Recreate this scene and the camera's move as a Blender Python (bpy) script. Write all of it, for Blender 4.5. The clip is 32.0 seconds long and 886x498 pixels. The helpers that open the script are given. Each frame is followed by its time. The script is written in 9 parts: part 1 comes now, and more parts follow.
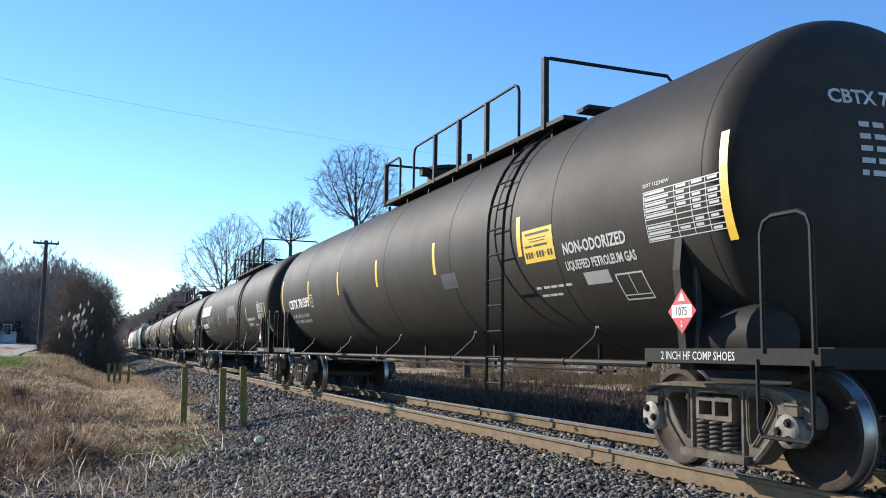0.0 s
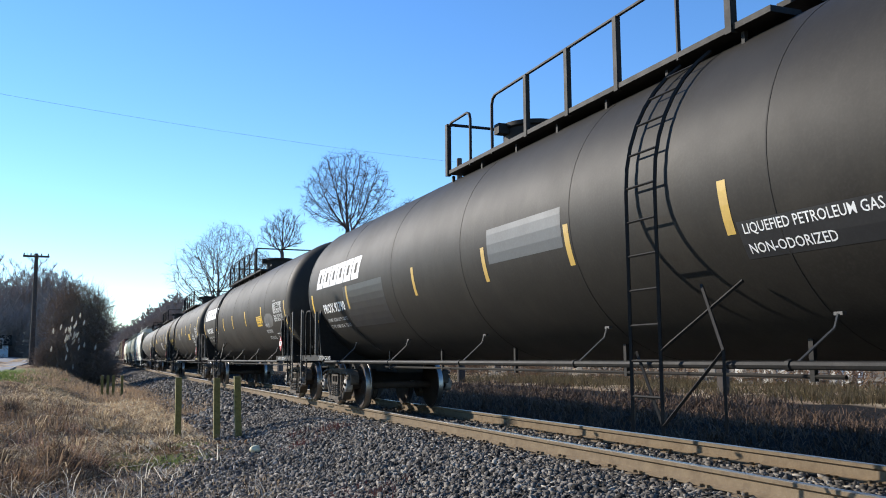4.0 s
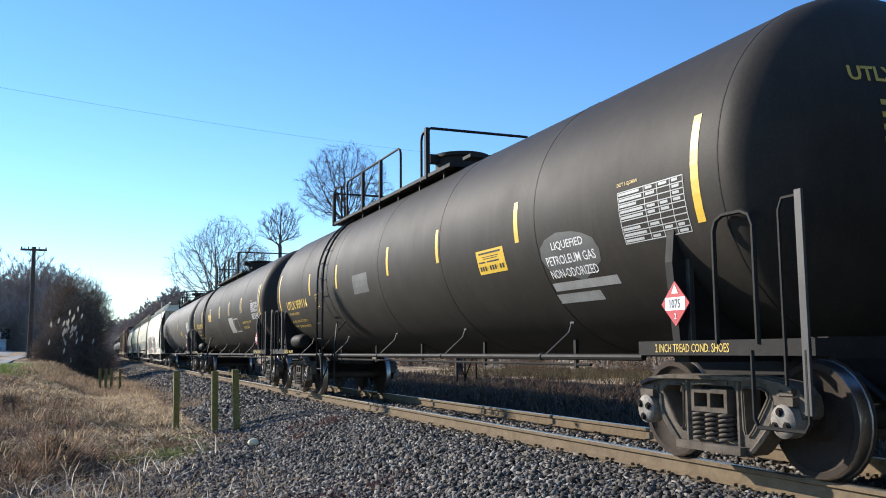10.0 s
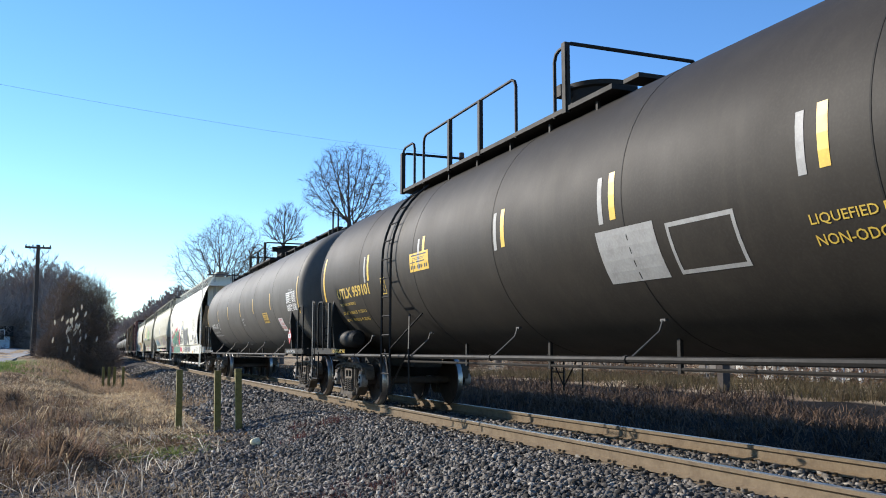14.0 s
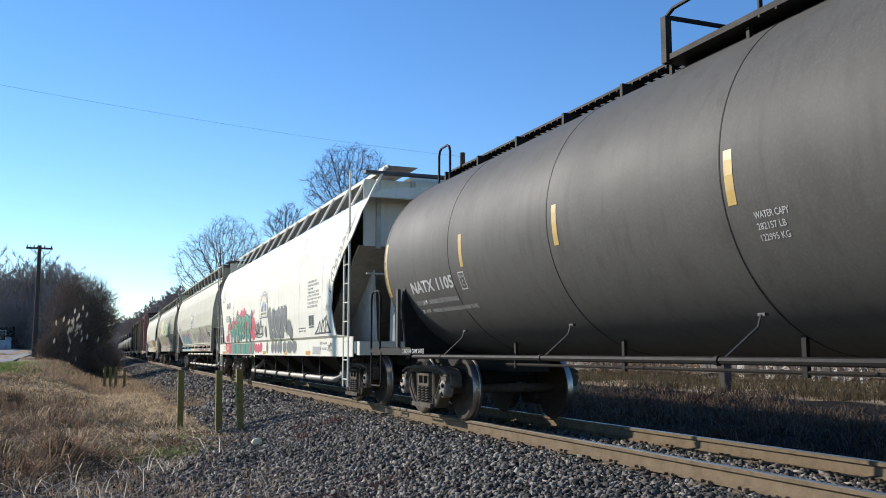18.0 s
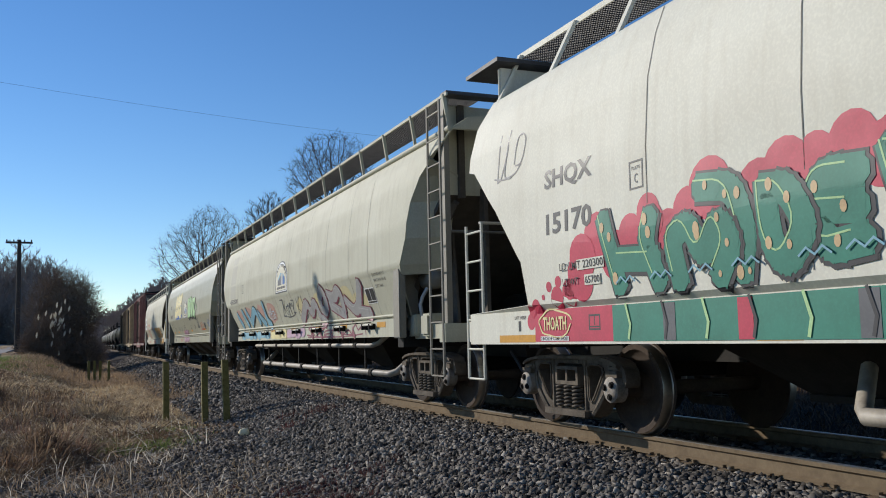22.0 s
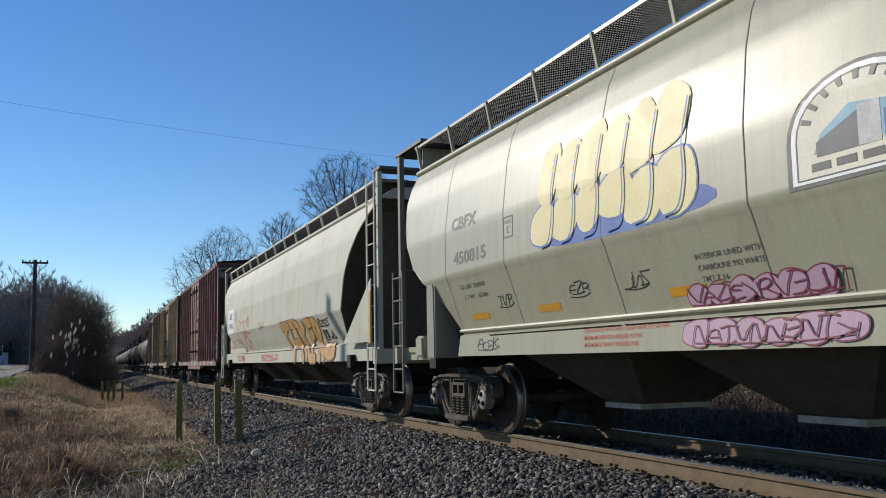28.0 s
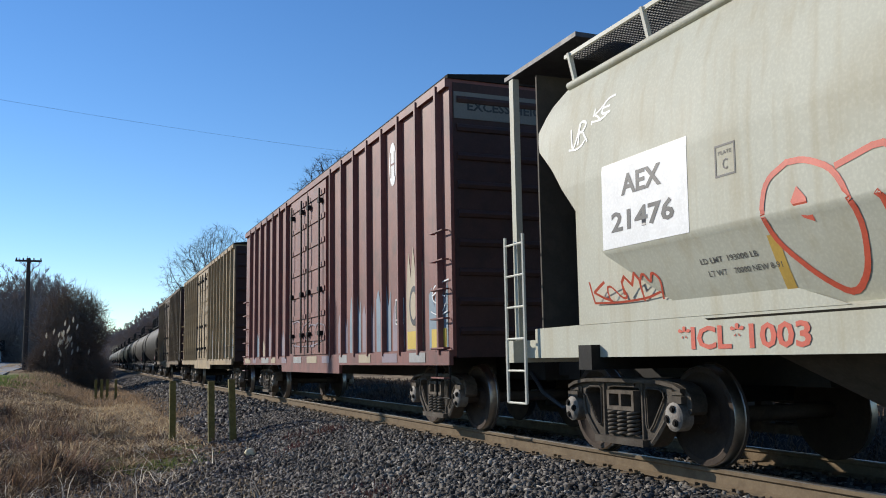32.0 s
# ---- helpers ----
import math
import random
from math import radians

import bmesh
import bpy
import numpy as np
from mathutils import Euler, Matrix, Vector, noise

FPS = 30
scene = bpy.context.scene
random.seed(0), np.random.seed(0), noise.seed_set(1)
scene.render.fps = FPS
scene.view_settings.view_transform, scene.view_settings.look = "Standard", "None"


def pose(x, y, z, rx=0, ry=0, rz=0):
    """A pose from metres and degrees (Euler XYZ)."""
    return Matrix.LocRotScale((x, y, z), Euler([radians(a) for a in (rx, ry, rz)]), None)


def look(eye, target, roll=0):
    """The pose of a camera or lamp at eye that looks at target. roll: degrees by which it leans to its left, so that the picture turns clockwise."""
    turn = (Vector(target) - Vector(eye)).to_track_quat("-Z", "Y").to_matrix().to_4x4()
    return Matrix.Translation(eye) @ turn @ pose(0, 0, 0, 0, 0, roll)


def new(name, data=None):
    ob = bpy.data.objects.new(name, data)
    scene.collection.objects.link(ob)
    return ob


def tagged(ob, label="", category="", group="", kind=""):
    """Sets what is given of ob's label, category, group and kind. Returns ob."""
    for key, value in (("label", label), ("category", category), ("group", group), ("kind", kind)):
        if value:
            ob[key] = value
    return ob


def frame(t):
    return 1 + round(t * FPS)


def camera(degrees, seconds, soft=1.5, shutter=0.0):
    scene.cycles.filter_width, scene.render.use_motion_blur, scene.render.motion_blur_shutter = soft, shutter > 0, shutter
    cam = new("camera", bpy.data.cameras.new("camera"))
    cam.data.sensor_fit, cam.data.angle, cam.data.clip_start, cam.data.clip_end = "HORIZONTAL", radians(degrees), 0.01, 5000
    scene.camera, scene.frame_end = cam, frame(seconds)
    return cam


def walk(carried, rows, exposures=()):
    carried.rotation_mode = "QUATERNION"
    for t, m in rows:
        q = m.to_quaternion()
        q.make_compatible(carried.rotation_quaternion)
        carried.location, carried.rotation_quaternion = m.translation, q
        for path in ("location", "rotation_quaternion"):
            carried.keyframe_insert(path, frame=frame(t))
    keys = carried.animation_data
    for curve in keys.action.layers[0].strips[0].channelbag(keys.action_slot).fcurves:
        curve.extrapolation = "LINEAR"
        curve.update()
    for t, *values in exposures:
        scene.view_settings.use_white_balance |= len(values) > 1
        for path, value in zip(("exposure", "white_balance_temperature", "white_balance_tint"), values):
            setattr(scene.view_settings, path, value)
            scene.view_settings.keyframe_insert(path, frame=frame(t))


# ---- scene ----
# camera: hand-held at one spot beside the track (world: rail tops at z = 0, track along +y)
cam = camera(53.0, 32.0, 1.0)
EYE = (-6.115, -0.48, 1.012)
TURNS = [
    (0.0, 96.66, -0.88, -21.52), (0.5, 96.86, -0.30, -21.39), (1.0, 96.83, -0.20, -21.75),
    (1.5, 96.92, -0.18, -22.12), (2.0, 96.93, -0.11, -22.19), (2.5, 96.94, -0.12, -22.26),
    (3.0, 96.91, 0.75, -22.36), (3.5, 96.92, 0.58, -22.22), (5.5, 97.06, 0.23, -20.99),
    (6.0, 96.99, 0.19, -21.26), (6.5, 96.95, 0.18, -21.30), (7.0, 96.78, 0.10, -21.32),
    (7.5, 96.52, 0.04, -21.49), (8.0, 96.23, 0.15, -21.72), (8.5, 96.17, 0.24, -21.93),
    (9.0, 96.20, 0.24, -22.08), (9.5, 96.35, 0.23, -22.13), (10.0, 96.53, 0.41, -22.03),
    (10.5, 96.64, 0.21, -21.92), (11.0, 96.72, 0.06, -21.84), (11.5, 96.62, 0.00, -21.91),
    (12.0, 96.71, 0.01, -21.67), (12.5, 96.65, 0.09, -21.67), (13.0, 96.61, -0.08, -21.84),
    (13.5, 96.58, -0.04, -21.86), (15.5, 96.68, -0.25, -21.78), (16.0, 96.61, -0.39, -21.82),
    (16.5, 96.61, -0.42, -21.84), (17.0, 96.55, -0.34, -21.85), (17.5, 96.52, -0.16, -21.78),
    (18.0, 96.59, 0.03, -21.77), (18.5, 96.56, 0.19, -21.76), (19.0, 96.55, 0.16, -21.84),
    (19.5, 96.55, 0.06, -21.95), (20.0, 96.51, 0.35, -22.04), (20.5, 96.34, 0.88, -22.16),
    (21.0, 96.12, 1.10, -22.41), (21.5, 95.82, 1.28, -22.59), (22.0, 95.69, 1.26, -22.71),
    (22.5, 95.89, 1.15, -22.52), (23.0, 96.04, 1.09, -22.45), (23.5, 96.18, 1.11, -22.41),
    (24.0, 96.28, 1.12, -22.29), (24.5, 96.39, 1.17, -22.21), (26.5, 97.01, 0.91, -22.23),
    (27.0, 97.06, 1.00, -22.15), (27.5, 97.02, 1.03, -21.79), (28.0, 97.04, 1.11, -21.88),
    (28.5, 97.03, 1.28, -21.99), (29.0, 96.90, 1.03, -21.95), (29.5, 96.72, 0.91, -21.94),
    (30.0, 96.79, 0.76, -21.95), (30.5, 96.88, 0.82, -22.00), (31.0, 96.92, 0.91, -22.06),
    (31.5, 97.00, 1.03, -22.17), (32.0, 97.02, 0.91, -22.25),
    ]
EXPOSURES = [(0.0, 0.65), (3.0, 0.58), (6.0, 0.5), (9.0, 0.58), (16.0, 0.46), (17.0, 0.32), (18.0, 0.26), (19.0, 0.06), (20.0, -0.3), (21.0, -0.5), (22.0, -0.34), (23.0, -0.02), (24.0, -0.25), (27.0, -0.3), (28.0, -0.36), (29.0, -0.2), (30.0, -0.16), (31.0, -0.24), (32.0, -0.12)]
walk(cam, [(t, pose(*EYE, rx, ry, rz)) for t, rx, ry, rz in TURNS], EXPOSURES)

# daylight: low winter sun from beyond the weeds, clear sky
SUN_EL, SUN_AZ = radians(23.5), radians(36.5)   # azimuth measured from +y towards -x
to_sun = Vector((-math.sin(SUN_AZ) * math.cos(SUN_EL), math.cos(SUN_AZ) * math.cos(SUN_EL), math.sin(SUN_EL)))
world = bpy.data.worlds.new("sky")
scene.world = world
world.use_nodes = True
wn = world.node_tree
sky = wn.nodes.new("ShaderNodeTexSky")
sky.sky_type = "NISHITA"
sky.sun_disc = False
sky.sun_elevation = SUN_EL
sky.sun_rotation = -SUN_AZ
sky.altitude = 450
sky.air_density, sky.dust_density, sky.ozone_density = 1.0, 0.0, 3.6
wn.nodes["Background"].inputs["Strength"].default_value = 0.155
tint = wn.nodes.new("ShaderNodeHueSaturation")
tint.inputs["Hue"].default_value, tint.inputs["Saturation"].default_value = 0.506, 1.18
wn.links.new(sky.outputs[0], tint.inputs["Color"])
wn.links.new(tint.outputs[0], wn.nodes["Background"].inputs["Color"])
lamp = bpy.data.lights.new("sun", "SUN")
lamp.energy, lamp.angle, lamp.color = 5.0, radians(0.53), (1.0, 0.93, 0.83)
sun = new("sun", lamp)
sun.matrix_world = look(to_sun * 50, (0, 0, 0))

# ---- materials ----
def mat(name, base, rough=0.6, metal=0.0, second=None, amount=0.5, scale=3.0, grain=40.0, bump=0.15, streak=0.0,
        dirt=None, dirt_amount=0.0, shift=0.0, spec=0.5, dist=0.01):
    """A painted or raw surface: two tones mixed at a large scale, a grain, optional upright streaks and dirt."""
    m = bpy.data.materials.new(name)
    m.use_nodes = True
    t, n, l = m.node_tree, m.node_tree.nodes, m.node_tree.links
    b = n["Principled BSDF"]
    tc = n.new("ShaderNodeTexCoord")
    big = n.new("ShaderNodeTexNoise")
    big.inputs["Scale"].default_value, big.inputs["Detail"].default_value, big.inputs["Roughness"].default_value = scale, 6, 0.62
    l.new(tc.outputs["Object"], big.inputs["Vector"])
    fine = n.new("ShaderNodeTexNoise")
    fine.inputs["Scale"].default_value, fine.inputs["Detail"].default_value = grain, 4
    l.new(tc.outputs["Object"], fine.inputs["Vector"])

    def ramp(src, lo, hi):
        r = n.new("ShaderNodeMapRange")
        r.inputs["From Min"].default_value, r.inputs["From Max"].default_value = lo, hi
        l.new(src, r.inputs["Value"])
        return r.outputs["Result"]

    def mix(a, bcol, fac, k):
        x = n.new("ShaderNodeMix")
        x.data_type = "RGBA"
        mul = n.new("ShaderNodeMath")
        mul.operation = "MULTIPLY"
        mul.inputs[1].default_value = k
        l.new(fac, mul.inputs[0])
        l.new(mul.outputs[0], x.inputs[0])
        if isinstance(a, tuple):
            x.inputs[6].default_value = (*a, 1)
        else:
            l.new(a, x.inputs[6])
        x.inputs[7].default_value = (*bcol, 1)
        return x.outputs[2]
    second = second or tuple(c * 0.75 for c in base)
    col = mix(base, second, ramp(big.outputs["Fac"], 0.35, 0.65), amount)
    col = mix(col, tuple(min(1, c * 1.35 + 0.01) for c in base), ramp(fine.outputs["Fac"], 0.45, 0.75), 0.35)
    if streak:
        mp = n.new("ShaderNodeMapping")
        mp.inputs["Scale"].default_value = (9.0, 9.0, 0.35)
        l.new(tc.outputs["Object"], mp.inputs["Vector"])
        st = n.new("ShaderNodeTexNoise")
        st.inputs["Scale"].default_value, st.inputs["Detail"].default_value = 1.0, 5
        l.new(mp.outputs[0], st.inputs["Vector"])
        col = mix(col, dirt or tuple(c * 0.5 for c in base), ramp(st.outputs["Fac"], 0.5, 0.72), streak)
    if dirt_amount:
        d = n.new("ShaderNodeTexNoise")
        d.inputs["Scale"].default_value, d.inputs["Detail"].default_value = scale * 2.7 + 0.3, 8
        l.new(tc.outputs["Object"], d.inputs["Vector"])
        col = mix(col, dirt, ramp(d.outputs["Fac"], 0.48, 0.7), dirt_amount)
    if shift:
        oi = n.new("ShaderNodeObjectInfo")
        hs = n.new("ShaderNodeHueSaturation")
        r = n.new("ShaderNodeMapRange")
        r.inputs["To Min"].default_value, r.inputs["To Max"].default_value = 1 - shift, 1 + shift
        l.new(oi.outputs["Random"], r.inputs["Value"])
        l.new(r.outputs[0], hs.inputs["Value"])
        l.new(col, hs.inputs["Color"])
        col = hs.outputs[0]
    l.new(col, b.inputs["Base Color"])
    rr = n.new("ShaderNodeMapRange")
    rr.inputs["To Min"].default_value, rr.inputs["To Max"].default_value = max(0.05, rough - 0.12), min(1, rough + 0.12)
    l.new(big.outputs["Fac"], rr.inputs["Value"])
    l.new(rr.outputs[0], b.inputs["Roughness"])
    b.inputs["Metallic"].default_value = metal
    b.inputs["Specular IOR Level"].default_value = spec
    if bump:
        bp = n.new("ShaderNodeBump")
        bp.inputs["Strength"].default_value, bp.inputs["Distance"].default_value = bump, dist
        l.new(fine.outputs["Fac"], bp.inputs["Height"])
        l.new(bp.outputs[0], b.inputs["Normal"])
    return m


M_BLACK = mat("black_tank_paint", (0.02296, 0.0205, 0.01681), 0.58, second=(0.0164, 0.01435, 0.01189), scale=0.7, dirt=(0.04756, 0.04182, 0.0328), dirt_amount=0.25, streak=0.16, bump=0.05, spec=0.13)
M_BLACK2 = mat("black_tank_paint_dusty", (0.0344, 0.0296, 0.024), 0.6, second=(0.024, 0.0208, 0.0176), scale=0.6, dirt=(0.0672, 0.0576, 0.044), dirt_amount=0.25, streak=0.2, bump=0.05, spec=0.13)
M_GREY = mat("grey_tank_paint", (0.1082, 0.1031, 0.0929), 0.6, second=(0.0806, 0.0786, 0.0714), scale=0.6, dirt=(0.0490, 0.0449, 0.0408), dirt_amount=0.2, streak=0.3, bump=0.04, spec=0.14)
M_STRAP = mat("grey_strap_steel", (0.05, 0.047, 0.042), 0.6, second=(0.034, 0.032, 0.03), scale=5, bump=0.05)
M_FRAME = mat("black_frame_paint", (0.016, 0.015, 0.014), 0.65, second=(0.022, 0.02, 0.017), scale=4, dirt=(0.045, 0.037, 0.029), dirt_amount=0.25, spec=0.15)
M_TRUCK = mat("cast_steel_dusty", (0.1374, 0.1140, 0.0889), 0.9, second=(0.0585, 0.0468, 0.0351), amount=0.8, scale=3.5, dirt=(0.0175, 0.0146, 0.0117), dirt_amount=0.4, grain=70, bump=0.3, shift=0.3, spec=0.25)
M_WHEEL = mat("rusted_wheel_steel", (0.0595, 0.0428, 0.0321), 0.85, second=(0.0369, 0.0262, 0.0202), scale=3, dirt=(0.0107, 0.0083, 0.0071), dirt_amount=0.3, shift=0.25, spec=0.25)
M_TREAD = mat("polished_tread_steel", (0.36, 0.34, 0.31), 0.38, 1.0, scale=6, bump=0.02)
M_RAILSIDE = mat("rusted_rail_steel", (0.2, 0.15, 0.095), 0.9, second=(0.14, 0.1, 0.065), scale=3, dirt=(0.08, 0.058, 0.04), dirt_amount=0.4, spec=0.12)
M_TIE = mat("weathered_tie_wood", (0.075, 0.062, 0.05), 0.95, second=(0.04, 0.034, 0.029), scale=4, grain=25, bump=0.5, shift=0.3)
M_YELLOW = mat("yellow_reflective", (0.75, 0.47, 0.03), 0.5, second=(0.6, 0.36, 0.03), scale=5, bump=0.02)
M_YELLOW_WORN = mat("yellow_reflective_worn", (0.55, 0.36, 0.08), 0.45, second=(0.35, 0.22, 0.06), scale=5, bump=0.02)
M_WHITE = mat("white_lettering", (0.75, 0.75, 0.73), 0.5, second=(0.62, 0.62, 0.6), scale=6, bump=0.02)
M_OLDWHITE = mat("worn_white_lettering", (0.5, 0.5, 0.48), 0.55, second=(0.3, 0.3, 0.29), scale=9, bump=0.02)
M_GOLD = mat("yellow_lettering", (0.62, 0.42, 0.06), 0.5, second=(0.45, 0.3, 0.05), scale=9, bump=0.02)
M_RED = mat("red_placard", (0.5, 0.025, 0.03), 0.45, scale=5, bump=0.02)
M_BLKLET = mat("black_lettering", (0.02, 0.02, 0.02), 0.5, scale=5, bump=0.02)
M_HOPW = mat("white_hopper_paint", (0.690, 0.677, 0.574), 0.62, second=(0.642, 0.624, 0.524), scale=0.5, dirt=(0.419, 0.359, 0.259), dirt_amount=0.12, streak=0.18, bump=0.03, spec=0.25)
M_HOPC = mat("cream_hopper_paint", (0.473, 0.466, 0.361), 0.62, second=(0.428, 0.419, 0.320), scale=0.5, dirt=(0.267, 0.229, 0.154), dirt_amount=0.2, streak=0.22, bump=0.03, spec=0.25)
M_HOPB = mat("beige_hopper_paint", (0.380, 0.366, 0.264), 0.42, second=(0.343, 0.329, 0.237), scale=0.5, dirt=(0.225, 0.178, 0.101), dirt_amount=0.18, streak=0.25, bump=0.015, spec=0.42)
M_HOPG = mat("pale_grey_hopper_paint", (0.494, 0.490, 0.397), 0.62, second=(0.438, 0.430, 0.344), scale=0.5, dirt=(0.346, 0.266, 0.132), dirt_amount=0.25, streak=0.3, bump=0.03, spec=0.25)
M_GREYLET = mat("faded_black_lettering", (0.085, 0.08, 0.07), 0.6, second=(0.15, 0.14, 0.12), scale=12, bump=0.02)
# dusty steel taken near black: shade beneath the cars is in the colour
M_UNDER = mat("dusty_shaded_underframe", (0.022, 0.019, 0.016), 0.9, second=(0.013, 0.012, 0.01), scale=2, dirt=(0.01, 0.009, 0.008), dirt_amount=0.5, spec=0.2)
M_BOXRED = mat("oxide_red_boxcar_paint", (0.215, 0.07, 0.055), 0.6, second=(0.135, 0.042, 0.033), scale=0.8, dirt=(0.056, 0.030, 0.027), dirt_amount=0.5, streak=0.35, bump=0.04)
# boxcar red deepened to hold the shade on the car's ends
M_BOXEND = mat("shaded_boxcar_end", (0.055, 0.024, 0.019), 0.8, second=(0.035, 0.018, 0.015), scale=1.5, dirt=(0.02, 0.014, 0.012), dirt_amount=0.5, bump=0.05)
M_BOXYEL = mat("faded_yellow_boxcar_paint", (0.4, 0.29, 0.15), 0.65, second=(0.206, 0.145, 0.080), scale=0.8, dirt=(0.094, 0.064, 0.042), dirt_amount=0.55, streak=0.5, bump=0.04)
M_BOXBRN = mat("brown_boxcar_paint", (0.159, 0.103, 0.047), 0.6, second=(0.103, 0.066, 0.033), scale=0.8, dirt=(0.047, 0.028, 0.019), dirt_amount=0.5, streak=0.5, bump=0.04)
M_POST = mat("mossy_post_wood", (0.2, 0.165, 0.05), 0.9, second=(0.1, 0.095, 0.022), scale=6, grain=60, bump=0.6, dirt=(0.05, 0.045, 0.015), dirt_amount=0.5)
M_POLE = mat("dark_pole_wood", (0.05, 0.04, 0.034), 0.9, scale=6, grain=60, bump=0.5)
M_BARK = mat("grey_bark", (0.10, 0.082, 0.07), 0.95, second=(0.06, 0.05, 0.042), scale=3, grain=30, bump=0.5)
M_TWIG = mat("brown_twigs", (0.0700, 0.0560, 0.0476), 0.95, second=(0.0490, 0.0385, 0.0329), scale=2, bump=0)
M_FARTWIG = mat("grey_brown_far_twigs", (0.3, 0.245, 0.215), 0.95, second=(0.22, 0.18, 0.155), scale=0.3, bump=0)
M_BRUSH = mat("thicket_twigs", (0.2100, 0.1470, 0.1050), 0.95, second=(0.1400, 0.0980, 0.0700), scale=1, bump=0)


def ramp_by_island(name, stops, rough=0.9, spec=0.2, see=0.0):
    m = bpy.data.materials.new(name)
    m.use_nodes = True
    n, l = m.node_tree.nodes, m.node_tree.links
    g = n.new("ShaderNodeNewGeometry")
    r = n.new("ShaderNodeValToRGB")
    els = r.color_ramp.elements
    while len(els) < len(stops):
        els.new(0.5)
    for i, c in enumerate(stops):
        els[i].position = i / (len(stops) - 1)
        els[i].color = (*c, 1)
    l.new(g.outputs["Random Per Island"], r.inputs["Fac"])
    ns = n.new("ShaderNodeTexNoise")
    ns.inputs["Scale"].default_value = 60
    tc = n.new("ShaderNodeTexCoord")
    l.new(tc.outputs["Object"], ns.inputs["Vector"])
    x = n.new("ShaderNodeMix")
    x.data_type, x.blend_type = "RGBA", "MULTIPLY"
    x.inputs[0].default_value = 0.5
    l.new(r.outputs[0], x.inputs[6])
    l.new(ns.outputs["Fac"], x.inputs[7])
    l.new(x.outputs[2], n["Principled BSDF"].inputs["Base Color"])
    n["Principled BSDF"].inputs["Roughness"].default_value = rough
    n["Principled BSDF"].inputs["Specular IOR Level"].default_value = spec
    if see:
        tr = n.new("ShaderNodeBsdfTranslucent")
        l.new(x.outputs[2], tr.inputs["Color"])
        ms = n.new("ShaderNodeMixShader")
        ms.inputs[0].default_value = see
        l.new(n["Principled BSDF"].outputs[0], ms.inputs[1])
        l.new(tr.outputs[0], ms.inputs[2])
        l.new(ms.outputs[0], n["Material Output"].inputs["Surface"])
    return m


M_STONE = ramp_by_island("ballast_stone", [(0.0184, 0.0172, 0.0149), (0.1035, 0.0920, 0.0805), (0.1725, 0.1541, 0.1346), (0.3105, 0.2783, 0.2415), (0.0425, 0.0379, 0.0345), (0.5290, 0.4830, 0.4140)])
# ballast colours lowered to carry the train's shade on the far shoulder
M_STONE_DARK = ramp_by_island("shaded_ballast_stone", [(0.01, 0.009, 0.008), (0.025, 0.022, 0.02), (0.045, 0.04, 0.035), (0.075, 0.067, 0.058)], spec=0.03)
M_STRAW = ramp_by_island("dry_grass", [(0.62, 0.49, 0.31), (0.4, 0.285, 0.175), (0.86, 0.71, 0.48), (0.23, 0.155, 0.095), (0.52, 0.39, 0.24)], see=0.5)
M_WEED = ramp_by_island("dead_weeds", [(0.4, 0.28, 0.18), (0.57, 0.42, 0.27), (0.26, 0.175, 0.11), (0.7, 0.53, 0.345)], see=0.42)
M_DARKWEED = ramp_by_island("dark_dead_weeds", [(0.2, 0.13, 0.085), (0.33, 0.225, 0.145), (0.115, 0.075, 0.05), (0.48, 0.34, 0.22)], see=0.42)
M_LITTER = ramp_by_island("leaf_litter", [(0.504, 0.324, 0.192), (0.192, 0.114, 0.072), (0.744, 0.552, 0.360), (0.120, 0.078, 0.054), (0.408, 0.240, 0.138), (0.864, 0.720, 0.528)], see=0.15)
M_MAT = ramp_by_island("pale_straw_mat", [(0.78, 0.62, 0.4), (0.6, 0.45, 0.27), (0.92, 0.77, 0.53), (0.4, 0.28, 0.16)], see=0.5)
M_DARKSTEM = ramp_by_island("dark_stems", [(0.14, 0.09, 0.06), (0.22, 0.14, 0.09), (0.09, 0.06, 0.045)])
M_GREEN = ramp_by_island("short_green_grass", [(0.182, 0.266, 0.066), (0.260, 0.336, 0.096), (0.338, 0.364, 0.132)], see=0.3)
M_PLUME = ramp_by_island("pale_seed_heads", [(0.95, 0.9, 0.78), (0.88, 0.8, 0.66)], see=0.6)
M_REDWEED = ramp_by_island("reddish_weeds", [(0.17, 0.06, 0.06), (0.13, 0.05, 0.05), (0.2, 0.12, 0.09)], see=0.3)

# ---- mesh helpers ----
def finish(name, bm, material, smooth=False):
    me = bpy.data.meshes.new(name)
    bm.normal_update()
    bm.to_mesh(me)
    bm.free()
    for m in (material if isinstance(material, (list, tuple)) else [material]):
        me.materials.append(m)
    if smooth:
        me.shade_smooth()
        if smooth != "all":
            me.set_sharp_from_angle(angle=radians(40))
    return me


def part(name, bm, material, parent=None, label="", smooth=False, at=None):
    """Links a bmesh (or a ready mesh) as one object, under a thing or a part."""
    me = finish(name, bm, material, smooth) if isinstance(bm, bmesh.types.BMesh) else bm
    ob = new(name, me)
    if parent:
        ob.parent = parent
    if at is not None:
        ob.matrix_basis = at
    if label:
        tagged(ob, label)
    return ob


def thing(name, label, category, group="", at=None):
    ob = new(name)
    ob.empty_display_size = 0.2
    if at is not None:
        ob.matrix_basis = at
    return tagged(ob, label, category, group)


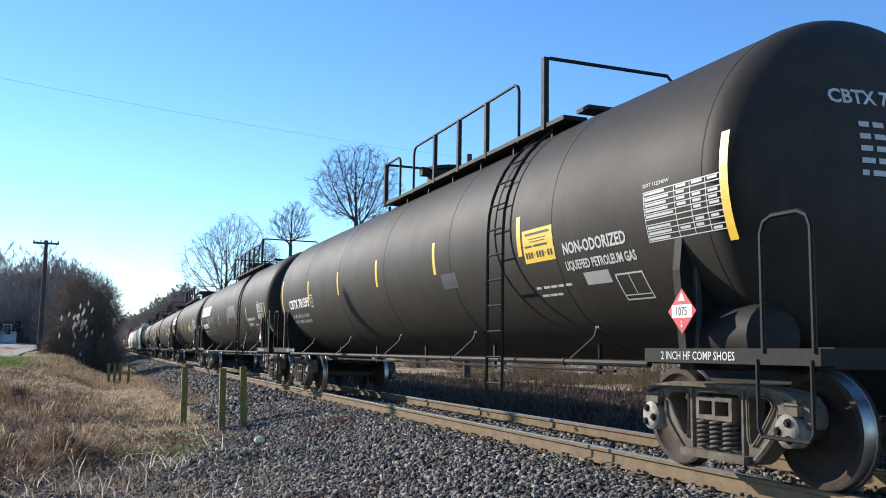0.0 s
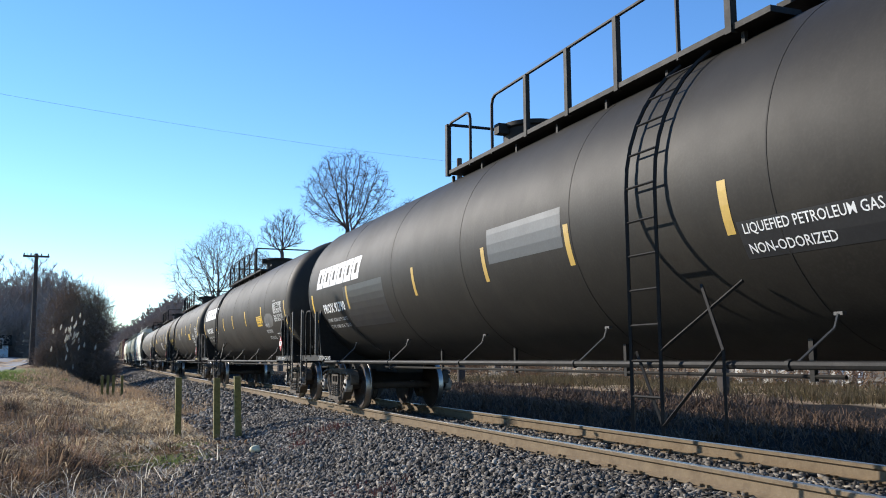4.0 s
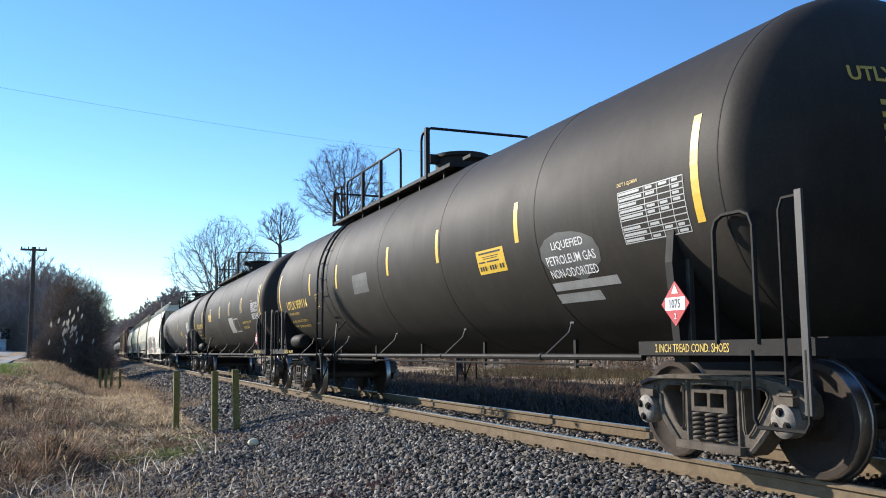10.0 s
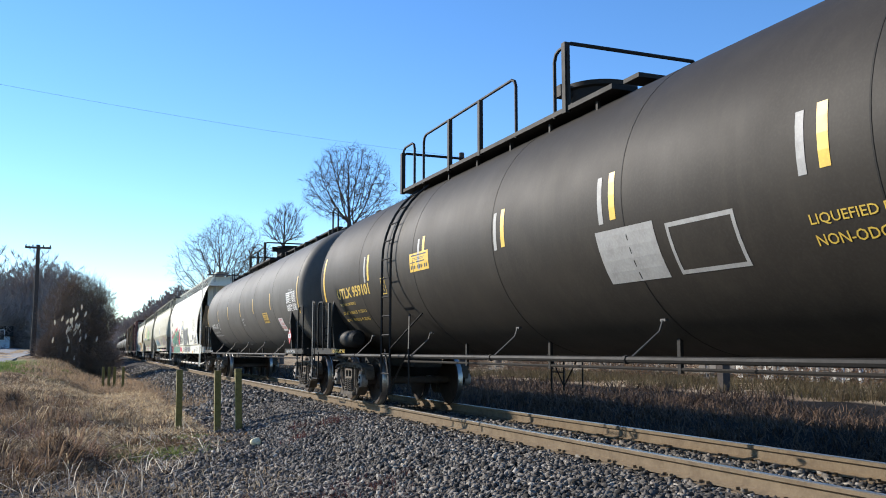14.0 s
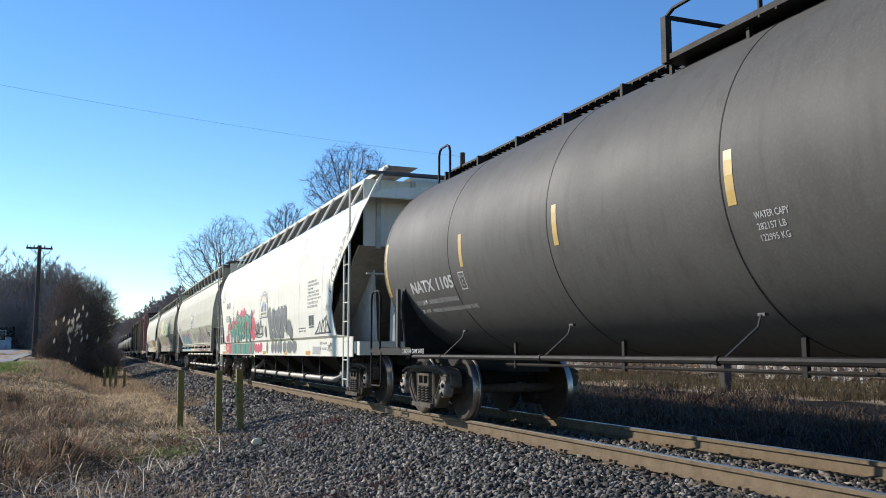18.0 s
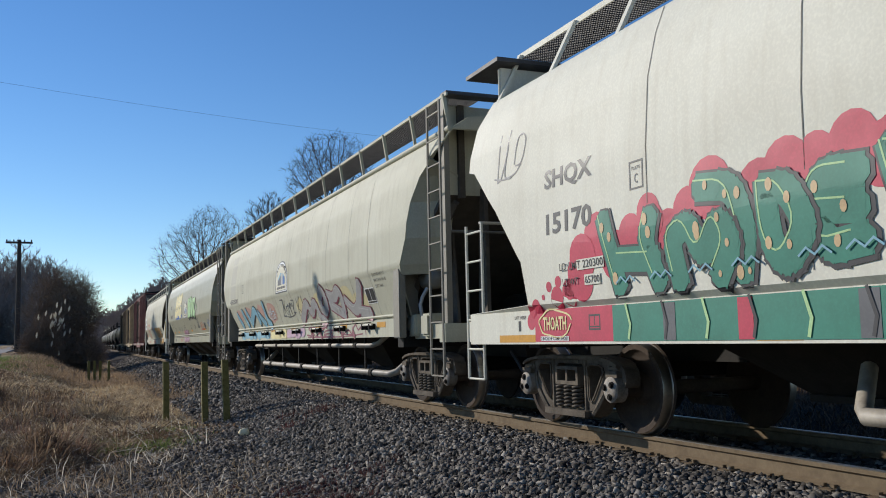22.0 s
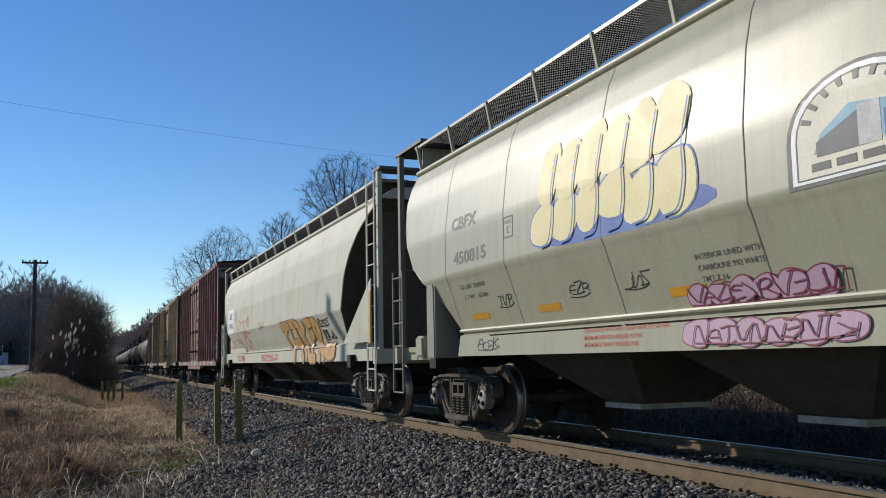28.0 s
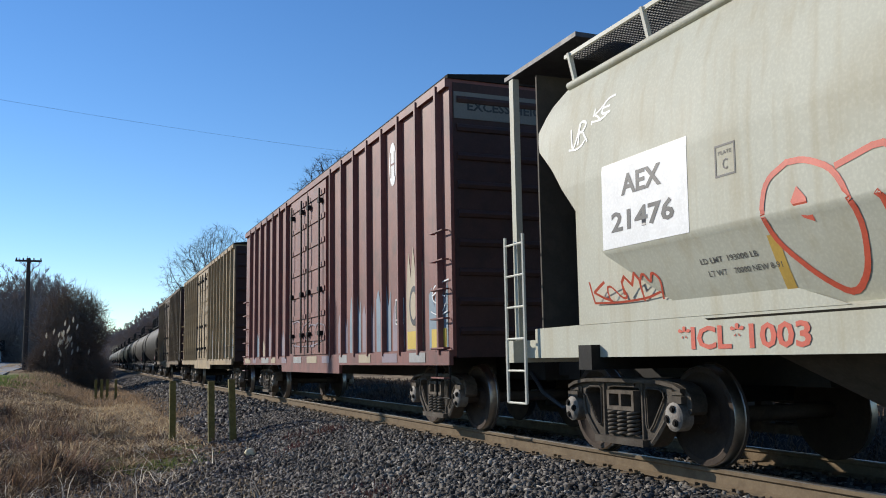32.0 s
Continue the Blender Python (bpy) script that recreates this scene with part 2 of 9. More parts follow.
def box(bm, x0, x1, y0, y1, z0, z1, mi=0):
    v = [bm.verts.new(p) for p in ((x0, y0, z0), (x1, y0, z0), (x1, y1, z0), (x0, y1, z0), (x0, y0, z1), (x1, y0, z1), (x1, y1, z1), (x0, y1, z1))]
    for f in ((3, 2, 1, 0), (4, 5, 6, 7), (0, 1, 5, 4), (1, 2, 6, 5), (2, 3, 7, 6), (3, 0, 4, 7)):
        bm.faces.new([v[i] for i in f]).material_index = mi


def tube(bm, pts, r, n=6, close=True, mi=0):
    """A round bar through points; r may be a list of radii."""
    pts = [Vector(p) for p in pts]
    rs = r if isinstance(r, (list, tuple)) else [r] * len(pts)
    rings = []
    d0 = (pts[1] - pts[0]).normalized()
    side = d0.cross(Vector((0, 0, 1)))
    if side.length < 0.05:
        side = d0.cross(Vector((1, 0, 0)))
    side.normalize()
    for i, p in enumerate(pts):
        d = (pts[min(i + 1, len(pts) - 1)] - pts[max(i - 1, 0)]).normalized()
        side = (side - d * side.dot(d)).normalized()
        up = d.cross(side)
        rings.append([bm.verts.new(p + (side * math.cos(a) + up * math.sin(a)) * rs[i]) for a in (2 * math.pi * k / n for k in range(n))])
    for a, b in zip(rings, rings[1:]):
        for k in range(n):
            bm.faces.new((a[k], a[(k + 1) % n], b[(k + 1) % n], b[k])).material_index = mi
    if close and n > 2:
        bm.faces.new(rings[0][::-1]).material_index = mi
        bm.faces.new(rings[-1]).material_index = mi


def prism(bm, pts, x0, x1, mi=0):
    """A plate: a (y, z) outline pushed from x0 to x1."""
    a = [bm.verts.new((x0, y, z)) for y, z in pts]
    b = [bm.verts.new((x1, y, z)) for y, z in pts]
    n = len(pts)
    bm.faces.new(a[::-1]).material_index = mi
    bm.faces.new(b).material_index = mi
    for i in range(n):
        bm.faces.new((a[i], a[(i + 1) % n], b[(i + 1) % n], b[i])).material_index = mi


def lathe(bm, prof, n, axis="x", centre=(0, 0, 0), mis=None):
    """Turns a (distance along the axis, radius) outline about the axis."""
    c = Vector(centre)
    rings = []
    for h, r in prof:
        ring = []
        for k in range(n):
            a = 2 * math.pi * k / n
            u, w = r * math.cos(a), r * math.sin(a)
            p = {"x": (h, u, w), "y": (u, h, w), "z": (u, w, h)}[axis]
            ring.append(bm.verts.new(c + Vector(p)))
        rings.append(ring)
    for i, (a, b) in enumerate(zip(rings, rings[1:])):
        for k in range(n):
            f = bm.faces.new((a[k], a[(k + 1) % n], b[(k + 1) % n], b[k]))
            f.material_index = mis[i] if mis else 0
    if prof[0][1] > 0.001:
        bm.faces.new(rings[0][::-1])
    if prof[-1][1] > 0.001:
        bm.faces.new(rings[-1])


def stuff(name, verts, faces, material, label, category, smooth=False):
    """One object of many small loose pieces, from numpy arrays."""
    me = bpy.data.meshes.new(name)
    nv, nf, k = len(verts), len(faces), faces.shape[1]
    me.vertices.add(nv)
    me.vertices.foreach_set("co", np.asarray(verts, np.float32).ravel())
    me.loops.add(nf * k)
    me.loops.foreach_set("vertex_index", np.asarray(faces, np.int32).ravel())
    me.polygons.add(nf)
    me.polygons.foreach_set("loop_start", np.arange(0, nf * k, k, dtype=np.int32))
    me.update(calc_edges=True)
    me.validate()
    for m in (material if isinstance(material, (list, tuple)) else [material]):
        me.materials.append(m)
    return tagged(new(name, me), label, category, kind="stuff")

# ---- the track's line, the ground ----
CURVE_FROM, CURVE_TO, CURVE_R = 10.0, 60.0, 2890.0


def track_x(y):
    """The track's middle: straight past the viewer, a long easy bend, then straight again."""
    c = min(max(y - CURVE_FROM, 0.0), CURVE_TO - CURVE_FROM)
    return c * c / (2 * CURVE_R) + max(y - CURVE_TO, 0.0) * (CURVE_TO - CURVE_FROM) / CURVE_R


def track_yaw(y):
    return -math.degrees(math.atan(min(max(y - CURVE_FROM, 0.0), CURVE_TO - CURVE_FROM) / CURVE_R))


def ease(a, b, t):
    t = min(1.0, max(0.0, (t - a) / (b - a)))
    return t * t * (3 - 2 * t)


def profile(u):
    """The ground's height across the track, u metres to the right of its middle."""
    if u < 0:
        z = -0.20 - 0.46 * ease(1.7, 3.6, -u)
        return z + 0.10 * ease(6.5, 10.5, -u) - 0.10 * ease(3.8, 5.2, -u) * (1 - ease(5.6, 7.5, -u))
    return -0.20 - 0.34 * ease(1.7, 3.2, u) + 0.26 * ease(3.4, 5.6, u) + 0.1 * ease(9.0, 14.0, u)


def bank(u, y):
    """The rise from the ditch to the lane, which climbs gently into the distance."""
    return ease(5.3, 8.8, -u) * (0.86 * ease(24, 42, y) + 0.0135 * min(max(y - 45, 0.0), 85.0))


def ground_z(x, y):
    u = x - track_x(y)
    z = profile(u) + bank(u, y)
    if u < -5.2:
        z += ease(5.2, 7.5, -u) * (0.17 * noise.noise((x * 0.75, y * 0.5, 9)) + 0.07 * noise.noise((x * 2.1, y * 1.6, 3)))
    if abs(u) > 1.7:
        k = ease(1.7, 3.5, abs(u))
        z += k * (0.05 * noise.noise((x * 0.9, y * 0.9, 0)) + 0.10 * noise.noise((x * 0.22, y * 0.22, 5)))
    return z


def spread(lo, hi, step, far, grow=1.22):
    """Even steps from lo to hi, then growing ones to far on both sides."""
    mid = list(np.arange(lo, hi + 1e-6, step))
    s, v = step, hi
    while v < far:
        s *= grow
        v += s
        mid.append(v)
    s, v = step, lo
    while v > -far:
        s *= grow
        v -= s
        mid.insert(0, v)
    return mid


def ground_material():
    m = bpy.data.materials.new("ground_earth_gravel_grass")
    m.use_nodes = True
    n, l = m.node_tree.nodes, m.node_tree.links
    b = n["Principled BSDF"]
    b.inputs["Roughness"].default_value = 0.95
    b.inputs["Specular IOR Level"].default_value = 0.03
    geo = n.new("ShaderNodeNewGeometry")
    sep = n.new("ShaderNodeSeparateXYZ")
    l.new(geo.outputs["Position"], sep.inputs[0])

    def tex(scale, detail=6):
        t = n.new("ShaderNodeTexNoise")
        t.inputs["Scale"].default_value, t.inputs["Detail"].default_value = scale, detail
        l.new(geo.outputs["Position"], t.inputs["Vector"])
        return t.outputs["Fac"]

    def math2(op, a, c):
        x = n.new("ShaderNodeMath")
        x.operation = op
        for i, v in enumerate((a, c)):
            if isinstance(v, (int, float)):
                x.inputs[i].default_value = v
            else:
                l.new(v, x.inputs[i])
        return x.outputs[0]

    def mixc(fac, a, c):
        x = n.new("ShaderNodeMix")
        x.data_type = "RGBA"
        l.new(fac, x.inputs[0])
        for i, v in ((6, a), (7, c)):
            if isinstance(v, tuple):
                x.inputs[i].default_value = (*v, 1)
            else:
                l.new(v, x.inputs[i])
        return x.outputs[2]

    def step(v, lo, hi):
        r = n.new("ShaderNodeMapRange")
        r.interpolation_type = "SMOOTHSTEP"
        r.inputs["From Min"].default_value, r.inputs["From Max"].default_value = lo, hi
        l.new(v, r.inputs["Value"])
        return r.outputs[0]
    n1, n2, n3 = tex(0.35), tex(2.2), tex(28.0, 3)
    earth = mixc(step(n2, 0.35, 0.65), (0.19, 0.13, 0.082), (0.4, 0.29, 0.18))
    earth = mixc(step(n1, 0.45, 0.6), earth, (0.5, 0.38, 0.235))
    green = mixc(step(n2, 0.4, 0.6), (0.16, 0.2, 0.06), (0.25, 0.25, 0.11))
    gravel = mixc(step(n3, 0.3, 0.7), (0.022, 0.02, 0.019), (0.13, 0.118, 0.106))
    # green verge beside the lane, left of the track
    wob = math2("MULTIPLY", math2("SUBTRACT", n1, 0.5), 6.0)
    xg = math2("ADD", sep.outputs["X"], wob)
    on_green = math2("MULTIPLY", step(xg, -6.6, -7.6), math2("MULTIPLY", step(math2("ADD", sep.outputs["Y"], wob), 37.0, 40.0), step(sep.outputs["Y"], 62.0, 55.0)))
    col = mixc(on_green, earth, green)
    # gravel: the track bed and the spill towards the viewer
    edge = math2("ADD", math2("MULTIPLY", step(sep.outputs["Y"], 18.0, 11.0), -5.6), -3.35)
    wob2 = math2("MULTIPLY", math2("SUBTRACT", n2, 0.5), 2.4)
    left = math2("SUBTRACT", math2("ADD", sep.outputs["X"], wob2), edge)
    bend = math2("MULTIPLY", math2("MAXIMUM", math2("SUBTRACT", sep.outputs["Y"], 35.0), 0.0), (CURVE_TO - CURVE_FROM) / CURVE_R)
    right = math2("SUBTRACT", math2("ADD", bend, 11.2), sep.outputs["X"])
    left = math2("SUBTRACT", left, bend)
    on_gravel = math2("MULTIPLY", step(left, -0.2, 0.35), step(right, -0.2, 0.35))
    # darker bed past the far rail: the train's shadow, painted into the ground
    shaded_bed = mixc(step(n3, 0.3, 0.7), (0.012, 0.011, 0.01), (0.04, 0.035, 0.03))
    gravel = mixc(step(math2("SUBTRACT", sep.outputs["X"], bend), 2.2, 3.4), gravel, shaded_bed)
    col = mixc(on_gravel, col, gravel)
    l.new(col, b.inputs["Base Color"])
    bp = n.new("ShaderNodeBump")
    bp.inputs["Strength"].default_value, bp.inputs["Distance"].default_value = 0.8, 0.05
    l.new(n3, bp.inputs["Height"])
    l.new(bp.outputs[0], b.inputs["Normal"])
    return m


def build_ground():
    us = spread(-13, 13, 0.3, 900)
    ys = spread(-6, 62, 0.5, 2600)
    ys = [y for y in ys if y > -300]
    verts = [(track_x(min(y, 500)) + u, y, ground_z(track_x(min(y, 500)) + u, min(y, 500)) if abs(u) < 60 and y < 400 else profile(u) + bank(u, y)) for y in ys for u in us]
    w = len(us)
    faces = [(j * w + i, j * w + i + 1, (j + 1) * w + i + 1, (j + 1) * w + i) for j in range(len(ys) - 1) for i in range(w - 1)]
    me = bpy.data.meshes.new("ground")
    me.from_pydata(verts, [], faces)
    me.materials.append(ground_material())
    me.shade_smooth()
    tagged(new("ground", me), "brown winter earth with gravel spill and green verge", "ground", kind="structure")


build_ground()


def strip(bm, prof, ys, x0=0.0):
    """Sweeps a closed (x, z) outline along the track's line; prof entries are (x, z)."""
    rings = []
    for y in ys:
        c, a = track_x(y) , radians(track_yaw(y))
        rings.append([bm.verts.new((c + (x0 + x) * math.cos(a), y + (x0 + x) * math.sin(a), z)) for x, z in prof])
    n = len(prof)
    for a, b in zip(rings, rings[1:]):
        for k in range(n):
            bm.faces.new((a[k], b[k], b[(k + 1) % n], a[(k + 1) % n])).material_index = 1 if k in TOP else 0
    bm.faces.new(rings[0])
    bm.faces.new(rings[-1][::-1])


TOP = ()
RAIL = [(-0.075, -0.172), (0.075, -0.172), (0.075, -0.158), (0.012, -0.135), (0.010, -0.055), (0.036, -0.04), (0.037, -0.008), (0.028, 0.0),
        (-0.028, 0.0), (-0.037, -0.008), (-0.036, -0.04), (-0.010, -0.055), (-0.012, -0.135), (-0.075, -0.158)]
LINE = list(np.arange(-30, CURVE_FROM, 5.0)) + list(np.arange(CURVE_FROM, CURVE_TO, 2.5)) + list(np.arange(CURVE_TO, 420, 12.0))
TOP = (6, 7, 8)
railway = thing("railway_track", "single railway track with rusty rails on dark ties", "railway track")
tagged(railway, kind="structure")
for side in (-1, 1):
    bm = bmesh.new()
    strip(bm, RAIL, LINE, side * 0.7535)
    part("rail", bm, [M_RAILSIDE, M_TREAD], railway, "rusty steel rail with polished running top")
TOP = ()
bm = bmesh.new()
box(bm, -1.3, 1.3, -0.115, 0.115, -0.36, -0.178)
bmesh.ops.bevel(bm, geom=bm.edges[:], offset=0.012, segments=1, affect="EDGES")
tie_mesh = finish("tie", bm, M_TIE)
bm = bmesh.new()
box(bm, -0.19, 0.19, -0.09, 0.09, -0.178, -0.165)
for sx, sy in ((-0.1, -0.05), (0.1, 0.05), (-0.1, 0.05), (0.1, -0.05)):
    box(bm, sx - 0.02, sx + 0.02, sy - 0.012, sy + 0.012, -0.17, -0.14)
plate_mesh = finish("tie_plate", bm, M_RAILSIDE)
rnd = random.Random(3)
for k in range(-4, 120):
    y = 0.53 * k + 1.0
    t = part("tie", tie_mesh, None, railway, at=pose(track_x(y) + rnd.uniform(-0.03, 0.03), y, rnd.uniform(-0.008, 0.004), 0, 0, track_yaw(y) + rnd.uniform(-1.5, 1.5)))
    if y < 26:
        for sx in (-0.7535, 0.7535):
            part("tie_plate", plate_mesh, None, t, at=pose(sx, 0, 0))
bm = bmesh.new()
for k in range(120, 620):
    y = 0.53 * k + 1.0
    box(bm, track_x(y) - 1.3, track_x(y) + 1.3, y - 0.11, y + 0.11, -0.3, -0.18)
tagged(part("far_tie", bm, M_TIE, railway, "row of far wooden ties"), kind="stuff")

# lane beyond the weeds
bm = bmesh.new()
rows_ = []
for y, x0, x1 in ((36, -44, -24), (42, -30, -14.0), (47, -22, -10.6), (50, -19, -9.9), (60, -17, -9.95), (80, -16.5, -10.2), (100, -16.8, -10.5), (130, -17.5, -11.2)):
    rows_.append([bm.verts.new((x0 + (x1 - x0) * k / 4, y, ground_z(x0 + (x1 - x0) * k / 4, y) + 0.03)) for k in range(5)])
for a, b in zip(rows_, rows_[1:]):
    for k in range(4):
        bm.faces.new((a[k], a[k + 1], b[k + 1], b[k]))
bmesh.ops.recalc_face_normals(bm, faces=bm.faces)
if sum(f.normal.z for f in bm.faces) < 0:
    bmesh.ops.reverse_faces(bm, faces=bm.faces)
bmesh.ops.solidify(bm, geom=bm.faces[:], thickness=0.12)
M_ROAD = mat("worn_asphalt", (0.2, 0.195, 0.19), 0.9, second=(0.15, 0.147, 0.145), scale=0.6, grain=60, bump=0.4)
tagged(part("road", bm, M_ROAD), "pale worn asphalt lane beside the track", "road", kind="structure")

# ---- running gear shared by all cars ----
WR = 0.457
M_CAP = mat("bearing_cap_steel", (0.3, 0.275, 0.24), 0.7, second=(0.12, 0.085, 0.06), amount=0.7, scale=7, dirt=(0.05, 0.04, 0.03), dirt_amount=0.4, bump=0.1, shift=0.35)


def wheelset_mesh():
    bm = bmesh.new()
    for s in (-1, 1):
        prof = [(0.70, 0.30), (0.70, 0.478), (0.712, 0.485), (0.727, 0.47), (0.735, WR + 0.004), (0.825, WR - 0.004), (0.835, WR - 0.012),
                (0.835, 0.395), (0.805, 0.375), (0.775, 0.30), (0.765, 0.17), (0.81, 0.14), (0.83, 0.12), (0.83, 0.07)]
        lathe(bm, [(s * h, r) for h, r in prof], 26, mis=[0, 0, 0, 1, 1, 1, 0, 0, 0, 0, 0, 0, 0])
    lathe(bm, [(-1.02, 0.075), (1.02, 0.075)], 10)
    bmesh.ops.recalc_face_normals(bm, faces=bm.faces)
    return finish("wheelset", bm, [M_WHEEL, M_TREAD], True)


def cap_mesh(s):
    bm = bmesh.new()
    lathe(bm, [(s * 1.02, 0.13), (s * 1.14, 0.13), (s * 1.15, 0.115), (s * 1.16, 0.10), (s * 1.165, 0.06)], 18)
    for k in range(3):
        a = 2 * math.pi * k / 3
        k0 = len(bm.faces)
        lathe(bm, [(s * 1.14, 0.036), (s * 1.172, 0.036), (s * 1.172, 0.022), (s * 1.186, 0.022)], 7, centre=(0, 0.072 * math.cos(a), 0.072 * math.sin(a)))
        bm.faces.ensure_lookup_table()
        for f in bm.faces[k0:]:
            f.material_index = 1
    bmesh.ops.recalc_face_normals(bm, faces=bm.faces)
    return finish("bearing_cap", bm, [M_CAP, M_UNDER], True)


FRAME_RIM = [(0.0, 0.79), (0.45, 0.79), (0.66, 0.782), (0.86, 0.755), (0.98, 0.712), (1.045, 0.65), (1.065, 0.57), (1.055, 0.50), (1.025, 0.475), (1.0, 0.50), (0.99, 0.585), (0.96, 0.625),
             (0.92, 0.64), (0.85, 0.64), (0.80, 0.62), (0.775, 0.57), (0.755, 0.46), (0.71, 0.40), (0.62, 0.30), (0.50, 0.185), (0.44, 0.15)]
FRAME_HOLE = [(0.385, 0.675), (0.42, 0.70), (0.60, 0.695), (0.665, 0.67), (0.685, 0.625), (0.65, 0.57), (0.50, 0.36), (0.45, 0.31), (0.41, 0.31), (0.39, 0.36)]


def side_frame_mesh(s):
    """A cast side frame: arched plate with two rounded windows and a spring opening, heavy rolled rims."""
    bm = bmesh.new()
    outline = FRAME_RIM + [(-y, z) for y, z in FRAME_RIM[:0:-1]]
    mirror = [(-y, z) for y, z in FRAME_HOLE]
    middle = [(-0.29, 0.25), (0.29, 0.25), (0.29, 0.66), (0.25, 0.70), (-0.25, 0.70), (-0.29, 0.66)]
    edges = []
    for loop in (outline, FRAME_HOLE, mirror, middle):
        vs = [bm.verts.new((s * 0.9, y, z)) for y, z in loop]
        edges += [bm.edges.new((vs[i], vs[(i + 1) % len(vs)])) for i in range(len(vs))]
    bmesh.ops.triangle_fill(bm, edges=edges, use_beauty=True)
    ext = bmesh.ops.extrude_face_region(bm, geom=bm.faces[:])
    for v in ext["geom"]:
        if isinstance(v, bmesh.types.BMVert):
            v.co.x += s * 0.17
    # wide flange along the top chord, thin rolled lips round the legs and windows
    chord = [(-y, z) for y, z in FRAME_RIM[4:0:-1]] + FRAME_RIM[:5]
    xa, xb = s * 0.89, s * 1.13
    lips = [[bm.verts.new((xx, y, z + dz)) for xx, dz in ((xa, 0.0), (xb, -0.006), (xb, -0.04), (xa, -0.034))] for y, z in chord]
    for a, b in zip(lips, lips[1:]):
        for k in range(4):
            bm.faces.new((a[k], a[(k + 1) % 4], b[(k + 1) % 4], b[k]))
    bm.faces.new(lips[0])
    bm.faces.new(lips[-1][::-1])
    x = s * 1.075
    for m in (-1, 1):
        leg = [(x, m * y, z) for y, z in ((0.74, 0.60), (0.73, 0.47), (0.69, 0.40), (0.58, 0.285), (0.47, 0.185), (0.36, 0.185))]
        tube(bm, leg, [0.02, 0.024, 0.03, 0.03, 0.028, 0.02], 6)
        tube(bm, [(x + s * 0.012, m * y, z) for y, z in FRAME_HOLE[4:] + FRAME_HOLE[:5]], 0.011, 5)
        tube(bm, [(x, m * 0.335, 0.2), (x, m * 0.335, 0.74)], 0.022, 6)
        tube(bm, [(x, m * 0.8, 0.69), (x, m * 0.79, 0.62)], 0.02, 5)
        ya, yb = sorted((m * 0.79, m * 0.99))
        box(bm, min(s * 0.95, s * 1.13), max(s * 0.95, s * 1.13), ya, yb, 0.575, 0.64)
        box(bm, min(s * 1.05, s * 1.1), max(s * 1.05, s * 1.1), ya + 0.03, yb - 0.03, 0.65, 0.68)
    box(bm, min(s * 0.93, s * 1.16), max(s * 0.93, s * 1.16), -0.42, 0.42, 0.15, 0.215)
    box(bm, min(s * 1.05, s * 1.08), max(s * 1.05, s * 1.08), -0.2, 0.2, 0.705, 0.74)
    bmesh.ops.recalc_face_normals(bm, faces=bm.faces)
    return finish("side_frame", bm, M_TRUCK, True)


def bolster_mesh():
    bm = bmesh.new()
    box(bm, -1.0, 1.0, -0.22, 0.22, 0.52, 0.78)
    bm.faces.ensure_lookup_table()
    for s in (-1, 1):
        xa, xb = sorted((s * 1.0, s * 1.12))
        box(bm, xa, xb, -0.235, 0.235, 0.475, 0.515)
        box(bm, xa, xb, -0.235, 0.235, 0.635, 0.67)
        for y in (-0.235, 0.195):
            box(bm, xa, xb, y, y + 0.04, 0.515, 0.635)
        box(bm, xa, xb, -0.02, 0.02, 0.515, 0.635)
    # core box near black, for the shade seen through the side frame windows
    bm.faces.ensure_lookup_table()
    for f in bm.faces[:6]:
        f.material_index = 1
    return finish("bolster", bm, [M_TRUCK, M_UNDER])


def spring_mesh():
    bm = bmesh.new()
    pts = [(0.062 * math.cos(a), 0.062 * math.sin(a), 0.235 + 0.24 * a / (12 * math.pi)) for a in np.linspace(0, 12 * math.pi, 73)]
    tube(bm, pts, 0.0155, 4)
    return finish("spring", bm, M_SPRING, "all")


M_SPRING = mat("dusty_spring_steel", (0.12, 0.1, 0.08), 0.8, second=(0.06, 0.05, 0.04), scale=6, bump=0.1, spec=0.25)
WHEELSET, BOLSTER, SPRING = wheelset_mesh(), bolster_mesh(), spring_mesh()
CAPS = {s: cap_mesh(s) for s in (-1, 1)}
SIDES = {s: side_frame_mesh(s) for s in (-1, 1)}
SPINNING = []
MOVING = []


def truck(car, y):
    for s in (-1, 1):
        sf = part("side_frame", SIDES[s], None, car, at=pose(0, y, 0))
        for dy in (-0.17, 0.0, 0.17):
            part("spring", SPRING, None, sf, at=pose(s * 1.07, dy, 0))
    part("bolster", BOLSTER, None, car, at=pose(0, y, 0))
    for dy in (-0.889, 0.889):
        w = part("wheelset", WHEELSET, None, car, at=pose(0, y + dy, WR))
        for s in (-1, 1):
            part("bearing_cap", CAPS[s], None, w, "grey bolted bearing cap")
        SPINNING.append((w, y + dy))


def coupler(car, y, s):
    bm = bmesh.new()
    box(bm, -0.09, 0.09, min(y, y + s * 0.75), max(y, y + s * 0.75), 0.76, 0.95)
    box(bm, -0.17, 0.13, min(y + s * 0.7, y + s * 0.98), max(y + s * 0.7, y + s * 0.98), 0.72, 1.0)
    box(bm, 0.02, 0.18, min(y + s * 0.9, y + s * 1.02), max(y + s * 0.9, y + s * 1.02), 0.70, 1.0)
    part("coupler", bm, M_UNDER, car, "rust-brown knuckle coupler")
    bm = bmesh.new()
    tube(bm, [(-0.35, y, 0.8), (-0.37, y + s * 0.35, 0.55), (-0.3, y + s * 0.75, 0.36), (-0.15, y + s * 1.0, 0.42)], 0.028, 6)
    part("brake_hose", bm, M_BLKLET, car, "black rubber brake hose", True)


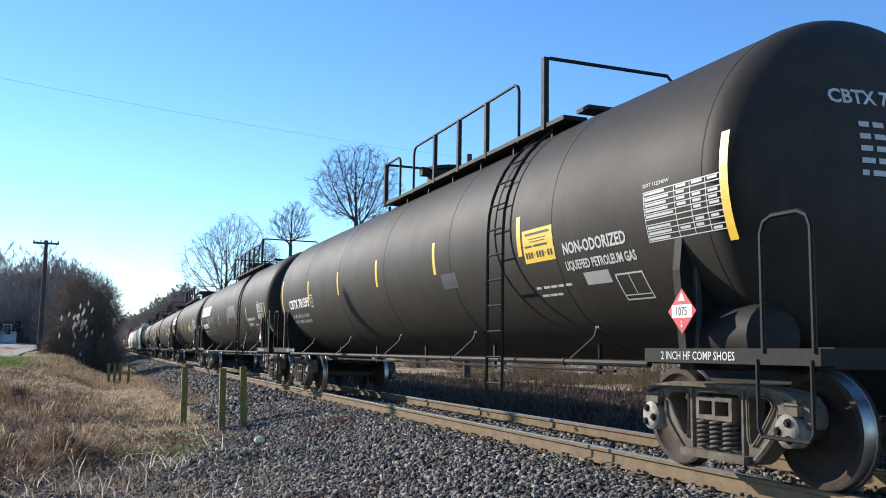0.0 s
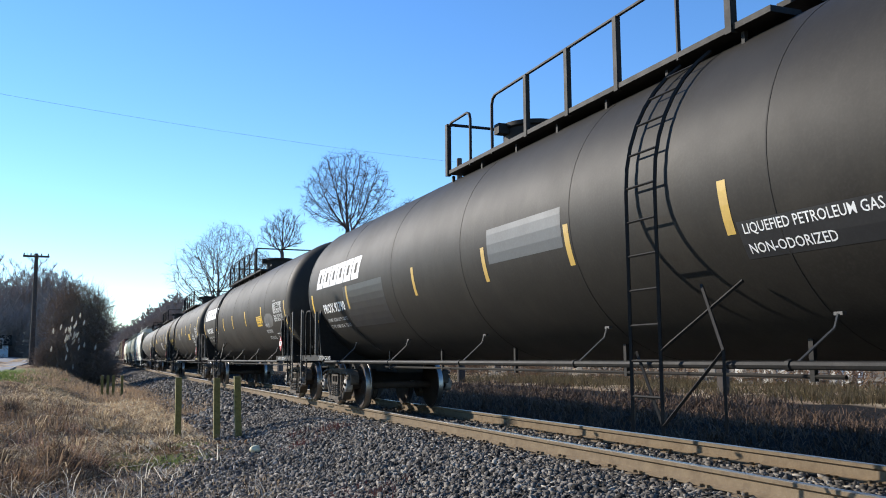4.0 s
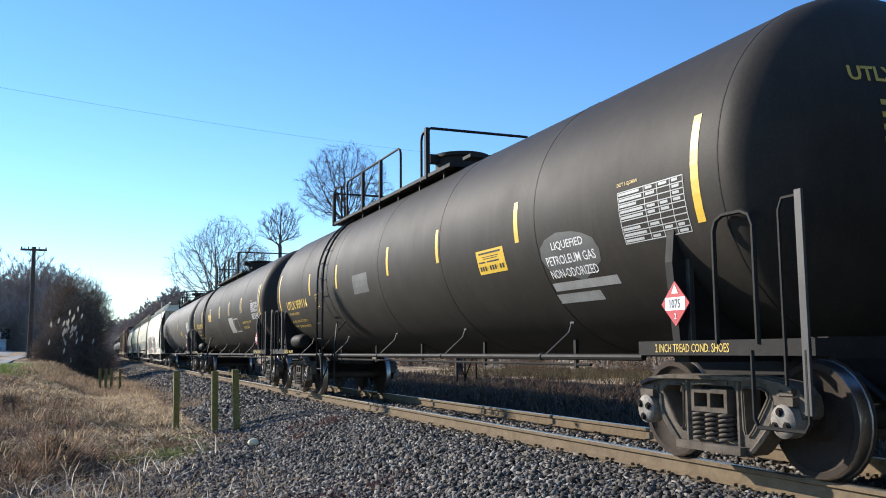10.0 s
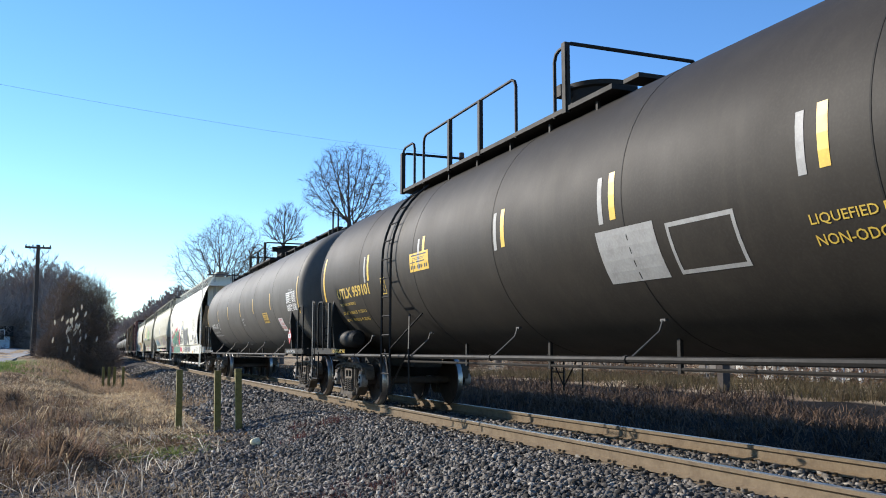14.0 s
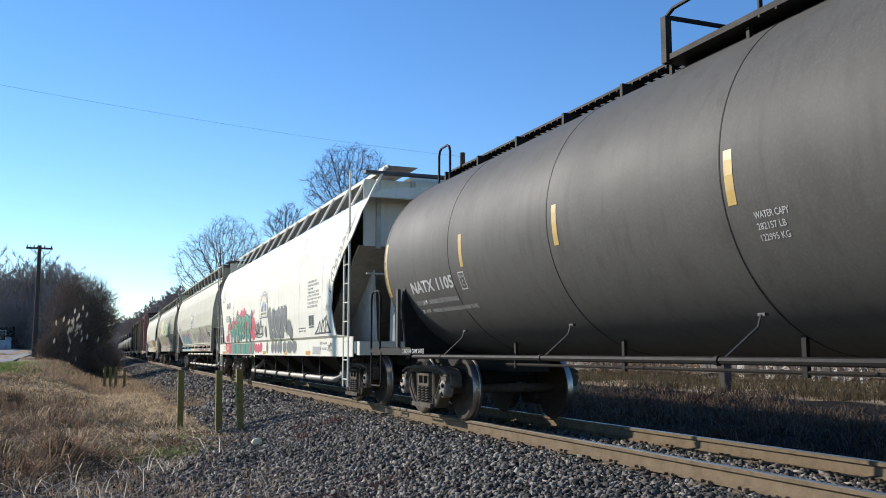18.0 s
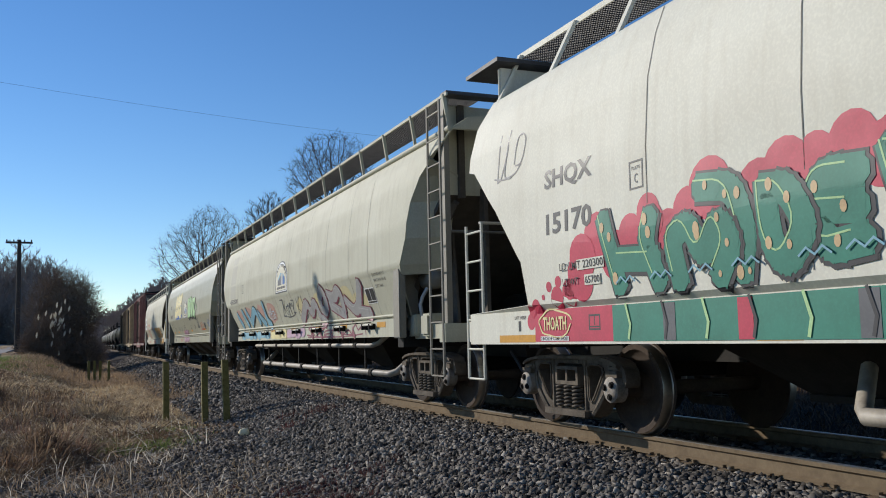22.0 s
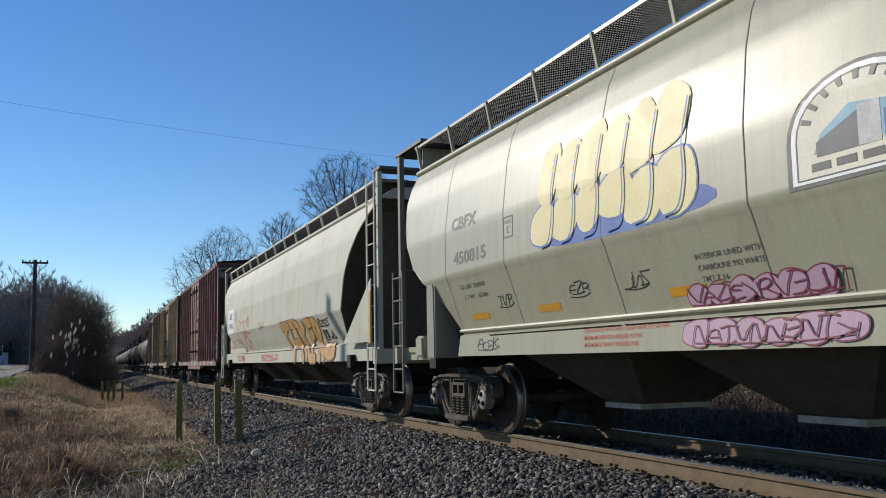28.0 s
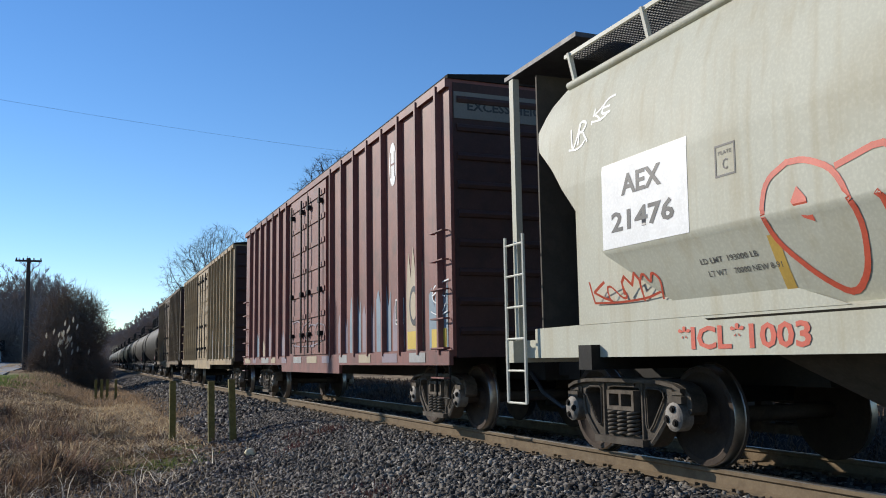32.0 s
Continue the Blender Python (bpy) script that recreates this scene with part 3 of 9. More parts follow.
def text_bm(body, height, width=None, mat_index=0, slant=0.0, bars=False):
    """Flat lettering in the (u, v) plane, its lower left corner at the origin, cap height given."""
    cu = bpy.data.curves.new("lettering", "FONT")
    cu.body, cu.size, cu.resolution_u, cu.offset = body, 1.0, 2, (0.028 if height > 0.1 else 0.008)
    ob = bpy.data.objects.new("lettering", cu)
    me = bpy.data.meshes.new_from_object(ob)
    bm = bmesh.new()
    bm.from_mesh(me)
    bpy.data.objects.remove(ob)
    bpy.data.meshes.remove(me)
    bpy.data.curves.remove(cu)
    xs, zs = [v.co.x for v in bm.verts], [v.co.y for v in bm.verts]
    x0, y0, w, h = min(xs), min(zs), max(xs) - min(xs), max(zs) - min(zs)
    k = height / h
    kx = (width / w) if width else k * 0.78
    for v in bm.verts:
        v.co = Vector(((v.co.x - x0) * kx + (v.co.y - y0) * k * slant, (v.co.y - y0) * k, 0))
    return bm


def slit(bm, step=0.12):
    """Cuts flat work in level rows, so that it can follow a round wall."""
    vs = [v.co.y for v in bm.verts]
    y = min(vs) + step
    while y < max(vs) - 0.01:
        bmesh.ops.bisect_plane(bm, geom=bm.verts[:] + bm.edges[:] + bm.faces[:], plane_co=(0, y, 0), plane_no=(0, 1, 0))
        y += step
    return bm


def rect(bm, u0, u1, v0, v1, mi=0):
    f = bm.faces.new([bm.verts.new((u, v, 0)) for u, v in ((u0, v0), (u1, v0), (u1, v1), (u0, v1))])
    f.material_index = mi


def poly(bm, pts, mi=0, rise=0.0):
    bm.faces.new([bm.verts.new((u, v, rise)) for u, v in pts]).material_index = mi


def onto(bm, surface, y, z, lift=0.006):
    """Lays flat work on a car's near side: u runs towards -y, v up; surface(z) gives the side's x there."""
    for v in bm.verts:
        zz = z + v.co.y
        x, zs = surface(zz)
        v.co = Vector((x - 0.5 * (lift + v.co.z), y - v.co.x, zs))
    bmesh.ops.recalc_face_normals(bm, faces=bm.faces)
    for f in bm.faces:
        f.normal_update()
        if f.normal.x > 0:
            f.normal_flip()
    return bm


# ---- tank cars ----
TR, TZ = 1.52, 2.48


def tank_side(zz):
    """v is measured along the round wall from the level of the axis."""
    a = (zz - TZ) / TR
    return -TR * math.cos(a), TZ + TR * math.sin(a)


HEAD_IN, HEAD_LIP, HEAD_DEEP = 0.12, 0.05, 0.67


def head_y(half, r):
    """How far out the dished head lies, r metres from the tank's axis."""
    return half - HEAD_IN + HEAD_LIP + HEAD_DEEP * (max(0.0, 1 - (r / TR) ** 2.1)) ** 0.52


def tank_mesh(half, material):
    bm = bmesh.new()
    rr = [0.0005] + [TR * math.sin(math.pi / 2 * k / 16) for k in range(1, 16)]
    prof = [(-head_y(half, r), r) for r in rr] + [(-half + HEAD_IN - HEAD_LIP, TR), (-half + HEAD_IN, TR), (half - HEAD_IN, TR), (half - HEAD_IN + HEAD_LIP, TR)]
    prof += [(head_y(half, r), r) for r in rr[::-1]]
    lathe(bm, prof, 72, "y", (0, 0, TZ))
    bmesh.ops.recalc_face_normals(bm, faces=bm.faces)
    return finish("tank", bm, material, "all")


def seam_mesh(material):
    bm = bmesh.new()
    lathe(bm, [(-0.007, TR - 0.01), (-0.007, TR + 0.003), (0.007, TR + 0.003), (0.007, TR - 0.01)], 72, "y")
    bmesh.ops.recalc_face_normals(bm, faces=bm.faces)
    return finish("weld_seam", bm, material, True)


SEAM = seam_mesh(M_FRAME)


def hoop(y0, y1, x, z0, z1, r=0.018):
    """An upside-down U of round bar in the lengthwise plane x."""
    rr = min(0.12, abs(y1 - y0) / 2)
    s = 1 if y1 > y0 else -1
    return [(x, y0, z0), (x, y0, z1 - rr), (x, y0 + s * rr * 0.3, z1 - rr * 0.3), (x, y0 + s * rr, z1), (x, y1 - s * rr, z1), (x, y1 - s * rr * 0.3, z1 - rr * 0.3), (x, y1, z1 - rr), (x, y1, z0)]


def placard(car, y, z, x=-1.47):
    bm = bmesh.new()
    d = 0.19
    prism(bm, [(y, z - d), (y + d, z), (y, z + d), (y - d, z)], x - 0.012, x)
    p = part("placard", bm, M_RED, car, "red diamond flammable gas placard")
    bm = bmesh.new()
    rect(bm, -0.135, 0.135, -0.055, 0.055)
    poly(bm, [(-0.045, 0.085), (0.045, 0.085), (0.02, 0.135), (0.0, 0.16), (-0.02, 0.13)])
    part("placard_panel", onto(bm, lambda zz: (x - 0.012, zz), y, z, 0.004), M_WHITE, p)
    for b, h, v in (("1075", 0.075, -0.037), ("2", 0.05, -0.13)):
        bm = text_bm(b, h)
        w = max(q.co.x for q in bm.verts)
        for q in bm.verts:
            q.co.x -= w / 2
        part("placard_number", onto(bm, lambda zz: (x - 0.012, zz), y, z + v, 0.008), M_BLKLET if b != "2" else M_WHITE, p)


bm = bmesh.new()
tube(bm, [(0, -0.22, 0), (0, 0.22, 0)], 0.012, 4)
RUNG = finish("rung", bm, M_FRAME)


def tank_car(name, label, tc, material, ladder=None, platform=None, reservoir=False, seams=5, far=False, board=False, brace=False, notice="2 INCH HF COMP SHOES", notice_mat=None, front=0.0, nose=0.0):
    car = thing(name, label, "tank car", "freight train")
    half = tc / 2 + 0.85
    part("tank", tank_mesh(half + (front + nose) / 2, material), None, car, at=pose(0, -(front + nose) / 2, 0))
    for k in range(seams + 2):
        part("weld_seam", SEAM, None, car, at=pose(0, -half + (HEAD_IN - front - nose) * (k == 0) - HEAD_IN * (k == seams + 1) + 2 * half * k / (seams + 1), TZ))
    for s in (-1, 1):
        more = front if s < 0 else 0.0
        y, end = s * (tc / 2 + more), tc / 2 + 1.62 + more
        truck(car, y)
        coupler(car, s * (end - 0.35 - more), s)
        # stub sill, saddle, end platform
        bm = bmesh.new()
        box(bm, -0.28, 0.28, min(y - s * 1.6, s * end), max(y - s * 1.6, s * end), 0.72, 1.02)
        part("stub_sill", bm, M_FRAME, car)
        bm = bmesh.new()
        pts = [(-1.42, 1.02)] + [(TR * 0.995 * math.cos(a), TZ + TR * 0.995 * math.sin(a)) for a in np.linspace(math.pi * 1.10, math.pi * 1.90, 17)] + [(1.42, 1.02)]
        pts[1:1] = [(-1.48, 1.75), (-1.45, 2.03)]
        pts[-1:-1] = [(1.45, 2.03), (1.48, 1.75)]
        a = [bm.verts.new((px, y - 0.05, pz)) for px, pz in pts]
        b = [bm.verts.new((px, y + 0.05, pz)) for px, pz in pts]
        n = len(pts)
        bm.faces.new(a)
        bm.faces.new(b[::-1])
        for i in range(n):
            bm.faces.new((a[i], b[i], b[(i + 1) % n], a[(i + 1) % n]))
        bmesh.ops.recalc_face_normals(bm, faces=bm.faces)
        part("saddle", bm, M_FRAME, car)
        bm = bmesh.new()
        e0, e1 = sorted((y - s * 0.45, s * end))
        for x in (-1.5, 1.38):
            box(bm, x, x + 0.12, e0, e1, 0.96, 1.08)
        ee0, ee1 = sorted((s * (end - 0.16), s * end))
        box(bm, -1.38, 1.38, ee0, ee1, 0.94, 1.09)
        box(bm, -1.38, 1.38, min(y - 0.1, y + 0.1), max(y - 0.1, y + 0.1), 0.9, 1.02)
        part("end_platform", bm, M_FRAME, car, "dark steel end sill with step plates")
        for x in (-1.5, 1.5):
            bm = bmesh.new()
            tube(bm, hoop(s * (end - 0.05 - 0.5 * brace), s * (end - 0.55 - 0.45 * brace), x, 1.05, 2.05), 0.02, 6)
            part("handrail", bm, M_FRAME, car, smooth=True)
            bm = bmesh.new()
            ya, yb = s * (end - 0.08), s * (end - 0.62)
            tube(bm, [(x, ya, 1.0), (x, ya, 0.5), (x, ya - s * 0.04, 0.44), (x, yb + s * 0.04, 0.44), (x, yb, 0.5), (x, yb, 1.0)], 0.016, 6)
            part("stirrup_step", bm, M_FRAME, car, smooth=True)
            if brace:
                bm = bmesh.new()
                box(bm, x - 0.012, x + 0.012, ya - 0.035, ya + 0.035, 0.55, 2.12)
                bmesh.ops.bevel(bm, geom=bm.edges[:], offset=0.004, segments=1, affect="EDGES")
                part("grab_post", bm, M_STRAP, car, "flat grey steel grab post")
                bm = bmesh.new()
                tube(bm, [(x, ya - s * 0.02, 2.08), (x, ya - s * 0.16, 2.08), (x, ya - s * 0.2, 2.0), (x, ya - s * 0.2, 0.75)], 0.014, 5)
                part("grab_bar", bm, M_FRAME, car, smooth=True)
        if s < 0 or not far:
            bm = text_bm(notice, 0.07, 0.95)
            part("brake_notice", onto(bm, lambda zz: (-1.5, zz), y - s * 0.1 if s > 0 else y + 0.2, 0.985, 0.005), notice_mat or M_OLDWHITE, car, "small stencilled brake notice")
        if s < 0:
            placard(car, y - 0.1, 1.39, -1.49)
        else:
            placard(car, y + 1.2, 1.55, -0.7)
            for q in (((-1.25, -1.05, y + 0.95, y + 1.12, 1.09, 1.38), (-1.2, -1.05, y + 1.18, y + 1.28, 1.09, 1.55)) if brace else ()):
                bm = bmesh.new()
                box(bm, *q)
                tube(bm, [(q[0], q[2], q[4] + 0.1), (q[0] - 0.12, q[2] + 0.05, q[4] + 0.16), (q[0] - 0.12, q[3], q[5] - 0.05), (q[0], q[3], q[5])], 0.02, 5)
                bmesh.ops.bevel(bm, geom=[e for e in bm.edges if e.calc_length() > 0.1 and len(e.link_faces) == 2], offset=0.01, segments=1, affect="EDGES")
                part("brake_valve", bm, M_FRAME, car, "grey brake valve cluster")
        bm = bmesh.new()
        box(bm, -1.545 + 0.2 * (s < 0), -1.49 + 0.2 * (s < 0), y + s * 0.06 - 0.035, y + s * 0.06 + 0.035, 1.08, 2.0)
        bmesh.ops.bevel(bm, geom=bm.edges[:], offset=0.006, segments=1, affect="EDGES")
        part("saddle_post", bm, M_STRAP, car, "flat grey upright at the saddle")
    for x in (-1.45, 1.45):
        bm = bmesh.new()
        tube(bm, [(x, -tc / 2 - front + 0.45, 0.94), (x, tc / 2 - 0.45, 0.94)], 0.032, 8)
        part("side_rail", bm, M_FRAME, car, "dusty steel pipe along the side", True)
        for k in range(5):
            y = -tc / 2 + 1.8 + (tc - 3.6) * k / 4
            bm = bmesh.new()
            sx = 1 if x > 0 else -1
            tube(bm, [(x, y + 0.12, 0.95), (sx * 1.22, y - 0.02, 1.2), (sx * 1.19, y - 0.03, 1.3)], 0.011, 5)
            box(bm, sx * 1.17 - 0.02, sx * 1.17 + 0.02, y - 0.07, y + 0.01, 1.29, 1.315)
            st = part("strut", bm, M_STRAP, car)
            bm = bmesh.new()
            tube(bm, [(x, y + 0.16, 0.94), (x, y + 0.2, 0.94)], 0.042, 8)
            part("pipe_clamp", bm, M_FRAME, st)
    # brake pipe under the tank
    bm = bmesh.new()
    tube(bm, [(-0.7, -tc / 2 + 2.2, 0.84), (-0.7, tc / 2 - 2.2, 0.84)], 0.02, 6)
    part("brake_pipe", bm, M_UNDER, car, smooth=True)
    for k in range(5):
        y = -tc / 2 + 2.5 + (tc - 5.0) * k / 4
        bm = bmesh.new()
        box(bm, -0.72, -0.68, y, y + 0.05, 0.8, 1.25)
        part("pipe_hanger", bm, M_FRAME, car)
    # top platform: plate beside the valve housing, railings with gaps, end rails across
    p0, p1, rails, cross, hy, *low = platform
    wz = TZ + 1.33
    bm = bmesh.new()
    for x0, x1 in ((-0.97, -0.64), (0.64, 0.97)):
        box(bm, x0, x1, p0, p1, wz + 0.02, wz + 0.075)
    for y in (p0, p1 - 0.3):
        box(bm, -0.62, 0.62, y, y + 0.3, TZ + 1.525, TZ + 1.575)
    for y in np.arange(p0 + 0.4, p1, 1.1):
        for x in (-0.9, 0.86):
            box(bm, x, x + 0.04, y, y + 0.04, TZ + 1.2, wz)
    part("top_platform", bm, M_FRAME, car, "black steel walkway on the tank")
    top = wz + (low[0] if low else 0.82)
    for x in (-0.95, 0.95):
        for r0, r1 in rails:
            bm = bmesh.new()
            tube(bm, hoop(r0, r1, x, wz, top), 0.022, 6)
            part("top_railing", bm, M_FRAME, car, "black pipe railing", True)
            n = max(1, round((r1 - r0) / 1.2))
            for k in range(1, n):
                bm = bmesh.new()
                y = r0 + (r1 - r0) * k / n
                box(bm, x - 0.03, x + 0.03, y - 0.035, y + 0.035, wz, top)
                part("railing_post", bm, M_FRAME, car)
    for y, z in cross:
        bm = bmesh.new()
        tube(bm, [(-0.95, y, wz), (-0.95, y, top + z - 0.06), (-0.89, y, top + z), (0.89, y, top + z), (0.95, y, top + z - 0.06), (0.95, y, wz)], 0.024, 6)
        part("cross_rail", bm, M_FRAME, car, smooth=True)
        bm = bmesh.new()
        box(bm, -0.99, -0.92, y - 0.04, y + 0.04, wz, top + z)
        part("railing_post", bm, M_FRAME, car)
    bm = bmesh.new()
    lathe(bm, [(TZ + 1.45, 0.46), (TZ + 1.86, 0.46), (TZ + 1.88, 0.5), (TZ + 1.94, 0.5), (TZ + 1.95, 0.42), (TZ + 1.95, 0.001)], 24, "z", (0, hy, 0))
    bmesh.ops.recalc_face_normals(bm, faces=bm.faces)
    vh = part("valve_housing", bm, M_FRAME, car, "round black valve housing", True)
    for q in ((-0.62, -0.44, hy - 0.08, hy + 0.08, TZ + 1.78, TZ + 1.93), (-0.05, 0.05, hy + 0.46, hy + 0.6, TZ + 1.8, TZ + 1.9)):
        bm = bmesh.new()
        box(bm, *q)
        part("housing_latch", bm, M_FRAME, vh)
    if board:
        bm = bmesh.new()
        for x in (-0.42, -0.2, 0.02, 0.24):
            box(bm, x, x + 0.16, -half + 0.3, half - 0.3, TZ + 1.6, TZ + 1.63)
        for y in np.arange(-half + 0.5, half - 0.3, 0.16):
            box(bm, -0.42, 0.4, y, y + 0.025, TZ + 1.58, TZ + 1.6)
        part("running_board", bm, M_FRAME, car, "steel grating running board along the top")
        for y in np.arange(-half + 0.6, half, 1.35):
            bm = bmesh.new()
            box(bm, -0.55, 0.5, y, y + 0.05, TZ + 1.42, TZ + 1.58)
            part("board_bracket", bm, M_FRAME, car)
        for y in (-half - 0.05, half - 0.35):
            for x in (-0.55, 0.55):
                bm = bmesh.new()
                tube(bm, hoop(y - 0.25, y + 0.25, x, TZ + 1.4, TZ + 2.02), 0.022, 6)
                part("grab_rail", bm, M_FRAME, car, smooth=True)
    if ladder is not None:
        for x in (-1, 1):
            bm, rungs = bmesh.new(), []
            path = [(x * 1.58, 0.35), (x * 1.58, 1.2), (x * 1.58, TZ)] + [(x * 1.58 * math.cos(a), TZ + 1.58 * math.sin(a)) for a in np.linspace(0.15, 0.95, 7)]
            for dy in (-0.22, 0.22):
                tube(bm, [(px, ladder + dy, pz) for px, pz in path], 0.02, 4)
            for k in range(1, 13):
                d = k * 0.31
                if d < TZ - 0.35:
                    px, pz = x * 1.58, 0.35 + d
                else:
                    a = (d - (TZ - 0.35)) / 1.58
                    px, pz = x * 1.58 * math.cos(a), TZ + 1.58 * math.sin(a)
                if k < 12:
                    rungs.append((px, ladder, pz))
            if brace:
                for dy in (0.22, -0.95):
                    tube(bm, [(x * 1.58, ladder - 0.22, 0.42), (x * 1.52, ladder + dy, 1.05)], 0.016, 4)
                tube(bm, [(x * 1.52, ladder - 0.95, 0.42), (x * 1.52, ladder - 0.95, 1.05)], 0.016, 4)
                tube(bm, [(x * 1.52, ladder - 0.95, 1.05), (x * 1.35, ladder - 0.5, 1.6)], 0.016, 4)
                tube(bm, [(x * 1.58, ladder - 0.22, 1.05), (x * 1.3, ladder - 0.95, 1.6)], 0.016, 4)
            la = part("ladder", bm, M_FRAME, car, "narrow steel ladder up the tank")
            for q in rungs:
                part("rung", RUNG, None, la, at=pose(*q))
    if reservoir:
        bm = bmesh.new()
        yb = tc / 2
        lathe(bm, [(yb - 1.0, 0.001), (yb - 0.98, 0.12), (yb - 0.9, 0.17), (yb + 0.2, 0.17), (yb + 0.28, 0.12), (yb + 0.3, 0.001)], 20, "y", (-1.2, 0, 1.26))
        bmesh.ops.recalc_face_normals(bm, faces=bm.faces)
        part("air_reservoir", bm, M_FRAME, car, "dark grey air reservoir cylinder", True)
    return car


# ---- the train, car by car: distance of the car's middle ahead of the viewer at the start ----
SPEED = 6.0


def add_car(car, s):
    MOVING.append((car, s))
    return car



# ---- markings ----
def quad(car, name, y0, y1, z0, z1, material, surface, label="", lift=0.006):
    """A rectangle on a car's side from y0 (rear) to y1 (front)."""
    bm = bmesh.new()
    rect(bm, 0, y0 - y1, 0, z1 - z0)
    return part(name, onto(slit(bm), surface, y0, z0, lift), material, car, label)


def words(car, body, y0, y1, z0, height, material, surface, label="", slant=0.0, lift=0.007, rise=0.0):
    bm = text_bm(body, height, y0 - y1, slant=slant)
    for v in bm.verts:
        v.co.y += rise * v.co.x
    return part("lettering", onto(slit(bm), surface, y0, z0, lift), material, car, label)


def bars(car, y0, y1, z0, height, material, surface, n=3, seed=0, name="small_print"):
    """A line of print too small to read: plain bars of its size."""
    rnd = random.Random(seed)
    bm = bmesh.new()
    w = y0 - y1
    u = 0.0
    for k in range(n):
        a = w / n * rnd.uniform(0.6, 0.92)
        rect(bm, u, u + a, 0, height)
        u += w / n
    return part(name, onto(bm, surface, y0, z0, 0.006), material, car)


def frame_box(car, y0, y1, z0, z1, material, surface, t=0.018, body=None, inner=True):
    bm = bmesh.new()
    w, h = y0 - y1, z1 - z0
    for a, b, c, d in ((0, w, 0, t), (0, w, h - t, h), (0, t, t, h - t), (w - t, w, t, h - t)):
        rect(bm, a, b, c, d)
    if inner:
        rect(bm, w * 0.48, w * 0.48 + t * 0.7, t + h * 0.18, h - t)
        rect(bm, t, w - t, h * 0.18, h * 0.18 + t * 0.7)
    p = part("stencil_box", onto(slit(bm), surface, y0, z0, 0.006), material, car, "stencilled outline box")
    if body:
        words(car, body[0], y0 - w * 0.18, y1 + w * 0.18, z0 + h * 0.68, h * 0.12, material, surface)
        words(car, body[1], y0 - w * 0.38, y1 + w * 0.38, z0 + h * 0.2, h * 0.34, material, surface)
    return p


def table(car, y0, y1, z0, z1, material, surface, rows=9, seed=0):
    """A stencilled test table: ruled lines and short unreadable entries."""
    rnd = random.Random(seed)
    bm = bmesh.new()
    w, h, t = y0 - y1, z1 - z0, 0.009
    for k in range(rows + 1):
        v = (h - t) * k / rows
        rect(bm, 0, w, v, v + t)
    for f in (0, 0.42, 0.62, 0.81, 0.99):
        rect(bm, w * f, w * f + t, 0, h)
    for k in range(rows):
        v = h * k / rows
        if k in (3,):
            continue
        for a, b in ((0.02, 0.40), (0.45, 0.59), (0.65, 0.78), (0.84, 0.96)):
            if a < 0.1 or rnd.random() < 0.75:
                rect(bm, w * a, w * (a + (b - a) * rnd.uniform(0.7, 1)), v + h / rows * 0.3, v + h / rows * 0.75)
    return part("test_table", onto(slit(bm, 0.15), surface, y0, z0, 0.006), material, car, "white stencilled test table")


def call_panel(car, y0, y1, z0, z1, material, surface):
    p = quad(car, "notice_panel", y0, y1, z0, z1, material, surface, "yellow emergency notice panel", 0.005)
    bm = bmesh.new()
    w, h = y0 - y1, z1 - z0
    for v, hh, a, b in ((0.83, 0.07, 0.1, 0.9), (0.7, 0.025, 0.2, 0.8), (0.62, 0.025, 0.25, 0.75), (0.47, 0.06, 0.06, 0.3), (0.47, 0.06, 0.36, 0.8)):
        rect(bm, w * a, w * b, h * v, h * (v + hh))
    for k in range(10):
        rect(bm, w * (0.06 + 0.09 * k), w * (0.06 + 0.09 * k + (0.055 if k not in (3, 7) else 0.025)), h * (0.14 if k not in (3, 7) else 0.22), h * (0.33 if k not in (3, 7) else 0.26))
    part("notice_print", onto(bm, surface, y0, z0, 0.009), M_BLKLET, p)


def block_logo(car, y0, y1, z0, z1, surface):
    """Six slanted white blocks with openings, in the shape of the owner's mark."""
    w, h = (y0 - y1) / 6.0, z1 - z0
    for k in range(6):
        bm = bmesh.new()
        u, s, t = k * w, 0.28 * h, 0.2 * h
        g = w * 0.9

        def q(a, b, c, d):
            poly(bm, [(u + a * g + c * s, c * h), (u + b * g + c * s, c * h), (u + b * g + d * s, d * h), (u + a * g + d * s, d * h)])
        q(0.0, 0.34, 0.0, 1.0)
        q(0.66, 1.0, 0.0, 1.0)
        q(0.34, 0.66, 0.0, 0.27)
        q(0.34, 0.66, 0.73, 1.0)
        part("logo_block", onto(slit(bm, 0.1), surface, y0, z0, 0.007), M_WHITE, car, "white block of the owner's mark")


def stripes(car, ys, z0, z1, material, surface, ghost=None):
    for y in ys:
        quad(car, "reflective_stripe", y + 0.05, y - 0.05, z0, z1, material, surface)
        if ghost:
            quad(car, "stripe_ghost", y + 0.25, y + 0.17, z0 - 0.02, z1 - 0.02, ghost, surface)


M_PATCH = mat("blue_grey_touch_up", (0.046, 0.052, 0.057), 0.55, second=(0.033, 0.036, 0.038), scale=2, bump=0.02)
M_PATCHD = mat("fresh_black_touch_up", (0.018, 0.018, 0.019), 0.45, scale=2, bump=0.02)
M_CLOUD = mat("sprayed_grey_touch_up", (0.10, 0.10, 0.095), 0.6, second=(0.055, 0.053, 0.05), amount=0.8, scale=2.5, bump=0.02)
M_PALE = mat("pale_worn_panel", (0.34, 0.335, 0.32), 0.6, second=(0.2, 0.195, 0.18), scale=6, bump=0.02)


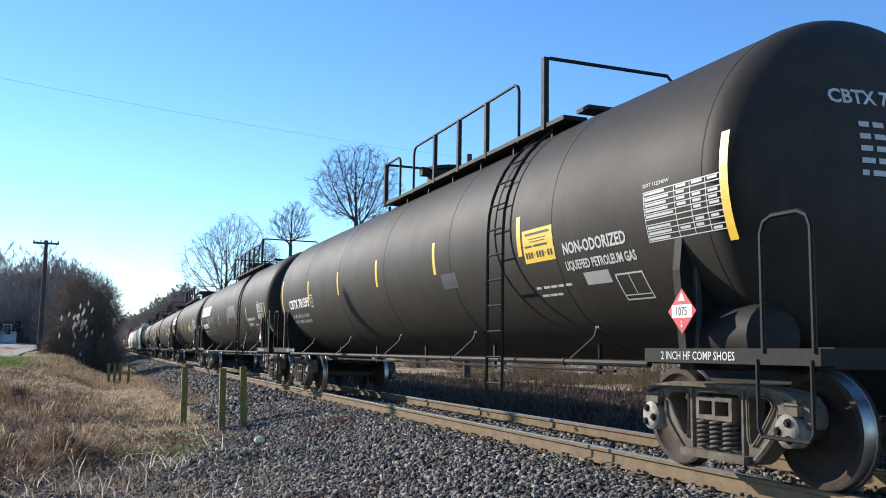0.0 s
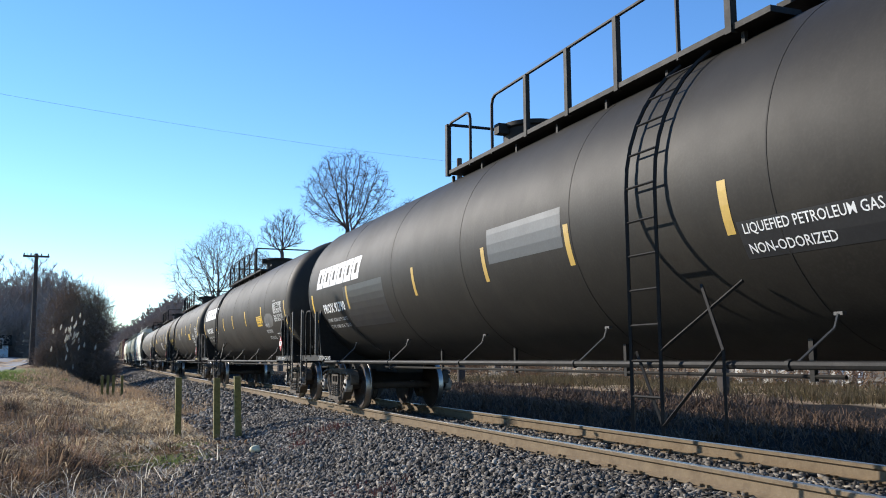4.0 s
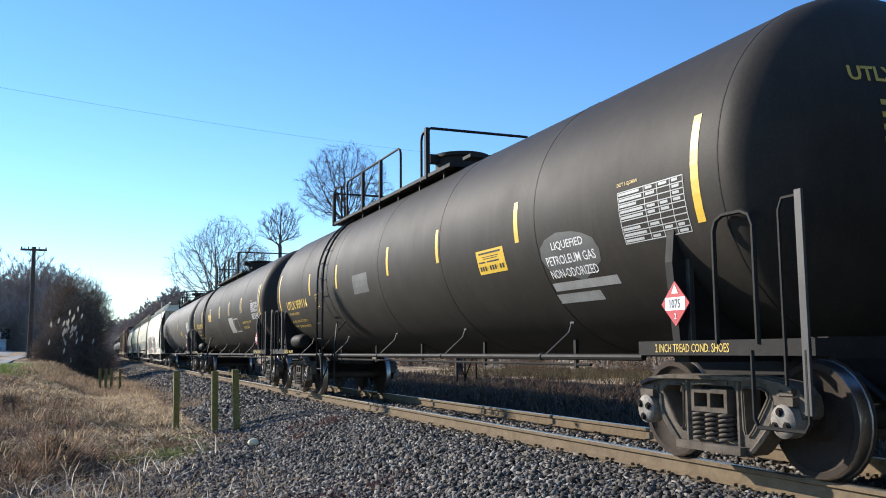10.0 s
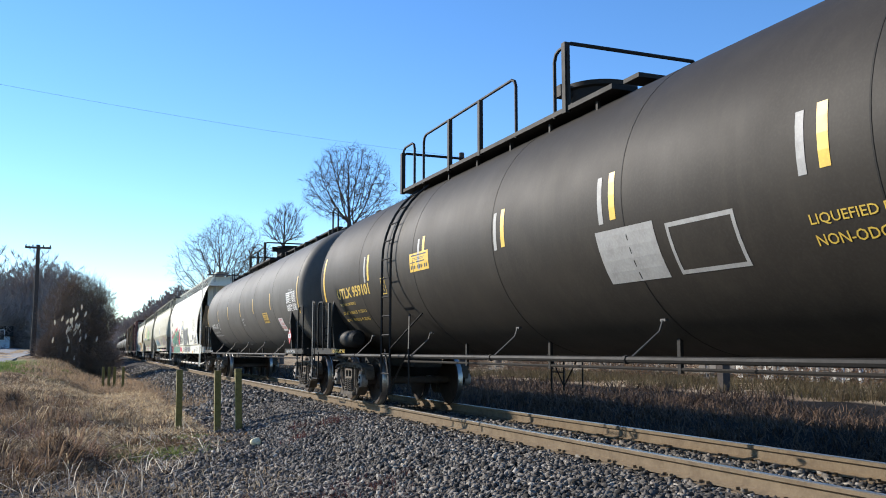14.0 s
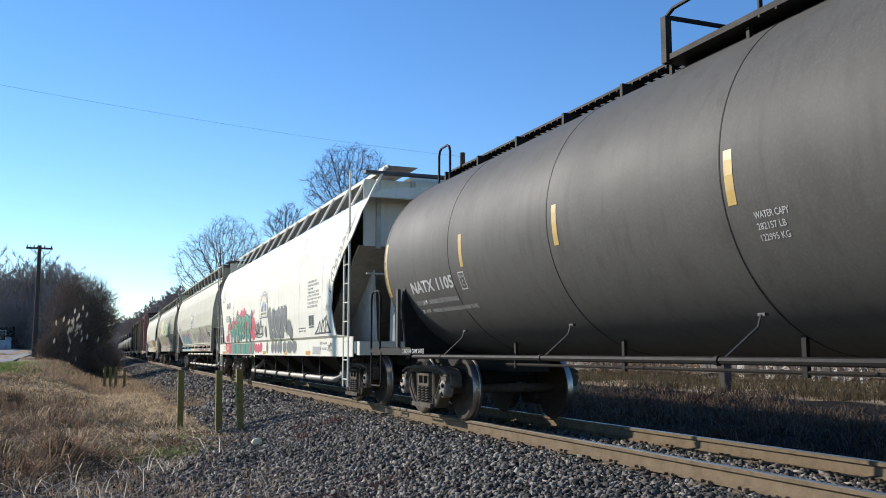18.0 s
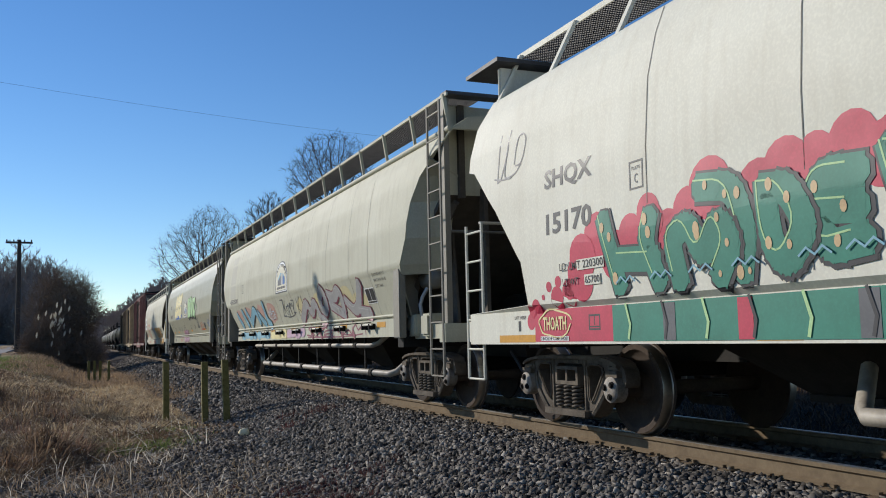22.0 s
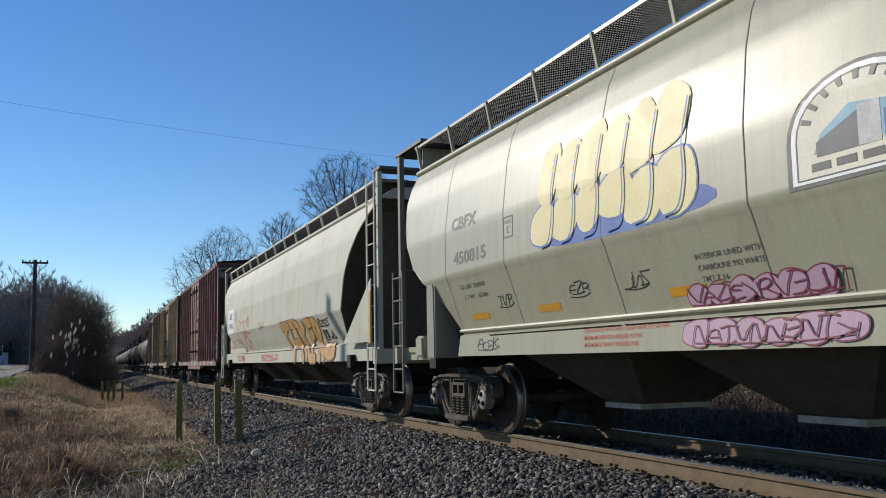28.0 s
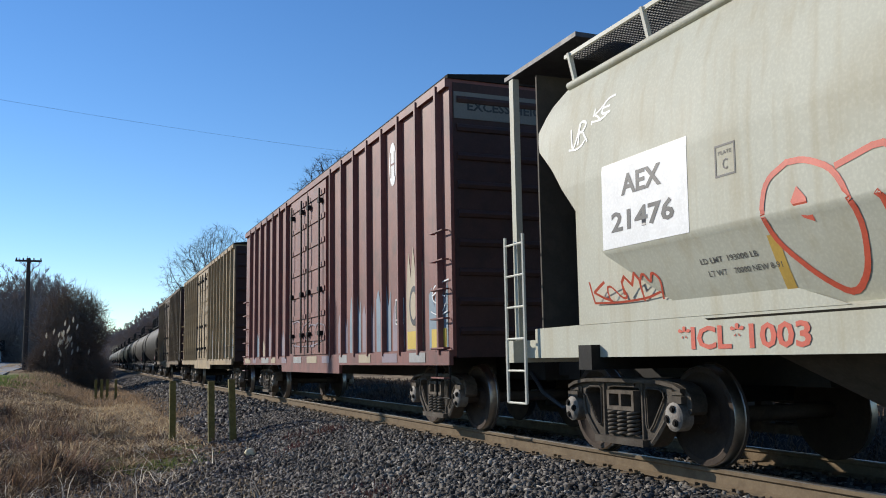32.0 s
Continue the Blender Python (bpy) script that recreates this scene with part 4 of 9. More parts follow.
def cloud(car, y0, y1, z0, z1, material, surface, seed, name="touch_up"):
    rnd = random.Random(seed)
    bm = bmesh.new()
    w, h = y0 - y1, z1 - z0
    pts = [(w * (0.5 + 0.5 * math.cos(a) * rnd.uniform(0.75, 1.0)), h * (0.5 + 0.5 * math.sin(a) * rnd.uniform(0.7, 1.0))) for a in np.linspace(0, 2 * math.pi, 15)[:-1]]
    poly(bm, pts)
    part(name, onto(slit(bm), surface, y0, z0, 0.004), material, car, "rough sprayed touch-up patch")


def plate_c(car, y0, y1, z0, z1, material, surface=tank_side):
    frame_box(car, y0, y1, z0, z1, material, surface, 0.016, ("PLATE", "C"), False)


def head_marks(car, tc, body, material, front=0.0):
    """Lettering on the tank head that faces the viewer, laid on its dish."""
    half = tc / 2 + 0.85

    def lay(bm, x, z, name):
        for v in bm.verts:
            px, pz = x + v.co.x, z + v.co.y
            v.co = Vector((px, -front - head_y(half, math.hypot(px, pz - TZ)) - 0.006, pz))
        part(name, bm, material, car)
    lay(slit(text_bm(body, 0.13, 0.95), 0.06), -0.72, TZ + 0.57, "lettering")
    rnd = random.Random(len(body))
    for k, w in enumerate((0.5, 0.42, 0.6, 0.3, 0.55)):
        u = 0.0
        while u < w:
            bm = bmesh.new()
            a = rnd.uniform(0.06, 0.14)
            rect(bm, u, u + a, 0, 0.045)
            lay(bm, -0.5, TZ + 0.38 - k * 0.1, "small_print")
            u += a + 0.035


# ---- the tank cars ----
PLAT_A = (-5.3, 1.75, [(-4.05, 0.15), (0.9, 1.75)], [(-4.8, 0.12), (1.75, 0.0)], 0.7)
PLAT_B = (-1.9, 5.0, [(-0.95, -0.62), (0.43, 3.9), (4.35, 4.95)], [(-0.9, 0.04), (4.95, -0.08)], -0.1)

c = tank_car("lpg_tank_car", "black gas tank car with yellow reflective stripes", 16.36, M_BLACK2, nose=-0.32, ladder=-4.7, platform=PLAT_A)
add_car(c, 14.02)
ts = tank_side
stripes(c, (-8.87, 8.77), 1.92, 2.81, M_YELLOW, ts)
stripes(c, (-5.2, -2.4, 0.45, 3.1, 5.76), 2.14, 2.61, M_YELLOW, ts)
call_panel(c, -5.3, -6.02, 2.04, 2.42, M_YELLOW, ts)
words(c, "NON-ODORIZED", -6.2, -7.4, 2.06, 0.13, M_OLDWHITE, ts)
words(c, "LIQUEFIED PETROLEUM GAS", -6.18, -7.5, 1.87, 0.12, M_OLDWHITE, ts)
bars(c, -5.35, -6.2, 1.72, 0.03, M_OLDWHITE, ts, 5, 1)
bars(c, -5.4, -5.95, 1.62, 0.03, M_OLDWHITE, ts, 3, 2)
table(c, -7.76, -8.84, 2.02, 2.48, M_OLDWHITE, ts, seed=1)
words(c, "DOT 112J340W", -7.76, -8.15, 2.51, 0.045, M_OLDWHITE, ts)
frame_box(c, -7.03, -7.5, 1.48, 1.78, M_OLDWHITE, ts)
quad(c, "worn_sticker", -6.47, -6.95, 1.7, 1.84, M_PALE, ts, "scuffed pale sticker")
words(c, "CBTX 781595", 7.95, 5.8, 2.02, 0.23, M_WHITE, ts, "large white reporting mark")
plate_c(c, 5.65, 5.42, 2.0, 2.28, M_WHITE)
words(c, "LD LMT 164300 LB  74550 KG", 7.88, 6.1, 1.79, 0.08, M_OLDWHITE, ts)
words(c, "LT WT   98700 LB  44750 KG", 7.88, 6.1, 1.64, 0.08, M_OLDWHITE, ts)
quad(c, "touch_up", -2.6, -3.15, 1.9, 2.12, M_PATCH, ts, "faint blue-grey touch-up")
head_marks(c, 16.36, "CBTX 781595", M_OLDWHITE, -0.32)
bm = bmesh.new()
lathe(bm, [(-8.95, 0.001), (-8.93, 0.2), (-8.85, 0.27), (-8.15, 0.27), (-8.07, 0.2), (-8.05, 0.001)], 20, "y", (-1.05, 0, 1.18))
part("air_reservoir", bm, M_FRAME, c, "dusty air reservoir on the end sill", True)

c = tank_car("lpg_tank_car", "black gas tank car with white block logo and dark touch-ups", 15.6, M_BLACK, front=0.4, ladder=-4.25, platform=PLAT_A, brace=True, notice="2 INCH TREAD COND. SHOES")
add_car(c, 34.33)
stripes(c, (-8.8,), 1.5, 2.4, M_YELLOW_WORN, ts)
stripes(c, (8.3,), 1.48, 2.37, M_YELLOW, ts)
stripes(c, (-5.25, -2.8, -0.7, 1.9, 5.6), 1.94, 2.38, M_YELLOW_WORN, ts)
table(c, -7.45, -8.49, 1.93, 2.4, M_OLDWHITE, ts, seed=2)
words(c, "DOT 112J340W", -7.45, -7.85, 2.43, 0.045, M_OLDWHITE, ts)
quad(c, "touch_up", -0.85, -2.7, 2.15, 2.58, M_PATCH, ts, "blue-grey repainted block", 0.004)
quad(c, "touch_up", -5.33, -7.1, 1.72, 2.03, M_PATCHD, ts, "fresh black repainted block", 0.004)
quad(c, "touch_up", 5.82, 3.4, 1.55, 2.37, M_PATCHD, ts, "fresh black repainted block", 0.004)
words(c, "LIQUEFIED PETROLEUM GAS", -5.39, -6.7, 1.91, 0.1, M_WHITE, ts)
words(c, "NON-ODORIZED", -5.39, -6.25, 1.76, 0.085, M_WHITE, ts)
frame_box(c, -6.67, -7.09, 1.52, 1.78, M_WHITE, ts)
bars(c, -6.6, -7.0, 1.42, 0.03, M_OLDWHITE, ts, 3, 4)
block_logo(c, 7.85, 4.7, 2.46, 2.88, ts)
words(c, "PROX 92790", 7.48, 5.88, 1.92, 0.2, M_WHITE, ts, "white reporting mark")
words(c, "LD LMT 162200 LB 73  550 KG", 7.45, 6.0, 1.73, 0.075, M_OLDWHITE, ts)
words(c, "LT WT  100800 LB 45  750 KG", 7.45, 6.0, 1.58, 0.075, M_OLDWHITE, ts)
head_marks(c, 15.6, "PROX 92790", M_OLDWHITE, 0.4)

c = tank_car("lpg_tank_car", "black gas tank car with white block logo and grey patch", 15.57, M_BLACK2, front=0.12, ladder=3.9, platform=PLAT_B, brace=True)
add_car(c, 54.06)
stripes(c, (-8.37,), 1.55, 2.47, M_YELLOW_WORN, ts)
stripes(c, (8.3,), 1.58, 2.5, M_YELLOW, ts)
stripes(c, (-5.1, -2.3, 0.4, 2.6, 4.68), 2.02, 2.47, M_YELLOW, ts)
call_panel(c, -4.25, -5.0, 1.93, 2.22, M_YELLOW, ts)
cloud(c, -5.3, -6.8, 1.78, 2.28, M_CLOUD, ts, 5)
words(c, "LIQUEFIED", -5.44, -6.0, 1.86, 0.1, M_OLDWHITE, ts)
words(c, "PETROLEUM GAS", -5.3, -6.12, 1.69, 0.1, M_OLDWHITE, ts)
words(c, "NOT ODORIZED", -5.28, -6.21, 1.48, 0.1, M_OLDWHITE, ts)
frame_box(c, -6.54, -6.92, 1.38, 1.65, M_WHITE, ts)
table(c, -6.9, -8.03, 1.98, 2.47, M_OLDWHITE, ts, seed=3)
words(c, "DOT 112J340W", -6.9, -7.3, 2.5, 0.045, M_OLDWHITE, ts)
block_logo(c, 7.85, 4.4, 2.56, 2.99, ts)
words(c, "PROX 36135", 7.41, 5.75, 2.02, 0.21, M_WHITE, ts, "white reporting mark")
words(c, "LD LMT   163100 LB  73 950 KG", 7.4, 5.82, 1.82, 0.075, M_OLDWHITE, ts)
words(c, "LT WT     99900 LB  75 350 KG", 7.4, 5.82, 1.68, 0.075, M_OLDWHITE, ts)
plate_c(c, 4.53, 4.31, 1.96, 2.23, M_WHITE)
head_marks(c, 15.57, "PROX 36135", M_OLDWHITE, 0.12)

c = tank_car("lpg_tank_car", "black gas tank car with bold yellow lettering", 15.26, M_BLACK2, front=0.38, ladder=3.7, platform=PLAT_B, brace=True, reservoir=True, notice="2 INCH TREAD COND. SHOES", notice_mat=M_GOLD)
add_car(c, 73.81)
stripes(c, (-8.45, 8.12), 2.03, 2.94, M_YELLOW, ts)
stripes(c, (-5.2, -2.72, -0.5, 2.68, 4.92), 2.24, 2.71, M_YELLOW, ts)
call_panel(c, -4.03, -4.81, 1.95, 2.25, M_YELLOW, ts)
cloud(c, -5.5, -7.0, 1.68, 2.3, M_CLOUD, ts, 8)
words(c, "LIQUEFIED", -5.95, -6.6, 2.05, 0.1, M_WHITE, ts)
words(c, "PETROLEUM GAS", -5.77, -6.76, 1.9, 0.1, M_WHITE, ts)
words(c, "NON-ODORIZED", -5.77, -6.72, 1.75, 0.1, M_WHITE, ts)
quad(c, "painted_bar", -5.7, -6.98, 1.6, 1.7, M_PALE, ts, "pale painted-out line")
quad(c, "painted_bar", -5.65, -6.55, 1.44, 1.56, M_PALE, ts, "pale painted-out line")
table(c, -7.32, -8.3, 1.97, 2.46, M_OLDWHITE, ts, seed=4)
words(c, "DOT 112J340W", -7.32, -7.65, 2.5, 0.045, M_GOLD, ts)
quad(c, "touch_up", 1.56, 0.65, 2.05, 2.4, M_CLOUD, ts, "grey touch-up block", 0.004)
words(c, "UTLX 959114", 7.37, 5.33, 2.0, 0.21, M_GOLD, ts, "bold yellow reporting mark")
words(c, "THE TANK CAR PEOPLE", 7.35, 6.3, 1.87, 0.055, M_GOLD, ts)
words(c, "LD LMT  162900 LB  73 800 KG", 7.35, 5.8, 1.67, 0.065, M_GOLD, ts)
words(c, "LT WT   100100 LB  45 400 KG", 7.35, 5.8, 1.53, 0.065, M_GOLD, ts)
plate_c(c, 4.5, 4.29, 1.95, 2.23, M_GOLD)
head_marks(c, 15.26, "UTLX 959114", M_GOLD, 0.38)

c = tank_car("lpg_tank_car", "black gas tank car with faded yellow lettering", 15.5, M_BLACK2, front=0.29, nose=-0.15, ladder=3.95, platform=PLAT_B, brace=True, reservoir=True, notice="2 INCH TREAD COND. SHOES", notice_mat=M_GOLD)
add_car(c, 93.38)
stripes(c, (-8.55,), 2.03, 2.94, M_YELLOW, ts, M_PALE)
stripes(c, (8.3,), 2.03, 2.94, M_YELLOW, ts)
stripes(c, (-5.33, -2.7, -0.3, 2.4, 5.2), 2.26, 2.72, M_YELLOW, ts, M_PALE)
call_panel(c, 3.0, 2.2, 2.22, 2.5, M_YELLOW, ts)
quad(c, "pale_patch", -2.35, -3.3, 1.63, 2.17, M_PALE, ts, "pale grey painted-out block")
frame_box(c, -3.47, -4.35, 1.64, 2.12, M_PALE, ts, 0.04, None, False)
words(c, "LIQUEFIED PETROLEUM GAS", -5.08, -6.68, 1.87, 0.09, M_GOLD, ts)
words(c, "NON-ODORIZED", -5.08, -6.07, 1.72, 0.085, M_GOLD, ts)
table(c, -7.12, -8.2, 1.97, 2.46, M_OLDWHITE, ts, seed=5)
words(c, "DOT 112J340W", -7.12, -7.45, 2.5, 0.045, M_GOLD, ts)
words(c, "UTLX 959101", 7.34, 5.24, 2.02, 0.21, M_GOLD, ts, "bold yellow reporting mark")
words(c, "THE TANK CAR PEOPLE", 7.32, 6.28, 1.88, 0.055, M_GOLD, ts)
words(c, "LD LMT  162600 LB  73 750 KG", 7.35, 5.83, 1.7, 0.065, M_GOLD, ts)
words(c, "LT WT   100400 LB  45 550 KG", 7.35, 5.85, 1.54, 0.065, M_GOLD, ts)
plate_c(c, 4.53, 4.31, 1.97, 2.25, M_GOLD)
head_marks(c, 15.5, "UTLX 959101", M_GOLD, 0.14)

PLAT_C = (-2.3, 1.45, [(-1.3, -0.1), (0.1, 1.4)], [(-1.3, 0.15), (1.4, -0.05)], -0.75, 0.52)
c = tank_car("lpg_tank_car", "dull grey gas tank car with white lettering", 15.5, M_GREY, front=0.2, nose=0.25, platform=PLAT_C, board=True)
add_car(c, 113.13)
stripes(c, (-8.84, 8.45), 1.9, 2.79, M_YELLOW_WORN, ts)
stripes(c, (-5.37, -2.6, -0.1, 2.7, 5.3), 2.14, 2.58, M_YELLOW_WORN, ts)
call_panel(c, -4.02, -4.75, 1.79, 2.09, M_YELLOW_WORN, ts)
p = quad(c, "notice_panel", -6.02, -6.55, 1.49, 1.87, M_WHITE, ts, "white panel with red hazard print")
for k, (b, w) in enumerate((("LIQUEFIED", 0.4), ("PETROLEUM GAS", 0.46), ("NON-ODORIZED", 0.44))):
    words(c, b, -6.06, -6.06 - w, 1.77 - 0.11 * k, 0.08, M_RED, ts, lift=0.01)
frame_box(c, -7.12, -7.55, 1.44, 1.73, M_OLDWHITE, ts)
table(c, -7.56, -8.63, 2.0, 2.46, M_WHITE, ts, seed=6)
words(c, "DOT 112J340W", -7.9, -8.3, 2.48, 0.045, M_OLDWHITE, ts)
words(c, "NATX 1105", 7.42, 5.74, 1.88, 0.19, M_OLDWHITE, ts, "white reporting mark")
words(c, "LD LMT 163000 LB 73950 KG", 7.4, 5.78, 1.69, 0.07, M_OLDWHITE, ts)
words(c, "LT WT  100000 LB 45350 KG NEW 3-95", 7.4, 5.26, 1.54, 0.065, M_OLDWHITE, ts)
plate_c(c, 5.5, 5.31, 1.83, 2.08, M_OLDWHITE)
for k, (b, w) in enumerate((("WATER CAPY", 0.36), ("282157 LB", 0.3), ("122995 KG", 0.3))):
    words(c, b, -0.3, -0.3 - w, 2.0 - 0.09 * k, 0.055, M_OLDWHITE, ts)
head_marks(c, 15.5, "NATX 1105", M_OLDWHITE, 0.45)

# ---- covered hoppers ----
def curve_at(pts, v):
    for (a, b), (d, e) in zip(pts, pts[1:]):
        if v <= d:
            return b + (e - b) * max(0.0, (v - a)) / (d - a)
    return pts[-1][1]


SIDE_A = [(0.92, 1.56), (1.28, 1.56), (1.33, 1.61), (1.9, 1.64), (2.6, 1.63), (3.2, 1.575), (3.6, 1.47), (3.86, 1.36)]
SIDE_B = [(1.04, 1.40), (1.31, 1.40), (1.335, 1.36), (1.7, 1.48), (2.05, 1.60), (2.10, 1.625), (2.7, 1.62), (3.3, 1.545), (3.6, 1.47), (3.84, 1.36)]
SIDE_C = [(1.0, 1.40), (1.32, 1.40), (1.345, 1.34), (1.6, 1.46), (1.92, 1.59), (1.98, 1.62), (2.7, 1.61), (3.3, 1.54), (3.6, 1.46), (3.84, 1.36)]
# how far the side sheets reach past the truck centres, front and rear
END_A = ([(0.92, 1.5), (1.28, 1.5), (1.33, 0.48), (1.6, 0.3), (1.85, 0.17), (2.33, 0.25), (2.91, 0.95), (3.16, 1.45), (3.2, 1.5), (3.86, 1.85)],
         [(0.92, 1.5), (1.28, 1.5), (1.33, -0.1), (1.8, 0.0), (2.45, 0.6), (2.98, 1.2), (3.02, 1.36), (3.55, 1.33), (3.86, 1.1)])
END_B = ([(1.04, 0.3), (1.31, 0.3), (1.335, 0.1), (1.77, 0.17), (1.96, 0.25), (2.46, 0.6), (2.97, 0.74), (3.3, 1.04), (3.64, 1.6), (3.84, 1.8)],
         [(1.04, -0.7), (1.31, -0.8), (1.335, -0.85), (1.65, -0.58), (2.01, -0.12), (2.34, 0.42), (2.7, 0.68), (3.0, 0.82), (3.4, 0.9), (3.84, 0.8)])
END_C = ([(1.0, 1.2), (1.32, 1.2), (1.34, -0.5), (1.55, -0.36), (2.0, -0.13), (2.54, 0.05), (3.0, 0.35), (3.4, 0.85), (3.84, 1.6)],
         [(1.0, 1.2), (1.32, 1.2), (1.345, -1.5), (1.93, -0.6), (2.68, 0.14), (2.95, 0.4), (3.2, 0.7), (3.44, 0.8), (3.7, 0.6), (3.84, 0.35)])


def hopper_side(side):
    def f(z):
        return -curve_at(side, min(max(z, side[0][0]), side[-1][0])), z
    return f


M_PIPE = mat("dusty_pale_pipe", (0.36, 0.32, 0.26), 0.55, second=(0.22, 0.19, 0.15), scale=2.5, dirt=(0.08, 0.065, 0.05), dirt_amount=0.35, bump=0.03)
# white paint lowered for grime and for shade on ends facing off the sun
M_POSTW = mat("grimy_shaded_white_paint", (0.5, 0.49, 0.445), 0.6, second=(0.4, 0.39, 0.35), scale=1.5, dirt=(0.2, 0.18, 0.15), dirt_amount=0.35, bump=0.05)
# dusty grey that also carries the shade on posts and ladders
M_POSTG = mat("dusty_shaded_grey_paint", (0.17, 0.16, 0.135), 0.7, second=(0.1, 0.095, 0.08), scale=2, bump=0.05)
# grime, and the shade between cars, both put into this dark brown
M_ENDG = mat("grimy_shaded_end_steel", (0.085, 0.072, 0.056), 0.85, second=(0.05, 0.042, 0.034), scale=2.5, dirt=(0.14, 0.115, 0.085), dirt_amount=0.35, bump=0.08)
M_CHUTE = mat("dusty_brown_chute_steel", (0.09, 0.075, 0.058), 0.9, second=(0.06, 0.05, 0.04), scale=2, dirt=(0.035, 0.03, 0.024), dirt_amount=0.4, bump=0.05, spec=0.2)
M_BRKT = mat("dusty_tan_bracket_paint", (0.24, 0.22, 0.175), 0.6, second=(0.19, 0.17, 0.135), scale=2, streak=0.2, bump=0.04)
M_MESH = mat("galvanised_grating", (0.06, 0.058, 0.062), 0.6, second=(0.035, 0.033, 0.036), scale=6)


